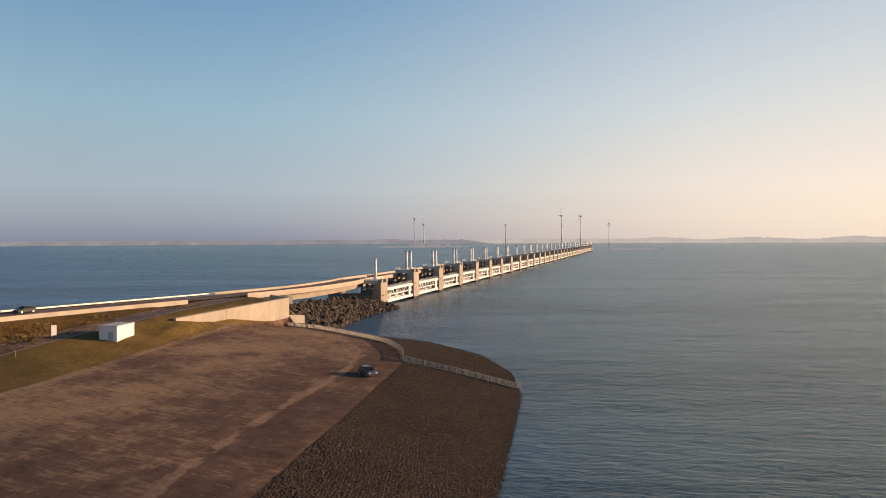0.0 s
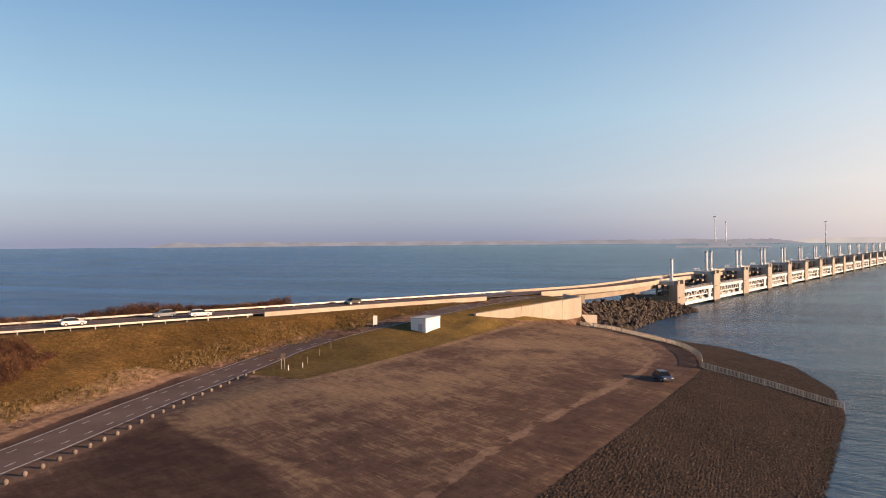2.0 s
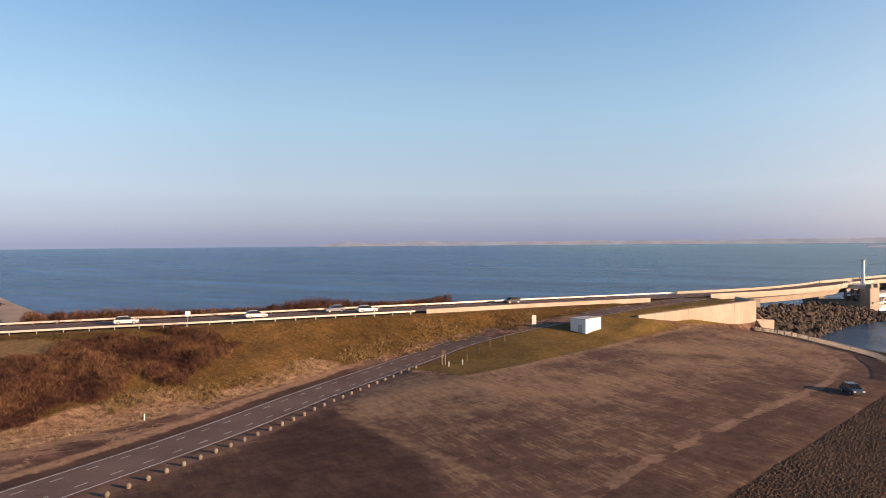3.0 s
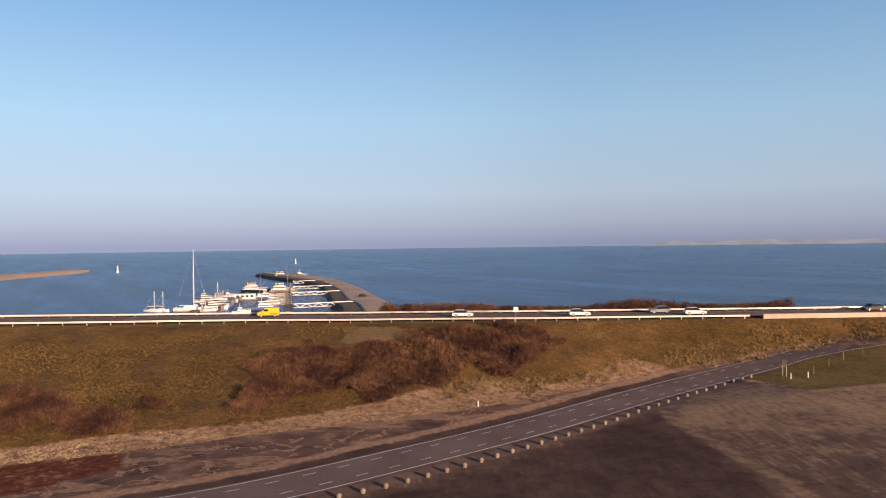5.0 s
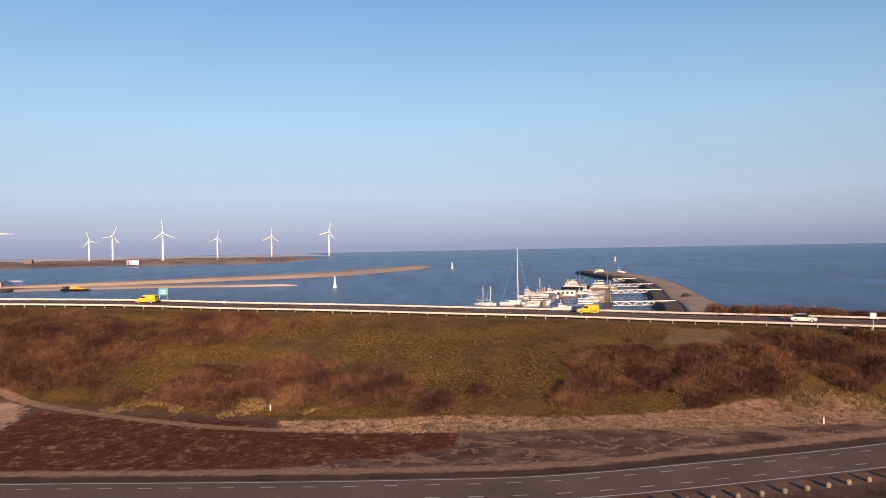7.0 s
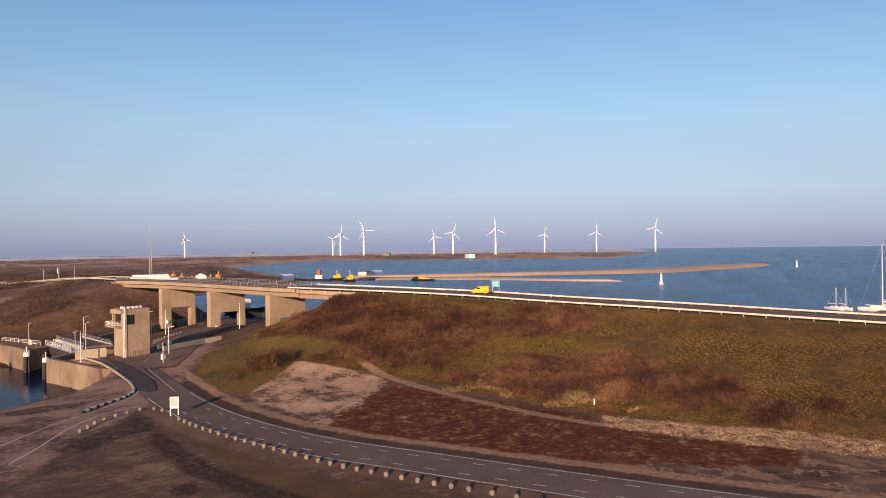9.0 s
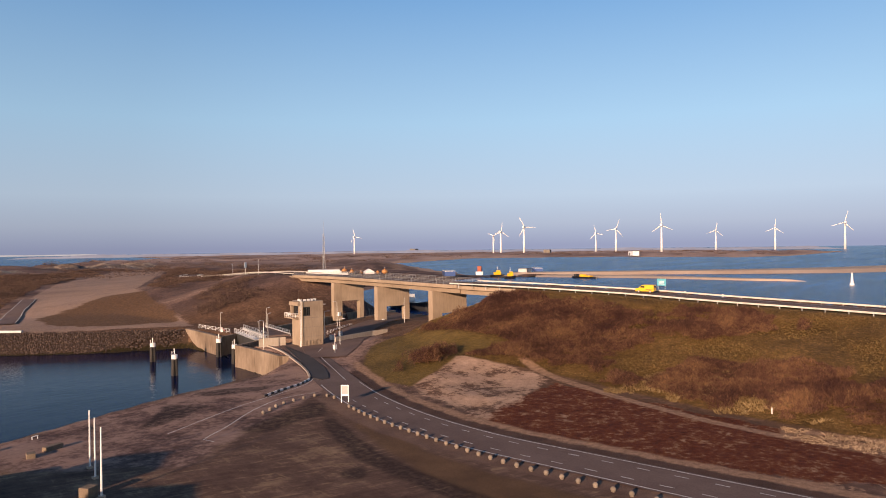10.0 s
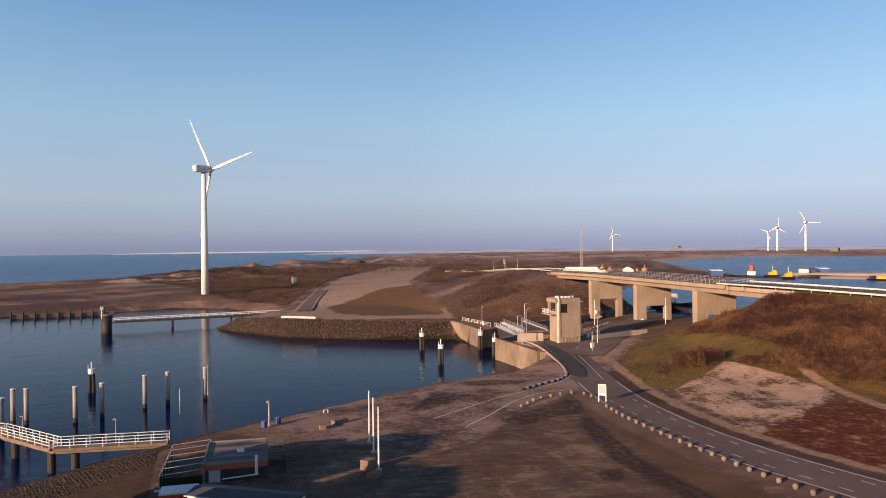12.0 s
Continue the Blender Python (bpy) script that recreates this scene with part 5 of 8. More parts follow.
BREAK = surface("breakwater_stone", (0.28, 0.205, 0.15), (0.42, 0.32, 0.24), 0.2, 0.95)
bank("breakwater", "curved brown breakwater that shelters the marina", [(-180, 70), (-279, 106), (-309, 112), (-380, 134), (-461, 154), (-525, 159), (-597, 161), (-690, 168)],
     [(-175, 105), (-283, 131), (-323, 142), (-406, 164), (-521, 188), (-596, 189), (-640, 182), (-700, 178)], 3.2, BREAK, "breakwater")
TOE_STONE = surface("toe_stone", (0.030, 0.024, 0.020), (0.11, 0.085, 0.068), 0.8, 0.95, bump=0.8, dist=0.3)
bank("breakwater_toe", "dark rubble toe on the marina side of the breakwater", [(-230, 83), (-279, 100), (-309, 107), (-380, 129), (-461, 149), (-525, 154), (-597, 156), (-680, 162)],
     [(-226, 92), (-277, 115), (-307, 121), (-378, 143), (-459, 163), (-524, 167), (-596, 168), (-682, 170)], 2.6, TOE_STONE, "rubble slope")
bank("sand_spit", "long pale sand dam in the blue estuary", [(-560, -330), (-640, -205), (-712, -70), (-800, -20), (-900, 25), (-991, 36)], [(-600, -340), (-690, -215), (-790, -120), (-900, -50), (-980, 0), (-1000, 34)], 2.6, SAND, "sand dam")
bank("mud_spit", "low narrow mud bank in the estuary", [(-540, -330), (-560, -200), (-552, -130), (-554, -84)], [(-600, -320), (-600, -210), (-572, -130), (-556, -82)], 1.2, SAND, "mud bank")

def dune_mat():
    n = Nodes("dune_sand")
    f = n.math("ADD", n.math("MULTIPLY", n.noise(0.045, 8, 0.66), 0.7), n.math("MULTIPLY", n.noise(0.4, 4, 0.6), 0.3))
    return n.done(n.ramp(f, (0.42, (0.060, 0.042, 0.036)), (0.48, (0.14, 0.102, 0.078)), (0.53, (0.30, 0.232, 0.170)), (0.62, (0.46, 0.37, 0.28))), 0.95, 0, n.bump(n.noise(0.5, 4), 0.6, 0.5))


def dunes(name, label, a, b, half, high, seed):
    """A ridge of grassy dunes from a to b of the plan, sinking into the ground at its rim."""
    a, b = Vector((*a, 0)), Vector((*b, 0))
    d = (b - a).normalized()
    nr, L = Vector((d.y, -d.x, 0)), (b - a).length
    nu, nv = int(L / 4), int(half / 2)
    rows = []
    for i in range(nu + 1):
        row = []
        for j in range(nv + 1):
            u, w = i / nu, j / nv * 2 - 1
            q = a + d * (L * u) + nr * (half * w)
            rim = min(1.0, 5 * u, 5 * (1 - u)) * max(0.0, 1 - w * w)
            h = 0.45 + 0.8 * noise.noise(Vector((q.x * 0.020, q.y * 0.020, seed))) + 0.45 * noise.noise(Vector((q.x * 0.055, q.y * 0.055, seed))) + 0.16 * noise.noise(Vector((q.x * 0.15, q.y * 0.15, seed)))
            row.append((q.x, q.y, 2.5 + (high * max(0.0, h) + 2.5) * rim))
        rows.append(row)
    m = Mesh()
    for r0, r1 in zip(rows, rows[1:]):
        m.quadstrip(r0, r1)
    return solo(name, m, DUNE, label, "dunes", kind="structure", smooth=True)


DUNE = dune_mat()
dunes("dunes_1", "sandy dunes with dark marram tufts beyond the harbour", (-120, -560), (-330, -740), 42, 10, 2.0)
dunes("dunes_2", "lower sandy dunes trailing along the shore", (-300, -700), (-620, -960), 50, 8, 5.0)
dunes("dunes_3", "low grassy dunes at the water's edge", (-60, -520), (-170, -560), 30, 4, 8.0)

# ---- fence on the apron's rim ----
WOODY = surface("pale_fence", (0.40, 0.35, 0.29), (0.56, 0.50, 0.42), 3.0, 0.8)
fence = thing("fence", "pale barred fence along the rim of the apron", "fence")
line = spline([(-40.4, 184.7, 0), (-32.4, 181, 0), (-24.5, 173, 0), (-19.2, 167, 0), (-14.4, 161, 0), (-11.6, 155, 0), (-9.0, 147, 0), (-7.9, 139, 0), (-7.8, 134.2, 0)], 1.0) + spline([(-7.6, 134.2, 0), (4.1, 133.9, 0), (15.0, 131.6, 0)], 1.0)
ls = lengths(line)
fpost = Mesh().box((0, 0, 0.45), (0.14, 0.14, 1.5)).mesh("post", WOODY)
prev, slats = None, Mesh()
for k in range(int(ls[-1] / 2.0) + 1):
    p, h = along(line, k * 2.0, ls)
    p = Vector((p.x, p.y, max(0.1, ground_z(p.x, p.y))))
    o = part("post", fpost, WOODY, fence)
    o.matrix_local = pose(p.x, p.y, p.z, 0, 0, math.degrees(h))
    if prev is not None:
        for q in range(9):
            b = prev.lerp(p, (q + 0.5) / 9)
            slats.box((b.x, b.y, b.z + 0.65), (0.10, 0.10, 1.0), h)
        for z in (0.2, 1.12):
            part("rail", Mesh().beam(prev + Vector((0, 0, z)), p + Vector((0, 0, z)), 0.06, 0.09), WOODY, fence)
    prev = p
tagged(part("slats", slats, WOODY, fence), kind="stuff")

# ---- boulders ----
def boulder(seed):
    bm = bmesh.new()
    bmesh.ops.create_icosphere(bm, subdivisions=1, radius=1.0)
    for v in bm.verts:
        v.co *= 0.75 + 0.45 * noise.noise(v.co * 1.3 + Vector((seed * 7.1, 0, 0)))
        v.co.z *= 0.75
    me = bpy.data.meshes.new("boulder")
    bm.to_mesh(me)
    bm.free()
    me.materials.append(ROCK)
    return me


rng = random.Random(4)
ROCKS = [boulder(i) for i in range(7)]
bank_thing = thing("boulder_bank", "bank of dark tumbled boulders below the bridge", "rock bank", kind="structure")
AREA = [(-46, 212), (-37, 196), (-33, 214), (-34, 230), (-29, 261), (-19, 292), (-25, 303), (-42, 292), (-50, 255)]
spots = []
while len(spots) < 300:
    x, y = rng.uniform(-52, -15), rng.uniform(195, 304)
    w = float(signed([x], [y], AREA)[0])
    if w > -0.5:
        spots.append((x, y))
for x, y in spots:
    o = part("boulder", ROCKS[rng.randrange(7)], ROCK, bank_thing)
    s_ = rng.uniform(0.9, 2.0)
    o.matrix_local = pose(x, y, max(0.0, ground_z(x, y)) + s_ * rng.uniform(0.1, 0.5), rng.uniform(0, 90), rng.uniform(0, 90), rng.uniform(0, 360)) @ Matrix.Diagonal((s_, s_ * rng.uniform(0.7, 1.2), s_ * rng.uniform(0.6, 1), 1))

# ---- stone pitching on the slopes ----
def scatter(name, label, cat, mat, places, build, kind="stuff", smooth=False):
    v, f = [], []
    for p in places:
        build(p, v, f)
    me = bpy.data.meshes.new(name)
    me.from_pydata(v, [], f)
    me.materials.append(mat)
    return tagged(new(name, me), label, cat, kind=kind)


def stone_mat():
    n = Nodes("pitching_stone")
    col = n.ramp(n.island(), (0.0, (0.012, 0.0065, 0.005)), (0.6, (0.026, 0.014, 0.0105)), (0.93, (0.045, 0.026, 0.018)), (1.0, (0.090, 0.056, 0.040)))
    return n.done(n.mix(0.25, col, n.ramp(n.noise(0.15, 4), (0.4, (0.016, 0.011, 0.008)), (0.6, (0.070, 0.048, 0.036)))), 0.85, 0, n.bump(n.noise(8, 3), 0.4, 0.03))


def stone(p, v, f):
    x, y, z, r = p
    s, o, a = 0.14 + 0.10 * rng.random(), len(v), rng.uniform(0, 6.3)
    h = rng.uniform(0.02, 0.10)
    for k, zz, q in ((1.0, -0.1, 0), (0.8, h, 1)):
        for i in range(5):
            b = a + i * 1.2566
            v.append((x + s * k * math.cos(b), y + s * k * math.sin(b), z + zz + (rng.uniform(-0.05, 0.05) if q else 0)))
    f += [(o + i, o + (i + 1) % 5, o + 5 + (i + 1) % 5, o + 5 + i) for i in range(5)] + [tuple(o + 5 + i for i in range(5))]


def pitching(x0, x1, y0, y1, step):
    xs, ys = np.meshgrid(np.arange(x0, x1, step), np.arange(y0, y1, step))
    xs = xs.ravel() + np.random.uniform(-0.12, 0.12, xs.size)
    ys = ys.ravel() + np.random.uniform(-0.12, 0.12, ys.size)
    d = signed(xs, ys, REVET)
    w = signed(xs, ys, WATERLINE)
    return [(x, y, land_z(x, y, c), 0) for x, y, e, c in zip(xs, ys, d, w) if e > 0.15 and c > -1.2 and (y > 120 or y < -80 or x < 0.15 * (y - 60) + 9)]


def loose_rock(p, v, f):
    x, y, z, r = p
    me = ROCKS[rng.randrange(7)]
    o, q = len(v), Euler((rng.uniform(0, 3), rng.uniform(0, 3), rng.uniform(0, 6))).to_matrix()
    v += [tuple(Vector((x, y, z + r * 0.2)) + q @ (w.co * r)) for w in me.vertices]
    f += [tuple(o + k for k in pl.vertices) for pl in me.polygons]


ISLE_ROCK = Nodes("loose_rock")
scatter("rock_fill", "smaller dark stones packed between the boulders", "stones", ISLE_ROCK.done(ISLE_ROCK.ramp(ISLE_ROCK.island(), (0.0, (0.024, 0.018, 0.015)), (1.0, (0.10, 0.078, 0.063))), 0.9),
        [(x, y, max(0.0, z), rng.uniform(0.5, 1.1)) for x, y, z in on_land([(rng.uniform(-52, -15), rng.uniform(195, 306)) for _ in range(6000)]) if float(signed([x], [y], AREA)[0]) > -1.5], loose_rock)
np.random.seed(3)
scatter("stone_pitching", "slope of close-set dark basalt stones running into the sea", "stone slope", stone_mat(), pitching(-46, 17, 56, 196, 0.35) + pitching(-34, 8, -108, -82, 0.40), stone)

def coarse_stone(p, v, f):
    x, y, z, r = p
    o, a = len(v), rng.uniform(0, 6.3)
    h = rng.uniform(0.05, 0.28)
    for k, zz in ((1.0, -0.15), (0.75, h)):
        v += [(x + r * k * math.cos(a + i * 1.2566), y + r * k * math.sin(a + i * 1.2566), z + zz) for i in range(5)]
    f += [(o + i, o + (i + 1) % 5, o + 5 + (i + 1) % 5, o + 5 + i) for i in range(5)] + [tuple(o + 5 + i for i in range(5))]


xs, ys = np.meshgrid(np.arange(-130, -68, 0.5), np.arange(-256, -158, 0.5))
xs, ys = xs.ravel() + np.random.uniform(-0.25, 0.25, xs.size), ys.ravel() + np.random.uniform(-0.25, 0.25, ys.size)
keep = (signed(xs, ys, REVET_S) > 0.2) & (signed(xs, ys, WATERLINE) > 0.4)
RUBBLE = Nodes("rubble")
scatter("rubble_slope", "brown rubble slope across the harbour", "stone slope", RUBBLE.done(RUBBLE.ramp(RUBBLE.island(), (0.0, (0.020, 0.012, 0.010)), (0.6, (0.048, 0.031, 0.025)), (1.0, (0.11, 0.076, 0.060))), 0.9),
        [(x, y, z, rng.uniform(0.22, 0.36)) for x, y, z in on_land(list(zip(xs[keep], ys[keep])))], coarse_stone)

# ---- stone balls along the service road ----
BALL = surface("ball_concrete", (0.14, 0.115, 0.092), (0.26, 0.215, 0.175), 3.0, 0.9, bump=0.4, vary=0.3)
bollard = thing("bollard", "pale concrete ball bollard beside the service road", "bollard", group="bollards by the service road")
part("ball", Mesh().loft([[(0.27 * math.cos(q) * math.cos(2 * math.pi * i / 14), 0.27 * math.cos(q) * math.sin(2 * math.pi * i / 14), 0.24 + 0.27 * math.sin(q)) for i in range(14)] for q in [radians(-88 + 22 * k) for k in range(9)]]), BALL, bollard, "", True)
part("collar", Mesh().loft([[(r * math.cos(2 * math.pi * i / 14), r * math.sin(2 * math.pi * i / 14), z) for i in range(14)] for r, z in ((0.21, -0.1), (0.21, 0.04), (0.17, 0.07))]), BALL, bollard)
edge_ln = spline([(-75.2, -70.5, 5), (-72.2, -63.9, 5), (-69.3, -55.2, 5), (-66.6, -46.1, 5), (-64.3, -36.8, 5), (-62.4, -22, 5), (-61.2, -5, 5), (-60.9, 12, 5), (-61.7, 26.3, 5), (-63.1, 35.3, 5), (-64.9, 42.8, 5), (-67.1, 52.3, 5),
                  (-69.3, 62.1, 5), (-71.6, 72.1, 5), (-73.6, 82, 5), (-75.6, 96, 5)], 1)
els = lengths(edge_ln)
arc = spline([(-66.2, -78.4, 5), (-68.6, -79.4, 5), (-70.5, -80.3, 5), (-72.2, -80.6, 5), (-74.5, -80.7, 5), (-76.2, -80.7, 5), (-78, -80.4, 5), (-79, -78, 5), (-77.6, -75, 5)], 1)
als = lengths(arc)
spots, run = [along(arc, 2.05 * k, als)[0] for k in range(int(als[-1] / 2.05) + 1)], 0.0
while run < els[-1]:
    p, h = along(edge_ln, run, els)
    spots.append(p)
    run += 1.87 if p.y < -25 else 2.42
for k, p in enumerate(spots):
    m = pose(p.x, p.y, ground_z(p.x, p.y), 0, 0, k * 47)
    if k:
        copy_thing(bollard, m)
    else:
        bollard.matrix_world = m

# ---- kerb lines at the junction ----
quay_lane = spline([(-90, -92.5, 5), (-84, -88.5, 5), (-76, -86.3, 5), (-66, -84.2, 5), (-52, -79.5, 5)], 1.5)
inner = spline([(-79.8, -82.2, 5), (-74, -83.2, 5), (-66.5, -80.8, 5), (-58, -76, 5), (-52.8, -73.4, 5), (-52.9, -71.5, 5)], 1.5)
marks = thing("junction_markings", "white edge lines painted at the quay junction", "road marking", kind="structure")
part("edge_line", ribbon(quay_lane, -0.06, 0.06, 0.09), LINE, marks)
part("edge_line", ribbon(inner, -0.06, 0.06, 0.09), LINE, marks)

# ---- vehicles ----
def wheel(parent, x, y, r=0.32, w=0.22):
    wl = part("wheel", Mesh().cyl((x, y - w / 2, r), (x, y + w / 2, r), r, n=16), RUBBER, parent)
    part("rim", Mesh().cyl((x, y - w / 2 - 0.01, r), (x, y + w / 2 + 0.01, r), r * 0.62, n=12), STEEL, wl)


def side_loft(prof, widths):
    """A car body: a side outline (x, z) given a width at each height."""
    m = Mesh()
    rings_ = []
    zmax, zmin = max(z for _, z in prof), min(z for _, z in prof)
    for f, k in ((-1.0, 0.93), (-0.93, 1.0), (0.93, 1.0), (1.0, 0.93)):
        ring = []
        for x, z in prof:
            cz = (zmin + zmax) / 2
            ring.append((x * (0.99 if abs(f) == 1 else 1.0), f * widths(z) / 2, cz + (z - cz) * (0.94 if abs(f) == 1 else 1)))
        rings_.append(ring)
    return m.loft(rings_)


def car(label, paint, at, heading, van=False, name="car"):
    t = thing(name, label, "van" if van else "car", pose(*at, 0, 0, heading))
    if van:
        body = [(2.1, 0.35), (2.2, 0.6), (2.1, 0.98), (1.35, 1.12), (0.75, 1.72), (0.4, 1.82), (-2.0, 1.86), (-2.2, 1.6), (-2.22, 0.45), (-2.0, 0.32)]
        part("body", side_loft(body, lambda z: 1.8 - max(0, z - 1.0) * 0.22), paint, t)
        part("windscreen", Mesh().prism([(1.38, -0.68), (1.38, 0.68), (0.84, 0.62), (0.84, -0.62)], [1.14, 1.14, 1.68, 1.68], [1.17, 1.17, 1.71, 1.71]), GLASS, t)
        for y in (-0.86, 0.86):
            part("side_window", Mesh().box((0.45, y * 0.985, 1.38), (0.95, 0.06, 0.44)), GLASS, t)
            part("side_stripe", Mesh().box((-1.2, y * 1.03, 0.75), (1.7, 0.03, 0.12)), RED, t)
        part("rear_window", Mesh().box((-2.16, 0, 1.4), (0.1, 1.2, 0.4)), GLASS, t)
        wx = (1.35, -1.35)
        fx, rx, lw = 2.16, -2.22, 0.62
    else:
        body = [(2.05, 0.30), (2.12, 0.52), (2.02, 0.74), (1.1, 0.90), (-1.95, 0.96), (-2.08, 0.75), (-2.1, 0.40), (-1.9, 0.28)]
        part("body", side_loft(body, lambda z: 1.76), paint, t)
        cab = [(1.15, 0.88), (0.38, 1.40), (0.0, 1.47), (-1.35, 1.44), (-1.95, 0.95)]
        part("cabin", side_loft(cab, lambda z: 1.62 - (z - 0.9) * 0.55), GLASS, t, "dark tinted windows")
        part("roof", Mesh().loft([[(x, y, z) for x, z in ((0.34, 1.42), (0.0, 1.50), (-1.35, 1.47), (-1.55, 1.36))] for y in (-0.62, 0.62)], False).box((-0.55, 0, 1.455), (1.6, 1.26, 0.05)), paint, t)
        wx = (1.3, -1.3)
        fx, rx, lw = 2.07, -2.08, 0.62
    for x in wx:
        for y in (-0.80, 0.80):
            wheel(t, x, y)
    for y in (-lw, lw):
        part("headlight", Mesh().box((fx, y, 0.64), (0.10, 0.34, 0.15)), WHITE, t)
        part("tail_light", Mesh().box((rx, y, 0.80), (0.08, 0.22, 0.24)), RED, t)
        part("mirror", Mesh().box((0.85, y * 1.52, 1.0), (0.12, 0.18, 0.14)), paint, t)
    part("bumper", Mesh().box((fx - 0.02, 0, 0.36), (0.14, 1.6, 0.16)).box((rx + 0.03, 0, 0.40), (0.14, 1.6, 0.16)), DARK, t)
    return t


def on_main(y):
    i = min(range(len(MAIN) - 1), key=lambda k: abs(MAIN[k].y - y))
    d = MAIN[i + 1] - MAIN[i]
    return MAIN[i], math.degrees(math.atan2(d.y, d.x)), Vector((d.y, -d.x, 0)).normalized()


def park(y, side, *args, **kw):
    """A vehicle in a lane of the main road; side below zero: the near lane."""
    p, h, nr = on_main(y)
    q = p + nr * side
    return car(*args, (q.x, q.y, p.z + 0.23), h + (0 if side > 0 else 180), **kw)


park(38, 1.9, "bright yellow delivery van with a red stripe on the dike road", YELLOW, van=True, name="van")
park(92, -1.9, "white hatchback on the dike road", WHITE)
park(113, -1.9, "small white car on the dike road", WHITE)
park(107, 1.9, "silver estate car on the dike road", SILVER)
park(72, -1.9, "white and grey car on the dike road", WHITE)
park(150, 1.9, "black car on the dike road near the bridge", BLACK_PAINT)
car("blue-grey people carrier parked on the stained apron", BLUEGREY, (-12.8, 119.6, ground_z(-12.8, 119.6) + 0.01), -58)
park(-58, 1.9, "yellow road service van with red marking on the rising road", YELLOW, van=True, name="van")


# ---- signs, posts and lamps ----
def post_sign(at, heading, w, h, top, paint, label, legs=1):
    t = thing("road_sign", label, "sign", pose(*at, 0, 0, heading))
    for x in ((0,) if legs == 1 else (-w * 0.4, w * 0.4)):
        part("post", Mesh().cyl((x, 0, -0.3), (x, 0, top), 0.05, n=8), STEEL, t)
    part("plate", Mesh().box((0, -0.07, top - h / 2), (w, 0.04, h)), paint, t)
    return t


p, h, nr = on_main(82)
post_sign(tuple(p - nr * 7.9 + Vector((0, 0, -0.2))), h + 195, 0.9, 0.9, 2.9, WHITE, "small white road sign on a steel post by the guard rail")
p, h, nr = on_main(-66)
cs = post_sign(tuple(p + nr * 42 + Vector((0, 0, -3.0))), h + 175, 2.6, 2.0, 4.2, CYAN, "cyan information sign on two posts beyond the road", 2)
part("lettering", Mesh().box((0, -0.10, 3.5), (1.7, 0.02, 0.18)).box((0, -0.10, 3.1), (1.3, 0.02, 0.18)).box((0, -0.10, 2.7), (1.7, 0.02, 0.18)), WHITE, cs, "pale blue lettering bars")
post_sign((-72.4, 132, ground_z(-72.4, 132)), 40, 0.9, 1.9, 2.4, WHITE, "upright white sign panel beside the service road", 2)
post_sign((-72.4, 99.6, ground_z(-72.4, 99.6)), 25, 0.7, 0.9, 2.6, WOOD, "brown sign on a post at the end of the bollards", 2)
for x, y in ((-70.6, 98.6), (-69.4, 101.0), (-100.9, -19.2), (-84.6, 51.0)):
    mk = thing("marker_post", "short white marker post in the grass", "marker post", pose(x, y, ground_z(x, y)), group="marker posts")
    part("post", Mesh().cyl((0, 0, -0.2), (0, 0, 0.75), 0.085, 0.08, n=10), WHITE, mk)
    part("cap", Mesh().cyl((0, 0, 0.75), (0, 0, 0.88), 0.10, 0.07, n=10), CONCRETE, mk)
for x, y in ((-70.5, 104), (-71.6, 109.5), (-72.0, 114), (-71.8, 119)):
    mk = thing("timber_post", "thin weathered timber post beside the service road", "post", pose(x, y, ground_z(x, y)), group="timber posts")
    part("post", Mesh().box((0, 0, 0.5), (0.10, 0.10, 1.4)), WOOD, mk)
    part("cap", Mesh().box((0, 0, 1.22), (0.13, 0.13, 0.05)), WOOD, mk)
ws = thing("notice_board", "large white framed notice board by the junction", "notice board", pose(-77.2, -73.2, 4.95, 0, 0, 125))
part("post", Mesh().box((-0.52, 0, 1.3), (0.12, 0.12, 2.7)), WHITE, ws)
part("post", Mesh().box((0.52, 0, 1.3), (0.12, 0.12, 2.7)), WHITE, ws)
part("frame", Mesh().box((0, 0, 2.62), (1.16, 0.14, 0.12)).box((0, 0, 1.2), (1.16, 0.14, 0.3)), WHITE, ws)
part("panel", Mesh().box((0, 0, 1.95), (0.96, 0.06, 1.25)), GREY_PAINT, ws, "pale grey notice panel")


def lamp_post(x, y, z, hgt, heading, group="lamp posts"):
    t = thing("lamp_post", "slim galvanised lamp post at the lock", "lamp post", pose(x, y, z, 0, 0, heading), group=group)
    part("pole", Mesh().cyl((0, 0, -0.3), (0, 0, hgt), 0.10, 0.06, n=8), STEEL, t)
    part("arm", Mesh().cyl((0, 0, hgt), (0.9, 0, hgt + 0.12), 0.05, n=6), STEEL, t)
    part("lantern", Mesh().box((1.05, 0, hgt + 0.12), (0.7, 0.26, 0.14)), GREY_PAINT, t)
    return t


for x, y, hg, hd in ((-120.6, -144, 7, 40), (-119.8, -114.9, 6, 100), (-117.5, -137, 8, 200), (-108.5, -128, 6.5, 10), (-139, -140, 7, 90), (-128, -128, 7, 120), (-150, -160, 7, 20), (-127, -168, 5, 70), (-160, -128, 7, 45),
                     (-147, -142, 7, 0), (-135, -158, 6, 180)):
    lamp_post(x, y, ground_z(x, y), hg, hd)
lamp_post(-33.2, -90.6, 4.5, 3.4, 60)
lb = thing("lamp_post", "short post with a white light box at the junction", "lamp post", pose(-110.6, -107.6, 5), group="lamp posts")
part("pole", Mesh().cyl((0, 0, -0.3), (0, 0, 4.6), 0.07, n=8), STEEL, lb)
part("light_box", Mesh().box((0, 0, 1.7), (0.7, 0.5, 1.0)), WHITE, lb)
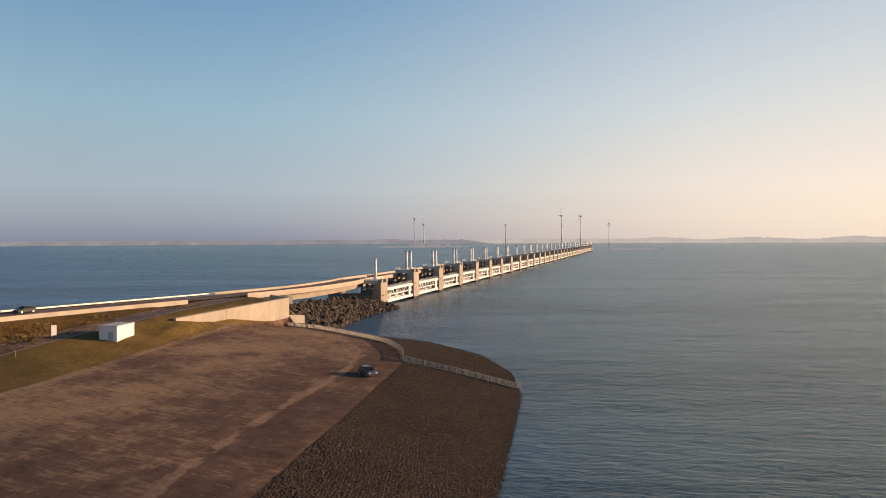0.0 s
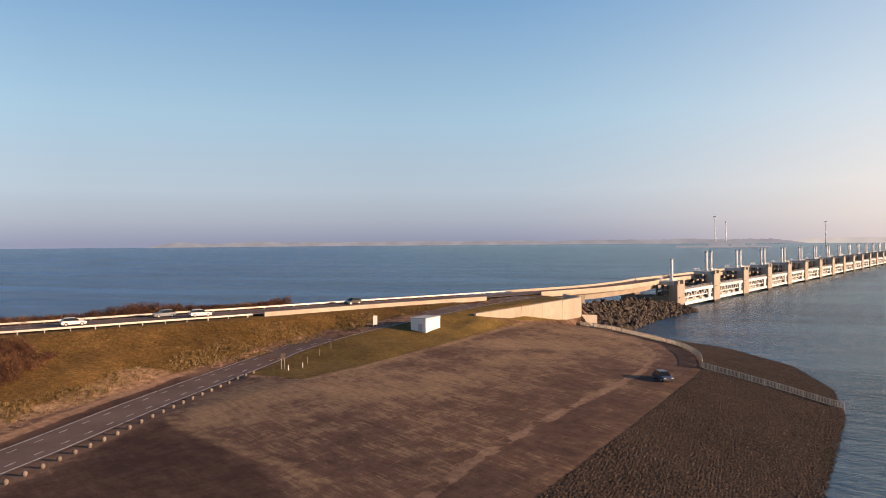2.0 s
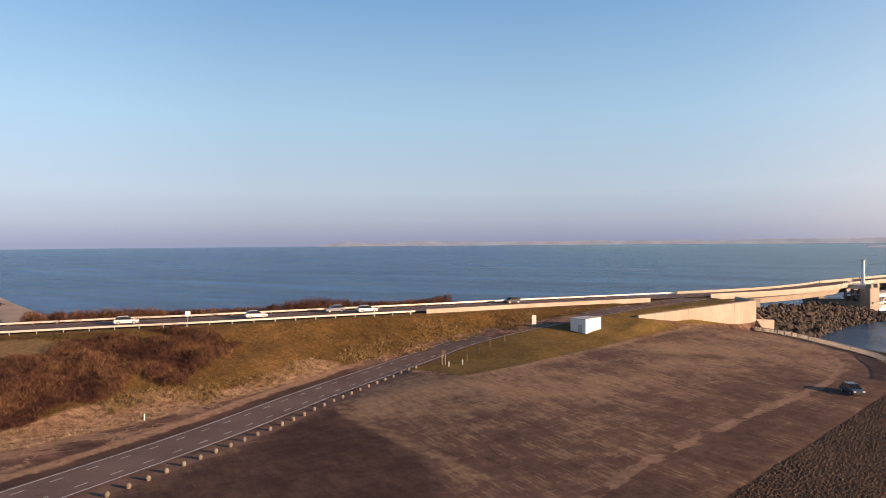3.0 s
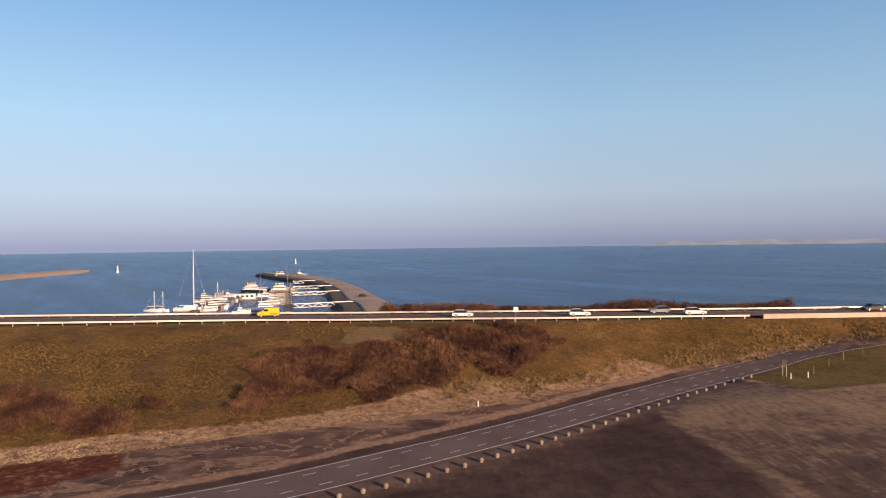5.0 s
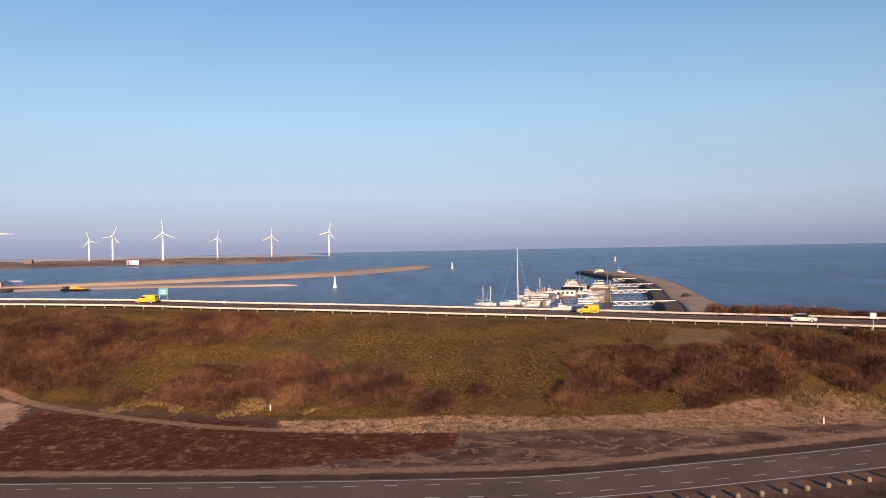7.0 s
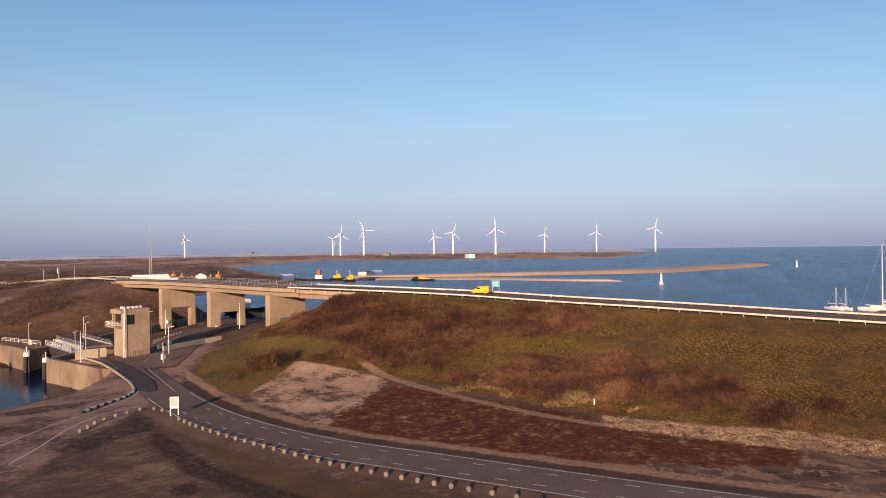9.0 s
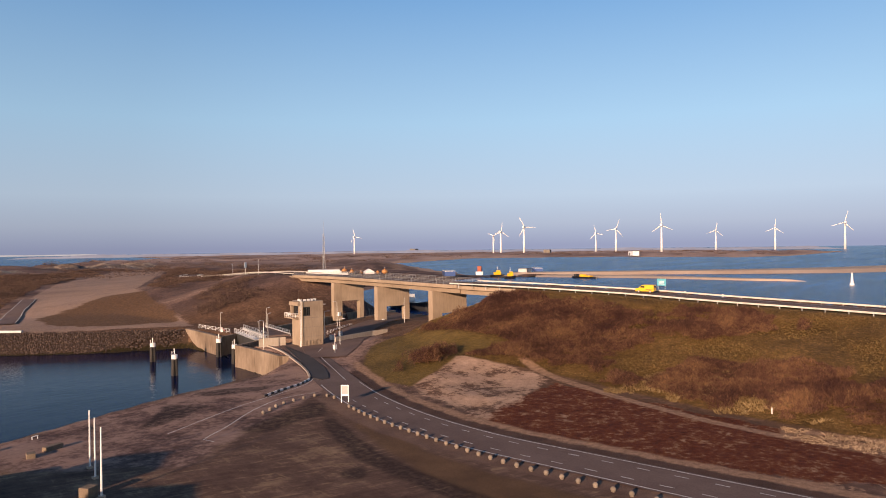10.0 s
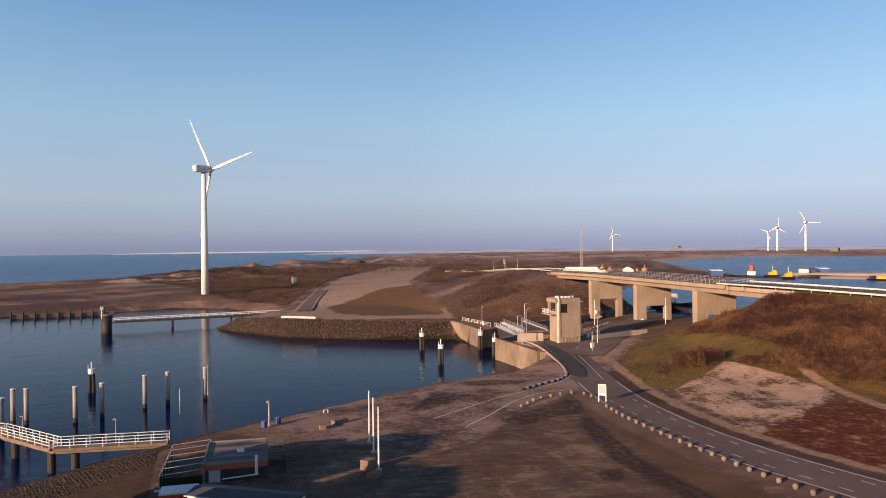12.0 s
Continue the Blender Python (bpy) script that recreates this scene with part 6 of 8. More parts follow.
for y, sd in ((-42, 9.5), (78, 12), (-52, 9.5)):
    p, h, nr = on_main(y)
    q = p + nr * sd
    mk = thing("marker_post", "white kilometre marker on the verge", "marker post", pose(q.x, q.y, p.z - 0.5), group="marker posts")
    part("post", Mesh().box((0, 0, 0.5), (0.6, 0.25, 1.2)), WHITE, mk)

# ---- lock ----
PATCH = surface("fresh_asphalt", (0.024, 0.020, 0.020), (0.044, 0.036, 0.034), 0.5, 0.8)
solo("road_junction", Mesh().prism([(-97.6, -96.8), (-105.0, -106.8), (-109.8, -112.4), (-114.4, -116.2), (-120.7, -117.0), (-127.1, -116.0), (-137, -117.7), (-143, -127), (-130, -128.5), (-118, -126), (-108, -114)], 4.8, 5.16), ASPHALT,
     "grey asphalt mouth of the side road at the lock", "road", kind="structure")
mouth = spline([(-89.8, -84.9, 5.1), (-98.1, -96.3, 5.1), (-105.5, -106.5, 5.1), (-110.2, -112.1, 5.1), (-114.6, -115.8, 5.1), (-117.8, -116.8, 5.1), (-120.7, -116.6, 5.1), (-127.1, -115.6, 5.1)], 1.0)
solo("edge_line", ribbon(mouth, -0.07, 0.07, 0.085), LINE, "white edge line curving into the side road", "road marking", kind="structure")
solo("road_patch", Mesh().prism([(-114.1, -127.4), (-111.6, -122.2), (-106.1, -110.3), (-98.7, -99.4), (-93.1, -92.3), (-89.6, -88.8), (-88.0, -89.0), (-88.4, -91.4), (-92.7, -97.1), (-101.0, -108.1), (-106.5, -116.5)], 4.9, 5.175), PATCH,
     "dark strip of fresh asphalt beside the kerb", "road surface", kind="structure")
kerb_ln = spline([(-113.2, -133.8, 5), (-107.8, -121.3, 5), (-100.5, -109.2, 5), (-93.7, -98.9, 5), (-89.6, -93.6, 5), (-87.4, -91.4, 5)], 1.5)
kerb = thing("kerb", "pale concrete kerb curving down to the quay", "kerb", kind="structure")
part("stone_edge", Mesh().loft([[p + Vector((0, 0, dz)) + Vector((dx, 0, 0)) for dx, dz in ((-0.25, -0.1), (0.25, -0.1), (0.22, 0.28), (-0.22, 0.28))] for p in kerb_ln]), CONCRETE, kerb)
tail = spline([(-87.2, -91.2, 5), (-83.0, -89.3, 5), (-78.6, -88.4, 5), (-73.3, -86.8, 5)], 0.5)
tls = lengths(tail)
for k in range(int(tls[-1] / 0.9)):
    p, h = along(tail, k * 0.9 + 0.4, tls)
    part("kerb_block", Mesh().box((p.x, p.y, 5.12), (0.86, 0.3, 0.3), h), DARK if k % 2 else WHITE, kerb, "black block" if k % 2 else "white block")

STAINED = surface("stained_concrete", (0.12, 0.085, 0.058), (0.30, 0.235, 0.175), 0.5, 0.9, streak=True)
lw = thing("lock_wall", "stained concrete quay walls at the lock entrance", "quay wall", kind="structure")


def wall_line(pts, top, bottom, thick, parent, name="wall", mat=CONCRETE):
    for a, b in zip(pts, pts[1:]):
        a, b = Vector((*a, 0)), Vector((*b, 0))
        d = (b - a).normalized()
        nr = Vector((d.y, -d.x, 0)) * thick
        part(name, Mesh().prism([a, b, b + nr, a + nr], bottom, top), mat, parent)


wall_line([(-106.0, -112.5), (-103.4, -115.8), (-106.4, -126), (-109, -135.5), (-109.4, -138)], 5.15, -3, -1.0, lw, mat=STAINED)
wall_line([(-109.4, -138), (-150, -149.5), (-200, -164)], 5.05, -3, -1.0, lw, mat=STAINED)
wall_line([(-124.5, -181), (-120.5, -166), (-117.5, -156.5)], 5.05, -3, -1.2, lw, mat=STAINED)
wall_line([(-117.5, -156.5), (-150, -164.5), (-200, -177.5)], 5.05, -3, 1.0, lw, mat=STAINED)
lg = thing("lock_gate", "dark steel lock gate with white railed walkway", "lock gate", pose(-121, -149, 0, 0, 0, 66))
part("gate_leaf", Mesh().box((0, 0, 1.2), (19, 1.2, 8.0)), DARK, lg)
part("walkway", Mesh().box((0, 0, 5.35), (20, 1.8, 0.2)), STEEL, lg)
part("railing", rails(rails(Mesh(), (-10, -0.85, 5.4), (10, -0.85, 5.4)), (-10, 0.85, 5.4), (10, 0.85, 5.4)), WHITE, lg, "white tubular railing")
lb2 = thing("lock_bascule_bridge", "low steel lifting bridge with railings over the lock", "bridge", pose(-130, -152.5, 5.1, 0, 0, 66))
part("deck", Mesh().box((0, 0, 0.15), (22, 6.5, 0.5)), ASPHALT, lb2)
part("railing", rails(rails(Mesh(), (-11, -3.1, 0.4), (11, -3.1, 0.4), 1.0, 0.045), (-11, 3.1, 0.4), (11, 3.1, 0.4), 1.0, 0.045), STEEL, lb2)
part("girder", Mesh().box((0, -3.2, -0.1), (22, 0.4, 1.4)).box((0, 3.2, -0.1), (22, 0.4, 1.4)), GREY_PAINT, lb2)
for x, y, hd in ((-113.5, -131.2, 200), (-125, -165, 60)):
    bar = thing("road_barrier", "red and white striped road barrier at the lock", "barrier", pose(x, y, 5.0, 0, 0, hd), group="road barriers")
    part("cabinet", Mesh().box((0, 0, 0.6), (0.6, 0.5, 1.3)), WHITE, bar)
    for k in range(10):
        part("arm_section", Mesh().box((0.7 + k * 0.6, 0, 1.1), (0.59, 0.1, 0.16)), RED if k % 2 else WHITE, bar)
low = thing("low_wall", "long low concrete wall beside the control tower", "wall", kind="structure")
wall_line([(-124.5, -121.2), (-131, -121.6), (-138.9, -122), (-144, -121.2)], 6.4, 4.5, 0.35, low)
wall_line([(-110, -131.5), (-115.5, -128.6)], 7.0, 4.5, 0.4, low)
rd = thing("lock_side_road", "grey lane under the bridge beside the lock", "road", kind="structure")
lane2 = spline([(-106, -106, 5.0), (-118, -113, 5.0), (-132, -123, 5.0), (-152, -135, 5.0), (-195, -150, 5.0)], 3)
part("carriageway", Mesh().quadstrip([Vector((p.x, p.y, ground_z(p.x, p.y) + 0.12)) for p in offset(lane2, -4.5)], [Vector((p.x, p.y, ground_z(p.x, p.y) + 0.12)) for p in offset(lane2, 4.5)]), ASPHALT, rd)
for x, y, c in ((-129.5, -126.2, RED), (-127.6, -125.2, WHITE), (-135, -129.3, WHITE)):
    bx = thing("control_cabinet", "small steel control cabinet by the low wall", "cabinet", pose(x, y, 5.0, 0, 0, 10), group="control cabinets")
    part("body", Mesh().box((0, 0, 0.6), (1.0, 0.6, 1.3)), c, bx)
    part("lid", Mesh().box((0, 0, 1.28), (1.1, 0.7, 0.08)), GREY_PAINT, bx)
for (x0, y0), (x1, y1) in (((-124, -160), (-127, -178)), ((-133, -133), (-152, -141))):
    gr = thing("railing", "white tubular railing along the lock side", "railing", group="lock railings")
    part("rails", rails(Mesh(), (x0, y0, 5.05), (x1, y1, 5.05)), WHITE, gr)


# ---- mooring piles in the harbour ----
def pile(x, y, top, r=0.37, dark=False):
    if dark:
        t = thing("mooring_dolphin", "dark timber mooring dolphin with a white lit cap", "mooring dolphin", pose(x, y, 0), group="mooring dolphins")
        for i in range(4):
            a = i * math.pi / 2 + 0.5
            part("timber", Mesh().cyl((0.62 * math.cos(a), 0.62 * math.sin(a), -4), (0.42 * math.cos(a), 0.42 * math.sin(a), top - 1.2), 0.30, n=8), PILE_DARK, t)
        part("cap", Mesh().cyl((0, 0, top - 1.3), (0, 0, top - 0.3), 0.66, n=12), WHITE, t, "white painted cap")
        part("beacon", Mesh().cyl((0, 0, top - 0.2), (0, 0, top + 1.0), 0.12, n=6).cyl((0.6, 0, top - 0.2), (0.6, 0, top + 0.5), 0.05, n=5), WHITE, t)
    else:
        t = thing("mooring_pile", "pale steel mooring pile with dark waterline standing in the harbour", "mooring pile", pose(x, y, 0), group="mooring piles")
        part("tube", Mesh().cyl((0, 0, 0.7), (0, 0, top), r, n=14), PILE, t, "", True)
        part("foot", Mesh().cyl((0, 0, -4), (0, 0, 0.7), r * 1.02, n=14), PILE_DARK, t, "dark weed-covered foot", True)
        part("cap", Mesh().cyl((0, 0, top), (0, 0, top + 0.12), r * 1.08, n=14), WHITE, t)
    return t


for x, y in ((-14.9, -129.9), (-19.0, -130.7), (-26.4, -134.0), (-30.5, -135.0), (-37.4, -135.8), (-6.4, -134.0), (-8.2, -133.0)):
    pile(x, y, 5.7)
pile(-4.4, -126, 5.8, 0.5)
for x, y in ((-20.7, -154.8), (-102.7, -162.9), (-93.9, -140.6), (-116.4, -154.8), (-111.6, -142.4)):
    pile(x, y, 5.0, dark=True)

# ---- jetty at the near shore ----
jt = thing("jetty", "timber jetty with white railings on dark piles", "jetty")
JA, JB, JC = Vector((-21.6, -95.6, 3.4)), Vector((-9.3, -101.0, 3.4)), Vector((-4.0, -113.5, 3.4))
JD = Vector((6.0, -122.0, 3.0))
for a, b in ((JA, JB), (JB, JC), (JC, JD)):
    d = (b - a).normalized()
    sd = Vector((d.y, -d.x, 0)) * 0.75
    part("deck", Mesh().prism([a - sd, b - sd, b + sd, a + sd], 3.0, 3.35), WOOD, jt)
    part("beam", Mesh().beam(a + Vector((0, 0, -0.6)), b + Vector((0, 0, -0.6)), 0.5, 0.4), WOOD, jt)
    for s_ in (-1, 1):
        part("railing", rails(Mesh(), a + sd * s_ + Vector((0, 0, -0.05)), b + sd * s_ + Vector((0, 0, -0.05)), 1.15, 0.045, 1.8, 3), WHITE, jt, "white tubular railing")
for x, y in ((-9.0, -102.2), (-11.6, -101.6), (-5.6, -112.5), (-2.6, -112.8)):
    part("pile", Mesh().cyl((x, y, -4), (x, y, 3.1), 0.5, n=12), PILE_DARK, jt)
for x, y, hg in ((-15.8, -98.0, 3.2), (-6.2, -108, 3.0)):
    lp = thing("lamp_post", "small lamp post on the jetty", "lamp post", pose(x, y, 3.35), group="lamp posts")
    part("pole", Mesh().cyl((0, 0, 0), (0, 0, hg), 0.05, n=6), STEEL, lp)
    part("lantern", Mesh().box((0.15, 0, hg), (0.4, 0.2, 0.12)), WHITE, lp)

# ---- long low jetty beyond the harbour ----
fj = thing("long_jetty", "long low steel jetty with pale railing across the harbour mouth", "jetty")
FA, FB = Vector((-42.5, -273, 2.6)), Vector((-104, -262, 2.8))
part("deck", Mesh().beam(FA, FB, 1.8, 0.7), DARK, fj)
d_ = (FB - FA).normalized()
sd = Vector((d_.y, -d_.x, 0)) * 0.8
for s_ in (-1, 1):
    part("railing", rails(Mesh(), FA + sd * s_ + Vector((0, 0, 0.35)), FB + sd * s_ + Vector((0, 0, 0.35)), 1.0, 0.07, 3.0, 2), WHITE, fj)
for f in (0.33, 0.66, 0.9):
    q = FA.lerp(FB, f)
    part("pile", Mesh().cyl((q.x, q.y, -4), (q.x, q.y, 2.4), 0.45, n=10), PILE_DARK, fj)
hd = thing("round_dolphin", "dark round steel dolphin at the jetty's end with ladder", "mooring dolphin", pose(-39.8, -262, 0))
part("drum", Mesh().cyl((0, 0, -4), (0, 0, 6.2), 1.7, n=18), PILE_DARK, hd, "", True)
part("rim", Mesh().cyl((0, 0, 5.9), (0, 0, 6.4), 1.85, n=18), CONCRETE_DARK, hd)
part("platform", rails(Mesh().box((-1.2, -2.6, 3.6), (3.2, 3.0, 0.3)), (-2.6, -1.2, 3.7), (0.2, -1.2, 3.7)), WHITE, hd)
part("light", Mesh().cyl((1.6, 1.0, 5), (1.6, 1.0, 8.2), 0.12, n=6).box((1.6, 1.0, 8.6), (0.9, 0.9, 1.0)), WHITE, hd)
old = thing("timber_quay", "old low timber quay on the far shore", "quay", kind="structure")
for k in range(9):
    x = -18 - k * 4.2
    part("crib", Mesh().box((x, -342 + k * 1.0, 0.9), (3.6, 2.0, 1.6)), WOOD, old)
    part("post", Mesh().cyl((x + 2, -341 + k, -3), (x + 2, -341 + k, 3.0), 0.35, n=8), PILE_DARK, old)

# ---- far apron details ----
solo("concrete_kerb", Mesh().beam((-87.2, -225, 5.35), (-94.5, -214, 5.4), 0.8, 0.6), LIGHT_ROOF, "long white concrete block on the far apron's rim", "concrete block")
box = thing("white_sign_board", "pale board standing on the far apron", "sign", pose(-165, -405, 5.5, 0, 0, 30))
part("board", Mesh().box((0, 0, 3.4), (4.2, 0.3, 3.2)), WHITE, box)
part("legs", Mesh().box((-1.6, 0, 1), (0.25, 0.25, 2.4)).box((1.6, 0, 1), (0.25, 0.25, 2.4)), STEEL, box)
sline = spline([(-101, -240, 0), (-128, -292, 0), (-156, -346, 0)], 4)
far_road = thing("road_far_apron", "dark asphalt lane with white edge lines on the far apron", "road", kind="structure")
drape = lambda ln, off: [Vector((p.x, p.y, ground_z(p.x, p.y) + 0.30)) for p in offset(ln, off)]
part("carriageway", Mesh().quadstrip(drape(sline, -3), drape(sline, 3)), ASPHALT, far_road)
for off in (-2.7, 2.7):
    part("edge_line", Mesh().quadstrip([p + Vector((0, 0, 0.05)) for p in drape(sline, off - 0.11)], [p + Vector((0, 0, 0.05)) for p in drape(sline, off + 0.11)]), LINE, far_road)
hs = thing("road_sign", "large white sign back on a post by the embankment road", "sign", pose(-195, -241, ground_z(-195, -241), 0, 0, 30))
part("post", Mesh().cyl((0, 0, -0.5), (0, 0, 4.6), 0.15, n=8), STEEL, hs)
part("plate", Mesh().box((0, 0, 4.0), (2.4, 0.15, 2.2)), WHITE, hs)
lamp_post(-186, -222, ground_z(-186, -222), 6, 20)
lamp_post(-205, -262, ground_z(-205, -262), 5, 20)

# ---- service buildings behind the bridge ----
wb = thing("low_white_building", "long low white flat-roofed building behind the bridge", "building", pose(-236, -236, 8, 0, 0, 135))
part("wall", Mesh().box((0, 0, 4.5), (16, 9, 9)), WHITE, wb)
part("roof", Mesh().box((0, 0, 9.4), (14.5, 8, 1.0)), WHITE, wb)
part("window_band", Mesh().box((0, -4.55, 7.4), (14, 0.1, 0.9)), GLASS, wb)
part("window_band", Mesh().box((0, 4.55, 7.4), (14, 0.1, 0.9)), GLASS, wb)
mast = thing("lattice_mast", "thin grey lattice radio mast behind the bridge", "radio mast", pose(-262, -262, 8))
m = Mesh()
for k in range(3):
    a = k * 2.094
    m.cyl((0.9 * math.cos(a), 0.9 * math.sin(a), 0), (0.35 * math.cos(a), 0.35 * math.sin(a), 27), 0.10, n=5)
for i in range(14):
    f0, f1 = 1 - i * 0.045, 1 - (i + 1) * 0.045
    for k in range(3):
        a, b = k * 2.094, (k + 1) * 2.094
        m.cyl((0.9 * f0 * math.cos(a), 0.9 * f0 * math.sin(a), i * 1.9), (0.9 * f1 * math.cos(b), 0.9 * f1 * math.sin(b), (i + 1) * 1.9), 0.05, n=4)
part("lattice", m, STEEL, mast)
part("tip", Mesh().cyl((0, 0, 27), (0, 0, 34), 0.06, n=5), STEEL, mast)

rng = random.Random(9)


def shed(x, y, w, d, h, rot, wall, roof, label, cat="shed", z=2.6, gable=0.0):
    t = thing("shed" if cat == "shed" else "building", label, cat, pose(x, y, z, 0, 0, rot), group="harbour sheds")
    part("wall", Mesh().box((0, 0, h / 2), (w, d, h)), wall, t)
    if gable:
        part("roof", Mesh().loft([[(sx * w * 0.52, -d * 0.53, h), (sx * w * 0.52, 0, h + gable), (sx * w * 0.52, d * 0.53, h)] for sx in (-1, 1)]), roof, t)
    else:
        part("roof", Mesh().box((0, 0, h + 0.15), (w * 1.02, d * 1.02, 0.3)), roof, t)
    part("door", Mesh().box((-w * 0.2, -d / 2 - 0.05, h * 0.35), (w * 0.15, 0.1, h * 0.7)), DARK, t)
    part("door", Mesh().box((w * 0.25, d / 2 + 0.05, h * 0.35), (w * 0.15, 0.1, h * 0.7)), DARK, t)
    return t


shed(-505, -354, 26, 9, 4, 40, BLUE, WHITE, "long blue harbour shed with a pale roof")
shed(-523, -334, 9, 6, 2.6, 30, WHITE, WHITE, "small white harbour shed")
shed(-564, -360, 3.4, 3.4, 6.0, 20, BRICKRED, BRICKRED, "tall red brick store above the harbour", "store")
shed(-622, -330, 24, 8, 3, 35, BLUE, WHITE, "low blue shed near the estuary")
shed(-590, -326, 14, 8, 3.5, 10, GREY_PAINT, ROOF, "grey harbour shed with a dark roof")
shed(-479, -423, 12, 8, 3.5, 50, WHITE, WHITE, "white harbour hall with a rounded roof", "hall", gable=2.5)
shed(-405, -385, 10, 8, 6, 50, WHITE, ROOF, "white cabin on the harbour yard")
ORANGE = surface("orange_paint", (0.30, 0.14, 0.045), (0.46, 0.23, 0.08), 1.0, 0.6)
for x, y, k in ((-456, -431, 1.0), (-460, -426, 0.8), (-452, -436, 0.7), (-484, -417, 0.7), (-488, -412, 1.1), (-474, -428, 0.6)):
    by = thing("stored_buoy", "orange navigation buoy stored on the harbour yard", "buoy", pose(x, y, ground_z(x, y), 0, 0, 30) @ Matrix.Scale(k, 4), group="stored buoys")
    part("float", Mesh().loft([[(r * math.cos(i * math.pi / 6), r * math.sin(i * math.pi / 6), z) for i in range(12)] for r, z in ((1.2, -0.2), (2.4, 0.9), (2.6, 2.0), (2.0, 3.0), (0.9, 3.5))]), ORANGE, by, "", True)
    part("tower", Mesh().cyl((0, 0, 3.4), (0, 0, 4.6), 0.5, 0.3, n=8), ORANGE, by)
    part("lantern", Mesh().cyl((0, 0, 4.6), (0, 0, 5.1), 0.3, n=8), WHITE, by)
shed(-1500, -560, 30, 14, 9, 40, WHITE, WHITE, "white shed on the far shore")
shed(-2050, -1050, 40, 20, 10, 20, CONCRETE_DARK, CONCRETE_DARK, "far dull block on the horizon", "block")
shed(-2900, -2250, 50, 30, 14, 20, CONCRETE_DARK, CONCRETE_DARK, "far dull block on the horizon", "block")


# ---- boats ----
def hull(L, W, H, mat, parent, z=0.0, name="hull"):
    rs_ = []
    for f, w, sh in ((-0.5, 0.75, 0.0), (-0.4, 0.95, 0.0), (0.0, 1.0, 0.0), (0.3, 0.8, 0.12), (0.45, 0.35, 0.3), (0.5, 0.04, 0.4)):
        x, hw, top = f * L, w * W / 2, H * (1 + sh)
        rs_.append([(x, -hw, z + top), (x, -hw * 0.85, z + H * 0.3), (x, -hw * 0.3, z - H * 0.4), (x, hw * 0.3, z - H * 0.4), (x, hw * 0.85, z + H * 0.3), (x, hw, z + top)])
    return part(name, Mesh().loft(rs_), mat, parent)


def motorboat(x, y, L, rot, hmat, label):
    t = thing("motor_boat", label, "boat", pose(x, y, 0, 0, 0, rot), group="boats in the marina")
    hl = hull(L, L * 0.30, L * 0.11, hmat, t)
    part("rubbing_strake", Mesh().box((-0.08 * L, 0, L * 0.085), (L * 0.82, L * 0.303, L * 0.018)), BLUE, hl)
    part("deck", Mesh().box((0.02 * L, 0, L * 0.112), (L * 0.80, L * 0.24, L * 0.012)), WOOD, t)
    cb = part("cabin", Mesh().box((0.02 * L, 0, L * 0.155), (L * 0.48, L * 0.22, L * 0.085), taper=0.86), WHITE, t)
    part("window_band", Mesh().box((0.02 * L, 0, L * 0.165), (L * 0.455, L * 0.214, L * 0.034)), GLASS, cb)
    wh = part("wheelhouse", Mesh().box((-0.08 * L, 0, L * 0.235), (L * 0.22, L * 0.18, L * 0.085), taper=0.85), WHITE, t)
    part("windscreen", Mesh().box((-0.08 * L, 0, L * 0.245), (L * 0.212, L * 0.174, L * 0.036)), GLASS, wh)
    part("roof", Mesh().box((-0.09 * L, 0, L * 0.284), (L * 0.24, L * 0.19, L * 0.012)), WHITE, wh)
    m_ = Mesh()
    for sy in (-1, 1):
        m_.cyl((0.12 * L, sy * L * 0.135, L * 0.19), (0.47 * L, sy * L * 0.03, L * 0.21), 0.05, n=5)
        for f in (0.14, 0.26, 0.38):
            m_.cyl((f * L, sy * L * (0.135 - (f - 0.12) * 0.3), L * 0.11), (f * L, sy * L * (0.135 - (f - 0.12) * 0.3), L * 0.195), 0.035, n=4)
    part("bow_rail", m_, STEEL, t)
    part("mast", Mesh().cyl((-0.08 * L, 0, L * 0.29), (-0.08 * L, 0, L * 0.5), 0.06, n=5).box((-0.08 * L, 0, L * 0.38), (0.1, L * 0.10, 0.1)), WHITE, t)
    return t


def sailboat(x, y, L, rot, mast_h, label):
    t = thing("sailing_yacht", label, "yacht", pose(x, y, 0, 0, 0, rot), group="boats in the marina")
    hull(L, L * 0.28, L * 0.11, WHITE, t)
    part("cabin", Mesh().box((-0.02 * L, 0, L * 0.13), (L * 0.4, L * 0.16, L * 0.06), taper=0.8), WHITE, t)
    part("mast", Mesh().cyl((0.08 * L, 0, 0.5), (0.08 * L, 0, mast_h), 0.22 if mast_h > 20 else 0.10, 0.10, n=8), WHITE, t)
    part("boom", Mesh().cyl((0.08 * L, 0, 2.4), (-0.35 * L, 0, 2.5), 0.14, n=6), WHITE, t)
    m_ = Mesh()
    for ex, ey in ((0.49 * L, 0), (-0.48 * L, 0), (0.06 * L, 0.13 * L), (0.06 * L, -0.13 * L)):
        m_.cyl((ex, ey, 1.2), (0.08 * L, 0, mast_h * 0.97), 0.02, n=4)
    part("rigging", m_, STEEL, t)
    return t


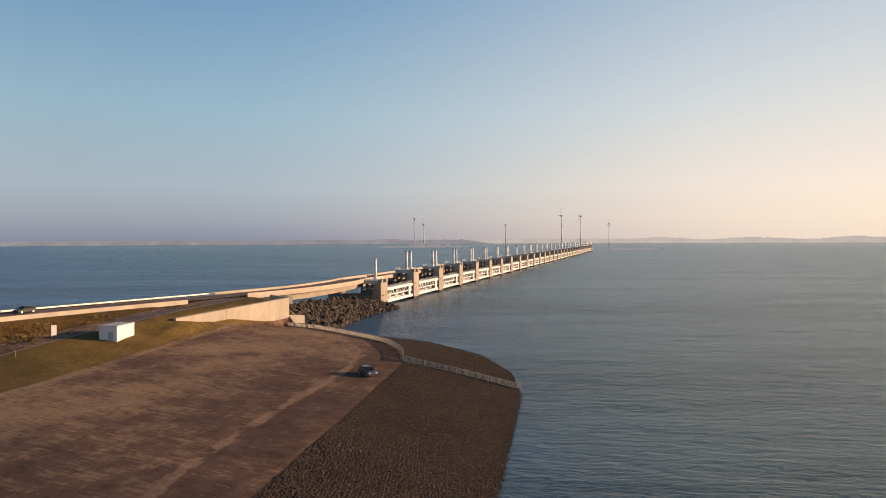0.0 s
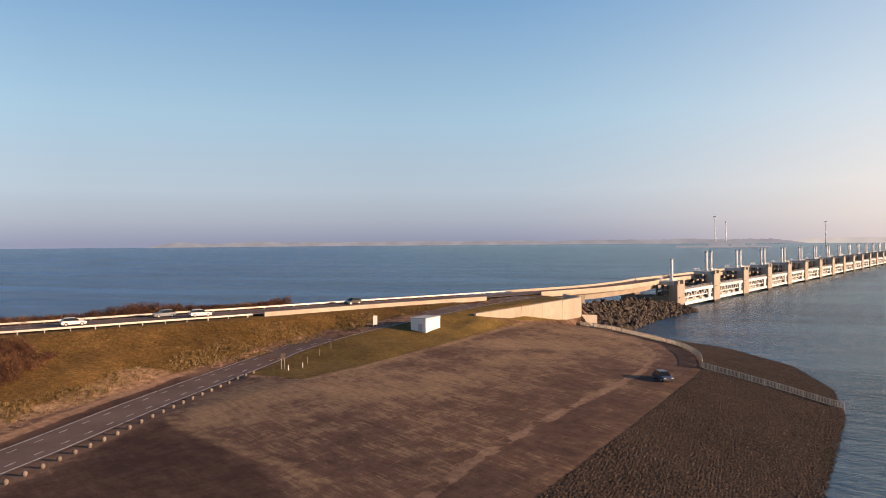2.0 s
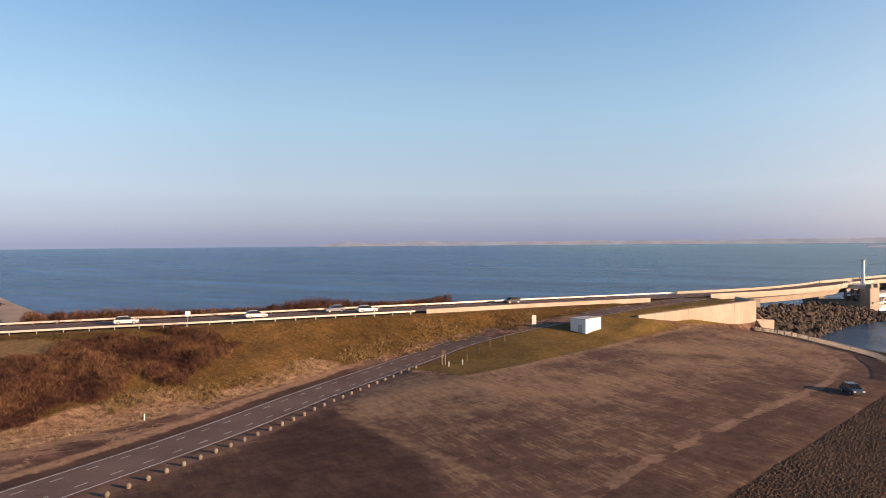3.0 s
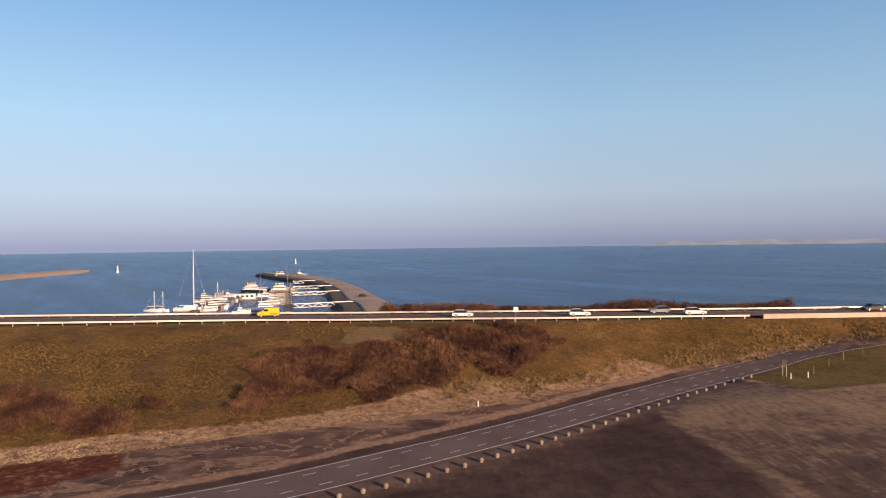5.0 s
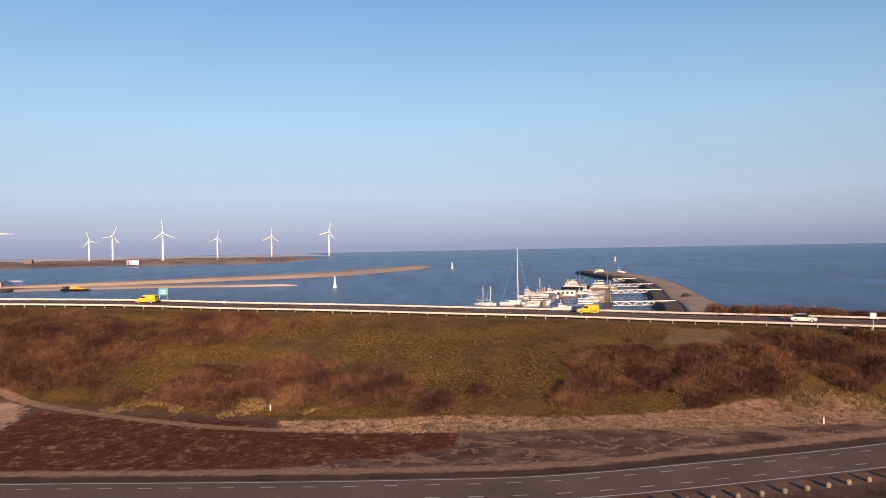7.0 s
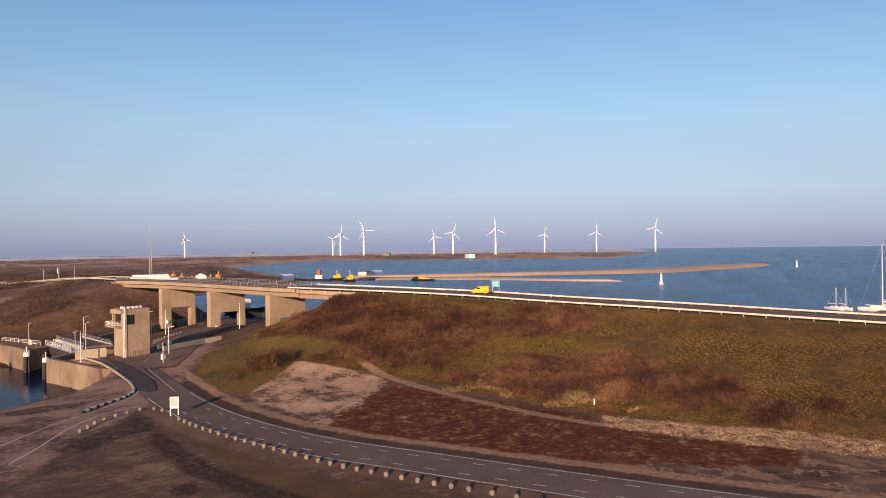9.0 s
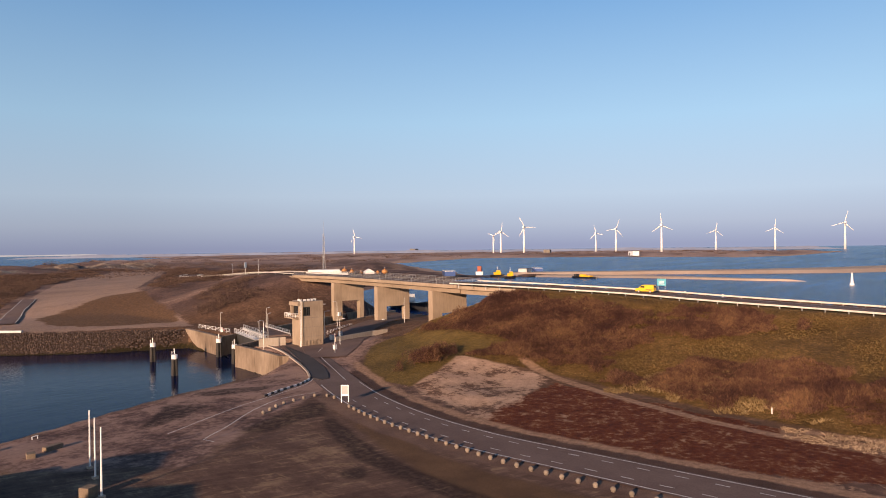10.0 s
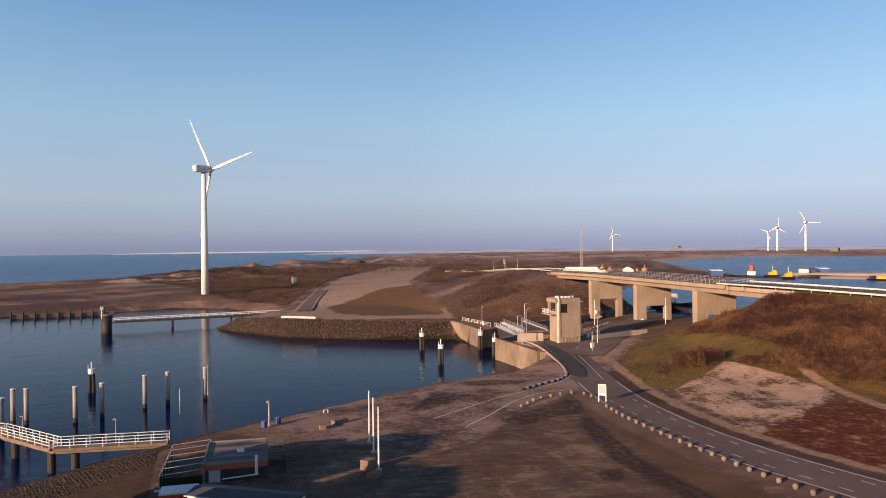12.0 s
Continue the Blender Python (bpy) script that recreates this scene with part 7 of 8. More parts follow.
sailboat(-327, 51, 15, 60, 27, "white sailing yacht with a very tall mast")
FLEET = [(-329, 61, 12, 70), (-341, 65, 13, 66), (-352, 61, 10, 70), (-374, 66, 13, 62), (-395, 69, 11, 70), (-362, 68, 9, 75), (-322, 57, 8, 80), (-311, 79, 14, 86), (-306, 68, 8, 84), (-384, 74, 8, 70), (-368, 98, 11, 75),
         (-352, 94, 9, 78), (-336, 88, 9, 76), (-404, 104, 10, 72), (-393, 98, 8, 72), (-408, 84, 9, 66), (-619, 190, 16, 100), (-500, 168, 8, 60), (-455, 158, 8, 50)]
for k, (x, y, L, r_) in enumerate(FLEET):
    dark = k % 3 == 1
    motorboat(x, y, L, r_, BLUE if dark else WHITE, "blue-hulled motor cruiser moored in the marina" if dark else "white motor cruiser moored in the marina")
fh = thing("harbour_office", "floating white harbour office on the pontoon", "office", pose(-378, 86, 0, 0, 0, 72))
part("raft", Mesh().box((0, 0, 0.2), (13, 6, 0.9)), WOOD, fh)
part("wall", Mesh().box((0, 0, 1.9), (10.5, 4.6, 2.5)), WHITE, fh)
part("roof", Mesh().box((0, 0, 3.25), (11, 5, 0.25)), GREY_PAINT, fh)
for k in range(4):
    part("window", Mesh().box((-3.6 + k * 2.4, -2.33, 2.1), (1.3, 0.06, 1.0)), GLASS, fh)
for x, y in ((-333, 36), (-332, 39.5), (-400, 76)):
    sailboat(x, y, 9, rng.uniform(0, 90), 9, "small white sailing boat with bare mast")
for x, y, L, nm in ((-437, 106, 18, "black-hulled work ship with white deckhouse at the marina"), (-422, 119, 17, "old sailing ship with a wooden hull and mast"), (-610, 172, 20, "dark work ship with white deckhouse beyond the marina")):
    t = thing("work_ship", nm, "ship", pose(x, y, 0, 0, 0, 58), group="ships")
    hull(L, 4.6, 1.7, WOOD if "wooden" in nm else BLACK_PAINT, t)
    part("gunwale", Mesh().box((0, 0, 1.8), (L * 0.82, 4.4, 0.35)), WHITE, t)
    part("deck", Mesh().box((0, 0, 1.95), (L * 0.80, 4.0, 0.12)), WOOD, t)
    dh = part("deckhouse", Mesh().box((-L * 0.15, 0, 3.0), (L * 0.42, 3.4, 2.2), taper=0.95), WHITE, t)
    part("window_band", Mesh().box((-L * 0.15, 0, 3.3), (L * 0.415, 3.36, 0.5)), GLASS, dh)
    br_ = part("wheelhouse", Mesh().box((-L * 0.10, 0, 4.95), (L * 0.20, 2.8, 1.8), taper=0.9), WHITE, t)
    part("window_band", Mesh().box((-L * 0.10, 0, 5.2), (L * 0.195, 2.72, 0.6)), GLASS, br_)
    part("funnel", Mesh().cyl((-L * 0.28, 0, 4.0), (-L * 0.28, 0, 6.0), 0.5, 0.4, n=10), YELLOW, t)
    part("mast", Mesh().cyl((L * 0.15, 0, 2), (L * 0.15, 0, 11), 0.18, n=6), WOOD, t)
    part("derrick", Mesh().cyl((L * 0.15, 0, 3), (L * 0.40, 0, 8), 0.11, n=5), WOOD, t)
    part("railing", rails(rails(Mesh(), (-L * 0.4, 2.0, 2.0), (L * 0.36, 2.0, 2.0)), (-L * 0.4, -2.0, 2.0), (L * 0.36, -2.0, 2.0)), WHITE, t)
for (x, y), mat, L in (((-548, -331), YELLOW, 13), ((-526, -305), YELLOW, 10)):
    t = thing("work_ship", "yellow-topped tug at the harbour quay", "ship", pose(x, y, 0, 0, 0, 140), group="ships")
    hull(L, 5, 1.9, BLACK_PAINT, t)
    part("deckhouse", Mesh().box((0, 0, 3.0), (L * 0.45, 3.6, 2.4)).box((1, 0, 5.0), (L * 0.22, 2.8, 1.6)), mat, t)
    part("mast", Mesh().cyl((0, 0, 5.5), (0, 0, 9.5), 0.15, n=6), WHITE, t)
bg = thing("barge", "long dark barge with yellow hatches moored by the spit", "ship", pose(-552, -248, 0, 0, 0, 70), group="ships")
hull(27, 6, 1.2, BLACK_PAINT, bg)
part("hatch", Mesh().box((1, 0, 1.7), (12, 3.6, 1.0)).box((-2, 0, 2.5), (4, 3, 1.0)), YELLOW, bg)
part("deckhouse", Mesh().box((-10, 0, 2.2), (3, 3.6, 1.8)), DARK, bg)
tg = thing("lock_vessel", "dark ship waiting behind the bridge", "ship", pose(-250, -196, 0, 0, 0, 70), group="ships")
hull(30, 8, 3.2, BLACK_PAINT, tg)
part("deckhouse", Mesh().box((-6, 0, 5), (9, 6, 3.4)), WHITE, tg)
for x, y, c in ((-516.7, -50.6, WHITE), (-900, 60, WHITE), (-1100, 330, WHITE)):
    by = thing("channel_beacon", "white channel beacon standing in the estuary", "beacon", pose(x, y, 0), group="beacons")
    part("float", Mesh().cyl((0, 0, -1), (0, 0, 1.5), 1.6, 1.2, n=12), c, by)
    part("tower", Mesh().cyl((0, 0, 1.5), (0, 0, 7.4), 0.9, 0.5, n=10), c, by)
    part("topmark", Mesh().cyl((0, 0, 7.4), (0, 0, 8.6), 0.4, 0.05, n=8), c, by)


# ---- marina jetties ----
def footbridge(a, b, label):
    t = thing("marina_jetty", label, "jetty", group="marina jetties")
    a, b = Vector((*a, 1.4)), Vector((*b, 1.4))
    part("deck", Mesh().beam(a, b, 1.6, 0.22), GREY_PAINT, t)
    d = (b - a).normalized()
    sd_ = Vector((d.y, -d.x, 0)) * 0.9
    n = max(2, int((b - a).length / 2.5))
    for s_ in (-1, 1):
        m_ = Mesh().beam(a + sd_ * s_ + Vector((0, 0, 1.6)), b + sd_ * s_ + Vector((0, 0, 1.6)), 0.18, 0.18)
        for i in range(n):
            p_, q_ = a.lerp(b, i / n) + sd_ * s_, a.lerp(b, (i + 1) / n) + sd_ * s_
            m_.beam(p_ + Vector((0, 0, 0 if i % 2 else 1.6)), q_ + Vector((0, 0, 1.6 if i % 2 else 0)), 0.13, 0.13)
        part("truss", m_, WHITE, t)
    for f in (0.3, 0.62):
        q = a.lerp(b, f)
        part("pile", Mesh().cyl((q.x, q.y, -3), (q.x, q.y, 2.2), 0.35, n=8), PILE_DARK, t)
    return t


for a, b in (((-300, 89), (-299, 116)), ((-374, 110), (-374, 138)), ((-430, 127), (-425, 154)), ((-494, 146), (-497, 168))):
    footbridge(a, b, "white truss footbridge between pontoon and breakwater")
pon = thing("marina_pontoon", "long timber pontoon with finger berths", "pontoon", group="marina jetties")
part("spine", Mesh().beam((-291, 84, 0.5), (-470, 136, 0.5), 3.0, 0.6), WOOD, pon)
part("spine", Mesh().beam((-300, 45, 0.5), (-410, 78, 0.5), 3.0, 0.6), WOOD, pon)
for k in range(12):
    p_ = Vector((-291, 84, 0.7)).lerp(Vector((-470, 136, 0.7)), 0.22 + k * 0.04)
    part("finger", Mesh().beam(p_, p_ + Vector((3.2, -10.5, 0)), 1.2, 0.4), PILE, pon, "pale finger berth")
for k in range(16):
    p_ = Vector((-291, 84, 0)).lerp(Vector((-470, 136, 0)), 0.03 + k * 0.062)
    pl = thing("mooring_post", "dark timber post at the marina pontoon", "mooring post", pose(p_.x + 1.9, p_.y + 0.6, 0), group="marina posts")
    part("post", Mesh().cyl((0, 0, -3), (0, 0, 3.6), 0.3, n=8), PILE_DARK, pl)
    part("cap", Mesh().cyl((0, 0, 3.6), (0, 0, 3.75), 0.34, n=8), WHITE, pl)
for k in range(7):
    p_ = Vector((-318, 62, 0)).lerp(Vector((-400, 92, 0)), k / 6)
    pl = thing("pontoon_box", "pale locker on the marina pontoon", "locker", pose(p_.x, p_.y, 0.6, 0, 0, 20), group="pontoon lockers")
    part("body", Mesh().box((0, 0, 0.7), (2.2, 1.6, 1.8)), GREY_PAINT if k % 2 else WOOD, pl)
    part("lid", Mesh().box((0, 0, 1.65), (2.3, 1.7, 0.12)), GREY_PAINT, pl)
car("black car parked on the breakwater", BLACK_PAINT, (-314.5, 126.7, 3.36), 100)
for k in range(9):
    p_ = Vector((-318, 54, 0)).lerp(Vector((-405, 80, 0)), k / 8)
    pl = thing("mooring_post", "tall yellow timber mooring post in the marina", "mooring post", pose(p_.x, p_.y, 0), group="marina posts")
    part("post", Mesh().cyl((0, 0, -3), (0, 0, 3.8), 0.32, n=8), PILE, pl)

# ---- pavilion, terrace and quay furniture ----
pv = thing("pavilion", "low brown pavilion with gravel roof and red fascia by the quay", "pavilion", pose(-23.5, -73.8, 4.75, 0, 0, -19.6))
part("wall", Mesh().box((0, 0, 0.8), (5.6, 7.6, 2.0)), DARK, pv, "dark brown timber walls")
part("fascia", Mesh().box((0, 0, 1.75), (6.3, 8.3, 0.5)), BRICKRED, pv, "red fascia board")
part("roof", Mesh().box((0, 0, 2.03), (6.1, 8.1, 0.12)), GRAVEL_ROOF, pv)
for k in (-1, 0, 1):
    part("roof_puddle", Mesh().prism([(0.1 + 2.5 * math.cos(a_) * (1 + 0.12 * math.sin(3 * a_ + k)), k * 2.6 + 0.75 * math.sin(a_) * (1 + 0.2 * math.cos(2 * a_ + k))) for a_ in [i_ * math.pi / 10 for i_ in range(20)]], 2.085, 2.105), DARK, pv, "dark damp strip of roofing")
for x, y, w, d in ((-3.02, 0, 0.16, 8.2), (3.02, 0, 0.16, 8.2), (0, -4.06, 5.9, 0.16), (0, 4.06, 5.9, 0.16)):
    part("roof_rim", Mesh().box((x, y, 2.16), (w, d, 0.18)), CONCRETE_DARK, pv)
part("roof_vent", Mesh().box((-0.4, 0.4, 2.25), (0.7, 0.5, 0.25)), WHITE, pv)
part("flue", Mesh().cyl((-2.0, 4.25, 0.8), (-2.0, 4.25, 2.7), 0.14, n=8), WHITE, pv)
part("door", Mesh().box((2.0, 3.84, 0.75), (1.1, 0.08, 1.8)), GREY_PAINT, pv, "grey door")
part("awning_bar", Mesh().cyl((-2.2, 4.9, 1.0), (1.2, 4.9, 0.8), 0.06, n=6), WHITE, pv)
ts = thing("glass_terrace_screen", "green-tinted glass wind screens with white frames on the terrace", "wind screen", pose(-18.7, -75.8, 4.75, 0, 0, -19.6))
TINT = surface("green_glass", (0.010, 0.022, 0.018), (0.016, 0.032, 0.026), 1.0, 0.08)
for k in range(6):
    y = -6.0 + k * 2.2
    part("frame", Mesh().beam((-2.2, y, 1.9), (1.8, y, 1.6), 0.05, 0.05).cyl((1.8, y, -0.2), (1.8, y, 1.6), 0.035, n=6).cyl((-2.2, y, -0.2), (-2.2, y, 1.9), 0.035, n=6), STEEL, ts)
    if k < 5:
        part("pane", Mesh().box((1.8, y + 1.1, 0.7), (0.03, 2.1, 1.3)), TINT, ts)
part("pane", Mesh().box((-0.2, 5.05, 0.7), (3.9, 0.03, 1.3)), TINT, ts)
part("rail", Mesh().beam((1.8, -6, 1.6), (1.8, 5, 1.6), 0.05, 0.05), STEEL, ts)
part("decking", Mesh().box((-0.2, -0.5, 0.05), (3.9, 11.0, 0.12)), PILE_DARK, ts, "dark terrace decking")
part("skirt", Mesh().box((0, 5.4, 0.15), (4.4, 0.3, 0.35)), WHITE, ts)
ts2 = thing("glass_terrace_screen", "green-tinted glass wind screen beside the pavilion wall", "wind screen", pose(-27.3, -72.6, 4.75, 0, 0, -19.6))
for k in range(4):
    part("frame", Mesh().beam((-0.9, -4 + k * 2.4, 1.7), (0.9, -4 + k * 2.4, 1.9), 0.08, 0.08).cyl((-0.9, -4 + k * 2.4, -0.2), (-0.9, -4 + k * 2.4, 1.7), 0.05, n=6), WHITE if k == 0 else DARK, ts2)
    if k < 3:
        part("pane", Mesh().box((-0.9, -2.8 + k * 2.4, 0.8), (0.03, 2.3, 1.5)), TINT, ts2)
rb = thing("red_container", "red box store below the terrace", "store", pose(-16.3, -68.2, 4.8, 0, 0, -19.6))
part("body", Mesh().box((0, 0, 0.4), (3.2, 2.2, 1.1)), RED, rb)
part("lid", Mesh().box((0, 0, 1.0), (3.3, 2.3, 0.14)), WHITE, rb)
sh = thing("long_shed", "long cream shed with a shallow dark roof near the pavilion", "shed", pose(-19.3, -59.7, 4.8, 0, 0, -50))
part("wall", Mesh().box((0, -0.85, 0.95), (9.8, 2.7, 2.3)), WHITE, sh, "cream rendered walls")
part("roof", Mesh().loft([[(sx * 5.1, -2.4, 2.1), (sx * 5.1, -0.9, 2.4), (sx * 5.1, 0.65, 2.08)] for sx in (-1, 1)]), ROOF, sh, "dark felt roof")
part("gutter", Mesh().cyl((-5.1, 0.68, 2.02), (5.1, 0.68, 2.02), 0.06, n=6), GREY_PAINT, sh)
# added out of view; its two blocks are sized to throw the lobed shadow
hall = thing("quay_hall", "unseen tall hall added to cast the shadow on the apron", "hall", pose(3.2, -62.0, 2.0, 0, 0, 0))
part("wall", Mesh().box((0, 3.5, 1.4), (5.6, 20, 3.4)), CONCRETE_DARK, hall)
for y0, y1, zt in ((-7.0, 1.6, 11.9), (3.6, 14.5, 10.9)):
    gb = part("gable_wall", Mesh().box((0, (y0 + y1) / 2, zt / 2), (5.8, y1 - y0, zt)), CONCRETE_DARK, hall)
    part("roof", Mesh().loft([[(sx * 3.0, y0 - 0.3, zt), (sx * 3.0, (y0 + y1) / 2, zt + 1.0), (sx * 3.0, y1 + 0.3, zt)] for sx in (-1, 1)]), ROOF, gb)
part("door", Mesh().box((-2.95, -3, 3.4), (0.1, 2.4, 2.6)), WOOD, hall)

for x, y, hh in ((-39.6, -74.7, 6.2), (-38.0, -70.7, 6.2), (-35.2, -64.4, 6.6)):
    fp = thing("flag_pole", "bare white flag pole on the apron", "flag pole", pose(x, y, ground_z(x, y)), group="flag poles")
    part("pole", Mesh().cyl((0, 0, 0), (0, 0, hh), 0.11, 0.07, n=8), WHITE, fp)
    part("foot", Mesh().box((0, 0, 0.1), (0.5, 0.5, 0.3)), CONCRETE, fp)
BLOCK = surface("block_concrete", (0.12, 0.088, 0.060), (0.23, 0.18, 0.13), 1.5, 0.9, bump=0.4)
for x, y, sx, sy, sz, r_ in ((-34.6, -65.6, 1.3, 1.1, 1.1, 20), (-33.9, -62.9, 1.3, 1.0, 0.6, 20), (-38.2, -84.8, 1.2, 0.9, 0.6, 70), (-41.3, -86.2, 2.4, 0.7, 0.6, 15)):
    cb = solo("concrete_block", Mesh().box((0, 0, sz / 2 - 0.05), (sx, sy, sz)), BLOCK, "weathered concrete block on the apron", "concrete block", pose(x, y, ground_z(x, y), 0, 0, r_), group="concrete blocks")
    bevelled(cb, 0.05)
for x, y in ((-32.3, -90.0), (-34.6, -91.0)):
    bn = thing("litter_bin", "blue plastic wheeled bin on the quay", "bin", pose(x, y, ground_z(x, y), 0, 0, 30) @ Matrix.Scale(0.82, 4), group="bins")
    part("body", Mesh().box((0, 0, 0.55), (0.6, 0.55, 0.95), taper=1.12), BLUE, bn)
    part("lid", Mesh().box((0, 0, 1.06), (0.72, 0.68, 0.1)), BLUE, bn)
bk = thing("bollard_hoop", "small pale steel hoop on the quay edge", "mooring hoop", pose(-42.5, -93.2, 4.5) @ Matrix.Scale(0.65, 4))
part("hoop", Mesh().beam((-0.5, 0, 0), (-0.5, 0, 0.7), 0.15, 0.15).beam((0.5, 0, 0), (0.5, 0, 0.7), 0.15, 0.15).beam((-0.55, 0, 0.7), (0.55, 0, 0.7), 0.15, 0.15), WHITE, bk)
for x, y, hh in ((-20.8, -86.2, 7.2), (-24.4, -87.6, 9.6)):
    ap = thing("whip_mast", "thin whip mast behind the pavilion", "mast", pose(x, y, 4.5), group="whip masts")
    part("pole", Mesh().cyl((0, 0, 0), (0, 0, hh * 0.6), 0.035, n=6), DARK, ap)
    part("tip", Mesh().cyl((0, 0, hh * 0.6), (0, 0, hh), 0.022, n=5), WHITE, ap)

# ---- scrub and grass ----
SCRUB_ZONES = [[(-114.7, 25.7), (-121.9, 31.4), (-116, 43), (-118, 60), (-113.5, 75), (-101, 79), (-94, 68), (-99, 57), (-93.3, 45.9), (-94.1, 39.1), (-99, 36.3), (-96, 22.2)],
               [(-147.2, -81.2), (-143, -52.6), (-124.5, -47.3), (-113.8, -50.2), (-114.4, -63.3), (-112, -70), (-115.3, -81.4), (-131, -97), (-141, -91)],
               [(-108.2, -44.5), (-112.3, -38.4), (-119.3, -34.4), (-119.5, -20.6), (-115.3, -10.9), (-105.1, 3.3), (-98.6, 5.4), (-99.5, -6.3), (-103, -21.6)],
               [(-134.5, -47.3), (-145.4, -43.1), (-143.2, -27.2), (-138.2, -21.4), (-130.2, -35)]]
STRAW_ZONES = [[(-96.4, 52), (-93.7, 62), (-90.5, 74), (-89.4, 87), (-89.2, 107), (-81, 133), (-72, 158), (-75.5, 139), (-83.5, 108), (-88, 88.4), (-88.8, 70.5), (-90.5, 48)],
               [(-106.6, -42.9), (-112.3, -38.4), (-119, -22.4), (-108.6, -17.1), (-100.5, -9.6), (-101, -21.2)],
               [(-138, -85), (-145, -72), (-143, -60), (-139, -68)], [(-104, 52), (-112, 56), (-108, 68), (-101, 62)]]


def grass_mat(name, c1, c2, c3):
    n = Nodes(name)
    col = n.ramp(n.math("ADD", n.math("MULTIPLY", n.island(), 0.18), n.math("ADD", n.math("MULTIPLY", n.noise(0.13, 5, 0.6), 0.50), n.math("MULTIPLY", n.noise(0.9, 3, 0.6), 0.32))), (0.36, c1), (0.50, c2), (0.64, c3))
    return n.done(col, 0.9, spec=0.1)


def blades(p, v, f):
    """A clump of pointed stems."""
    x, y, z, h, spread, cnt = p
    for _ in range(cnt):
        a, l = rng.uniform(0, 6.283), rng.uniform(0.1, 1.0)
        bx, by = x + spread * 0.5 * l * math.cos(a), y + spread * 0.5 * l * math.sin(a)
        tx, ty = x + spread * l * math.cos(a) * 1.5, y + spread * l * math.sin(a) * 1.5
        hh, w, b = h * rng.uniform(0.55, 1.1), h * 0.035 + 0.025, rng.uniform(0, 6.283)
        o = len(v)
        v += [(bx + w * math.cos(b), by + w * math.sin(b), z - 0.1), (bx - w * math.cos(b), by - w * math.sin(b), z - 0.1),
              ((bx + tx) / 2 + w * 0.9 * math.cos(b), (by + ty) / 2 + w * 0.9 * math.sin(b), z + hh * 0.6), (tx, ty, z + hh)]
        f += [(o, o + 1, o + 2), (o + 1, o + 3, o + 2)]


def bushy(p, v, f, thick=1.0):
    """A fuzzy low bush: many short twigs in a dome."""
    x, y, z, h, spread, cnt = p
    for _ in range(cnt):
        a, q, e = rng.uniform(0, 6.283), math.sqrt(rng.random()), rng.random()
        r_ = spread * q
        top = h * math.sqrt(max(0.05, 1 - 0.8 * q * q))
        bx, by, bz = x + r_ * math.cos(a), y + r_ * math.sin(a), z + top * (0.15 + 0.75 * e)
        l, w, b = rng.uniform(0.16, 0.36) * (0.6 + 0.4 * min(h, 1.1)), rng.uniform(0.02, 0.05) * thick, rng.uniform(0, 6.283)
        lx, ly = rng.uniform(-0.42, 0.42), rng.uniform(-0.42, 0.42)
        o = len(v)
        v += [(bx + w * math.cos(b), by + w * math.sin(b), bz - l * 0.4), (bx - w * math.cos(b), by - w * math.sin(b), bz - l * 0.4), (bx + lx, by + ly, bz + l)]
        f.append((o, o + 1, o + 2))


def spread_over(x0, x1, y0, y1, step, keep):
    xs, ys = np.meshgrid(np.arange(x0, x1, step), np.arange(y0, y1, step))
    xs = xs.ravel() + np.random.uniform(-step / 2, step / 2, xs.size)
    ys = ys.ravel() + np.random.uniform(-step / 2, step / 2, ys.size)
    k = keep(xs, ys)
    return list(zip(xs[k], ys[k]))


def lumpy(xs, ys, s, seed):
    return np.array([noise.noise(Vector((x * s, y * s, seed))) for x, y in zip(xs, ys)])


def in_zones(zones, grow, seed):
    def keep(xs, ys):
        d = np.maximum.reduce([signed(xs, ys, z) for z in zones])
        ok = np.zeros(len(xs), bool)
        near = np.where(d > -4)[0]
        n_ = lumpy(xs[near], ys[near], 0.14, seed) * 6.5 + lumpy(xs[near], ys[near], 0.5, seed) * 2.5
        ok[near] = d[near] + n_ + grow > 0
        ok &= nearest(xs, ys, MAIN) > 10
        return ok
    return keep


def on_turf(xs, ys):
    d = np.maximum.reduce([signed(xs, ys, p) for p in (DIKE, DIKE_END)])
    ok = (d > 1.0) & (nearest(xs, ys, MAIN) > 8.2) & (xs > -155) & (signed(xs, ys, DIKE_END) < -0.5)
    i = np.where(ok)[0]
    ok[i] = lumpy(xs[i], ys[i], 0.10, 2.0) + lumpy(xs[i], ys[i], 0.5, 4.0) * 0.7 > -0.75
    return ok


np.random.seed(5)
pts = spread_over(-150, -88, -100, 84, 0.80, in_zones(SCRUB_ZONES, 0.2, 1.0)) + [(-102.8 + rng.gauss(0, 0.7), 10.6 + rng.gauss(0, 0.9)) for _ in range(16)]
pts = [p for p in pts if float(signed([p[0]], [p[1]], DIKE_END)[0]) < -1.0]
pts += [(-107 + rng.gauss(0, 2.6), -79.5 + rng.gauss(0, 1.8)) for _ in range(70)]
scatter("scrub", "reddish-brown leafless scrub on the dike slope", "scrub", grass_mat("scrub", (0.036, 0.018, 0.018), (0.082, 0.039, 0.030), (0.24, 0.140, 0.070)),
        [(x, y, z, (2.0 if (x + 107) ** 2 + (y + 79.5) ** 2 < 40 else 0.0) + 0.45 + 2.3 * max(0, noise.noise(Vector((x * 0.19, y * 0.19, 3))) + 0.30), rng.uniform(0.7, 1.1), 125) for x, y, z in on_land(pts)], bushy)
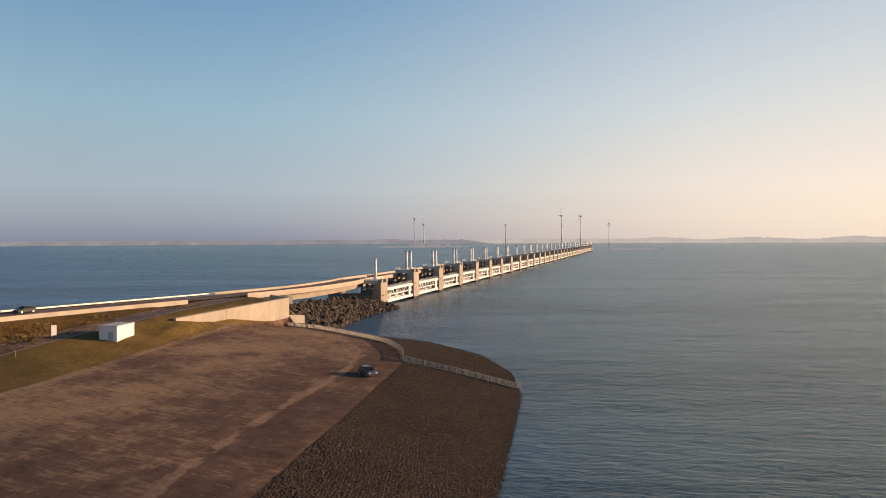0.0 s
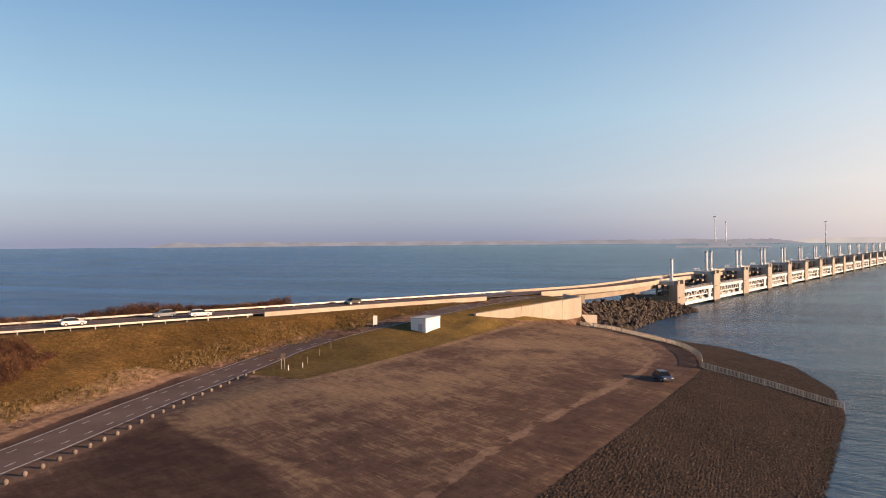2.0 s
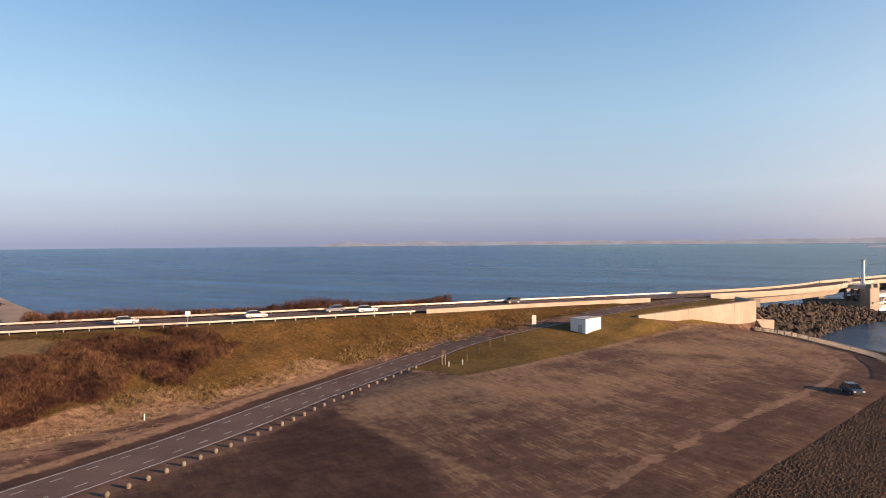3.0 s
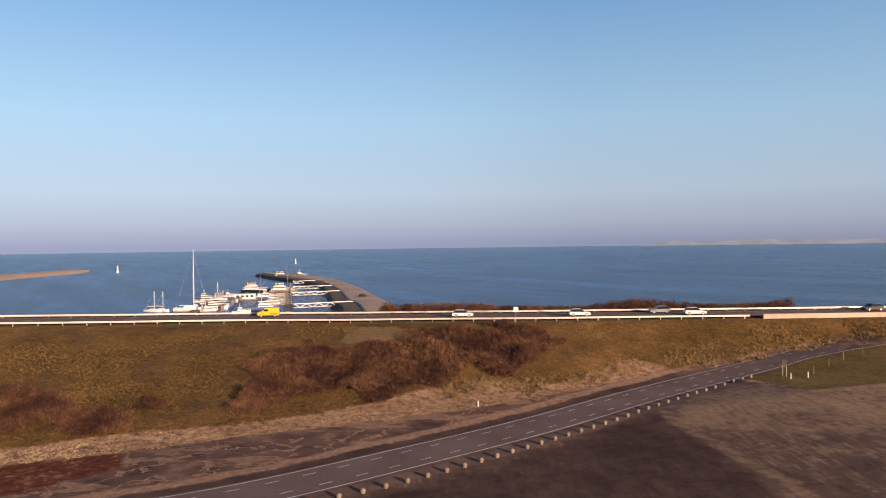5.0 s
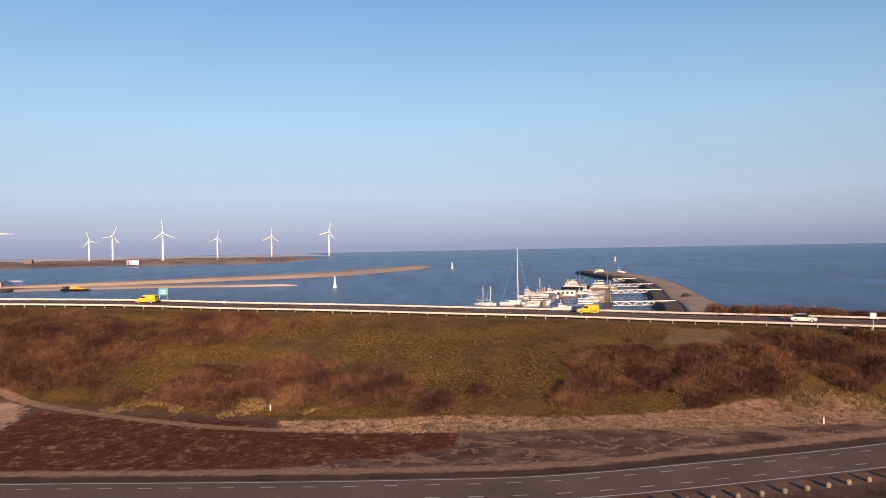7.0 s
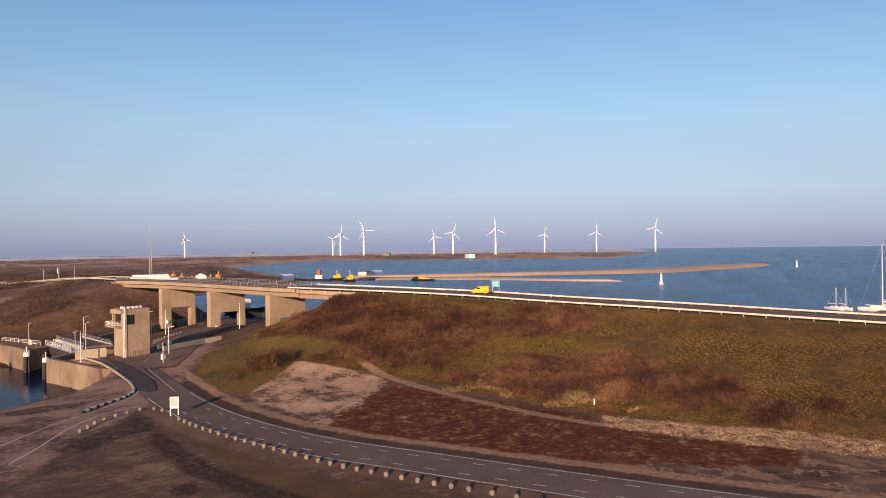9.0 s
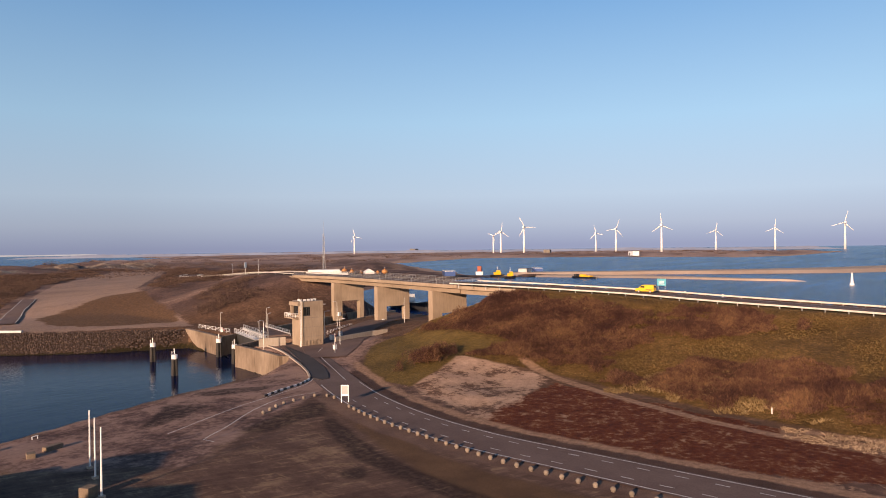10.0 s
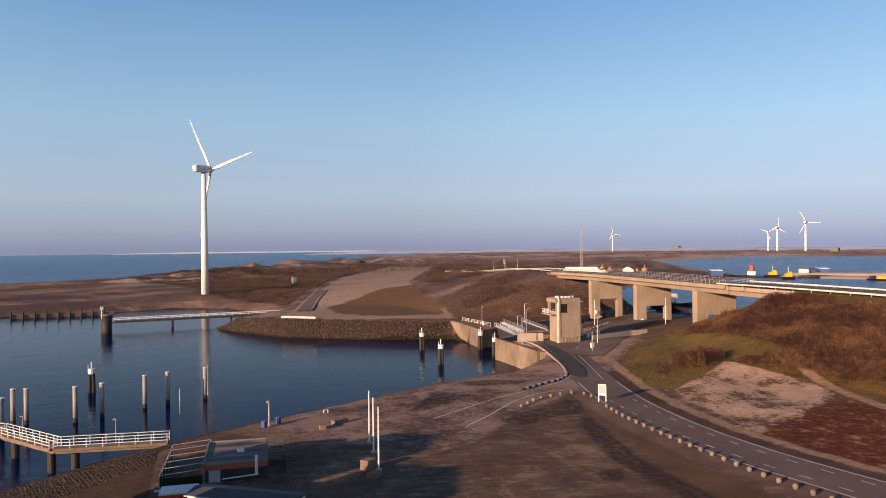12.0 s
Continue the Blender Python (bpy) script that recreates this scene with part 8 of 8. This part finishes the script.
pts = spread_over(-150, -70, -90, 160, 0.6, in_zones(STRAW_ZONES, 0.3, 6.0))
scatter("straw_grass", "tall straw-coloured winter grass on the dike slope", "grass", grass_mat("straw", (0.11, 0.075, 0.036), (0.19, 0.132, 0.062), (0.32, 0.235, 0.125)),
        [(x, y, z, rng.uniform(0.15, 0.60), rng.uniform(0.3, 0.55), 14) for x, y, z in on_land(pts)], blades)
pts = spread_over(-156, -66, -106, 190, 0.66, on_turf)
scatter("turf_tufts", "short tufts of dull winter turf on the dike", "grass", grass_mat("turf", (0.068, 0.043, 0.014), (0.130, 0.086, 0.029), (0.22, 0.152, 0.058)),
        [(x, y, z, rng.uniform(0.08, 0.22), rng.uniform(0.25, 0.5), 6) for x, y, z in on_land(pts)], blades)
# low shrubs behind the far rail
pts = []
for p in offset(MAIN, 9.9):
    if p.y < 190:
        for _ in range(15 if 62 < p.y < 140 else 7):
            x, y = p.x + rng.uniform(-1.8, 1.8), p.y + rng.uniform(-1.8, 1.8)
            hgt = 2.1 + 2.2 * max(0, noise.noise(Vector((x * 0.06, y * 0.06, 9))) + 0.1) if 62 < p.y < 140 else 0.7 + 1.6 * max(0, noise.noise(Vector((x * 0.05, y * 0.05, 9))))
            pts.append((x, y, hgt))
scatter("verge_scrub", "brown scrub along the seaward verge of the road", "scrub", bpy.data.materials["scrub"], [(x, y, z, q[2], 1.2, 135) for q, (x, y, z) in zip(pts, on_land(pts))], lambda p, v, f: bushy(p, v, f, 1.5))
# pale drift litter along the toe of the dike
pts = spread_over(-98, -83, -20, 92, 0.42, lambda xs, ys: (signed(xs, ys, DEBRIS) + lumpy(xs, ys, 0.5, 2) * 1.2 > 0.1) & (lumpy(xs, ys, 0.55, 7) + 0.6 * lumpy(xs, ys, 1.4, 8) > -0.22))
scatter("drift_litter", "pale dead reed litter along the toe of the dike", "litter", grass_mat("litter", (0.13, 0.085, 0.052), (0.30, 0.215, 0.14), (0.44, 0.335, 0.225)), [(x, y, z, rng.uniform(0.06, 0.22), 0.45, 6) for x, y, z in on_land(pts)], blades)
# scrub on the far island
pts = spread_over(-420, -110, -620, -190, 2.6, lambda xs, ys: (signed(xs, ys, WATERLINE) > 10) & (signed(xs, ys, APRON) < -6) & (nearest(xs, ys, SOUTH_ROAD) > 11) & (nearest(xs, ys, DECK) > 22) & (lumpy(xs, ys, 0.02, 3) + 0.5 * lumpy(xs, ys, 0.08, 5) > -0.22))
scatter("island_scrub", "brown dune scrub on the far island", "scrub", grass_mat("dune_scrub", (0.040, 0.027, 0.025), (0.082, 0.054, 0.046), (0.17, 0.115, 0.080)), [(x, y, z, 0.4 + 2.4 * max(0.0, 0.35 + noise.noise(Vector((x * 0.045, y * 0.045, 7)))), rng.uniform(1.4, 2.8), 80) for x, y, z in on_land(pts)], lambda p, v, f: bushy(p, v, f, 2.8))

# dark thickets on the far polder
pts = []
while len(pts) < 420:
    a, r_ = radians(rng.uniform(98, 165)), 560 + 2100 * rng.random() ** 1.3
    x, y = -r_ * math.sin(a), r_ * math.cos(a)
    if noise.noise(Vector((x * 0.004, y * 0.004, 4))) + 0.4 * noise.noise(Vector((x * 0.015, y * 0.015, 6))) > -0.12 and float(signed([x], [y], WATERLINE)[0]) > 45:
        pts.append((x, y))
scatter("far_thicket", "dark leafless thickets on the far polder", "thicket", bpy.data.materials["dune_scrub"], [(x, y, z - 1, rng.uniform(2.5, 6.5), rng.uniform(8, 22), 150) for x, y, z in on_land(pts)], lambda p, v, f: bushy(p, v, f, 22))
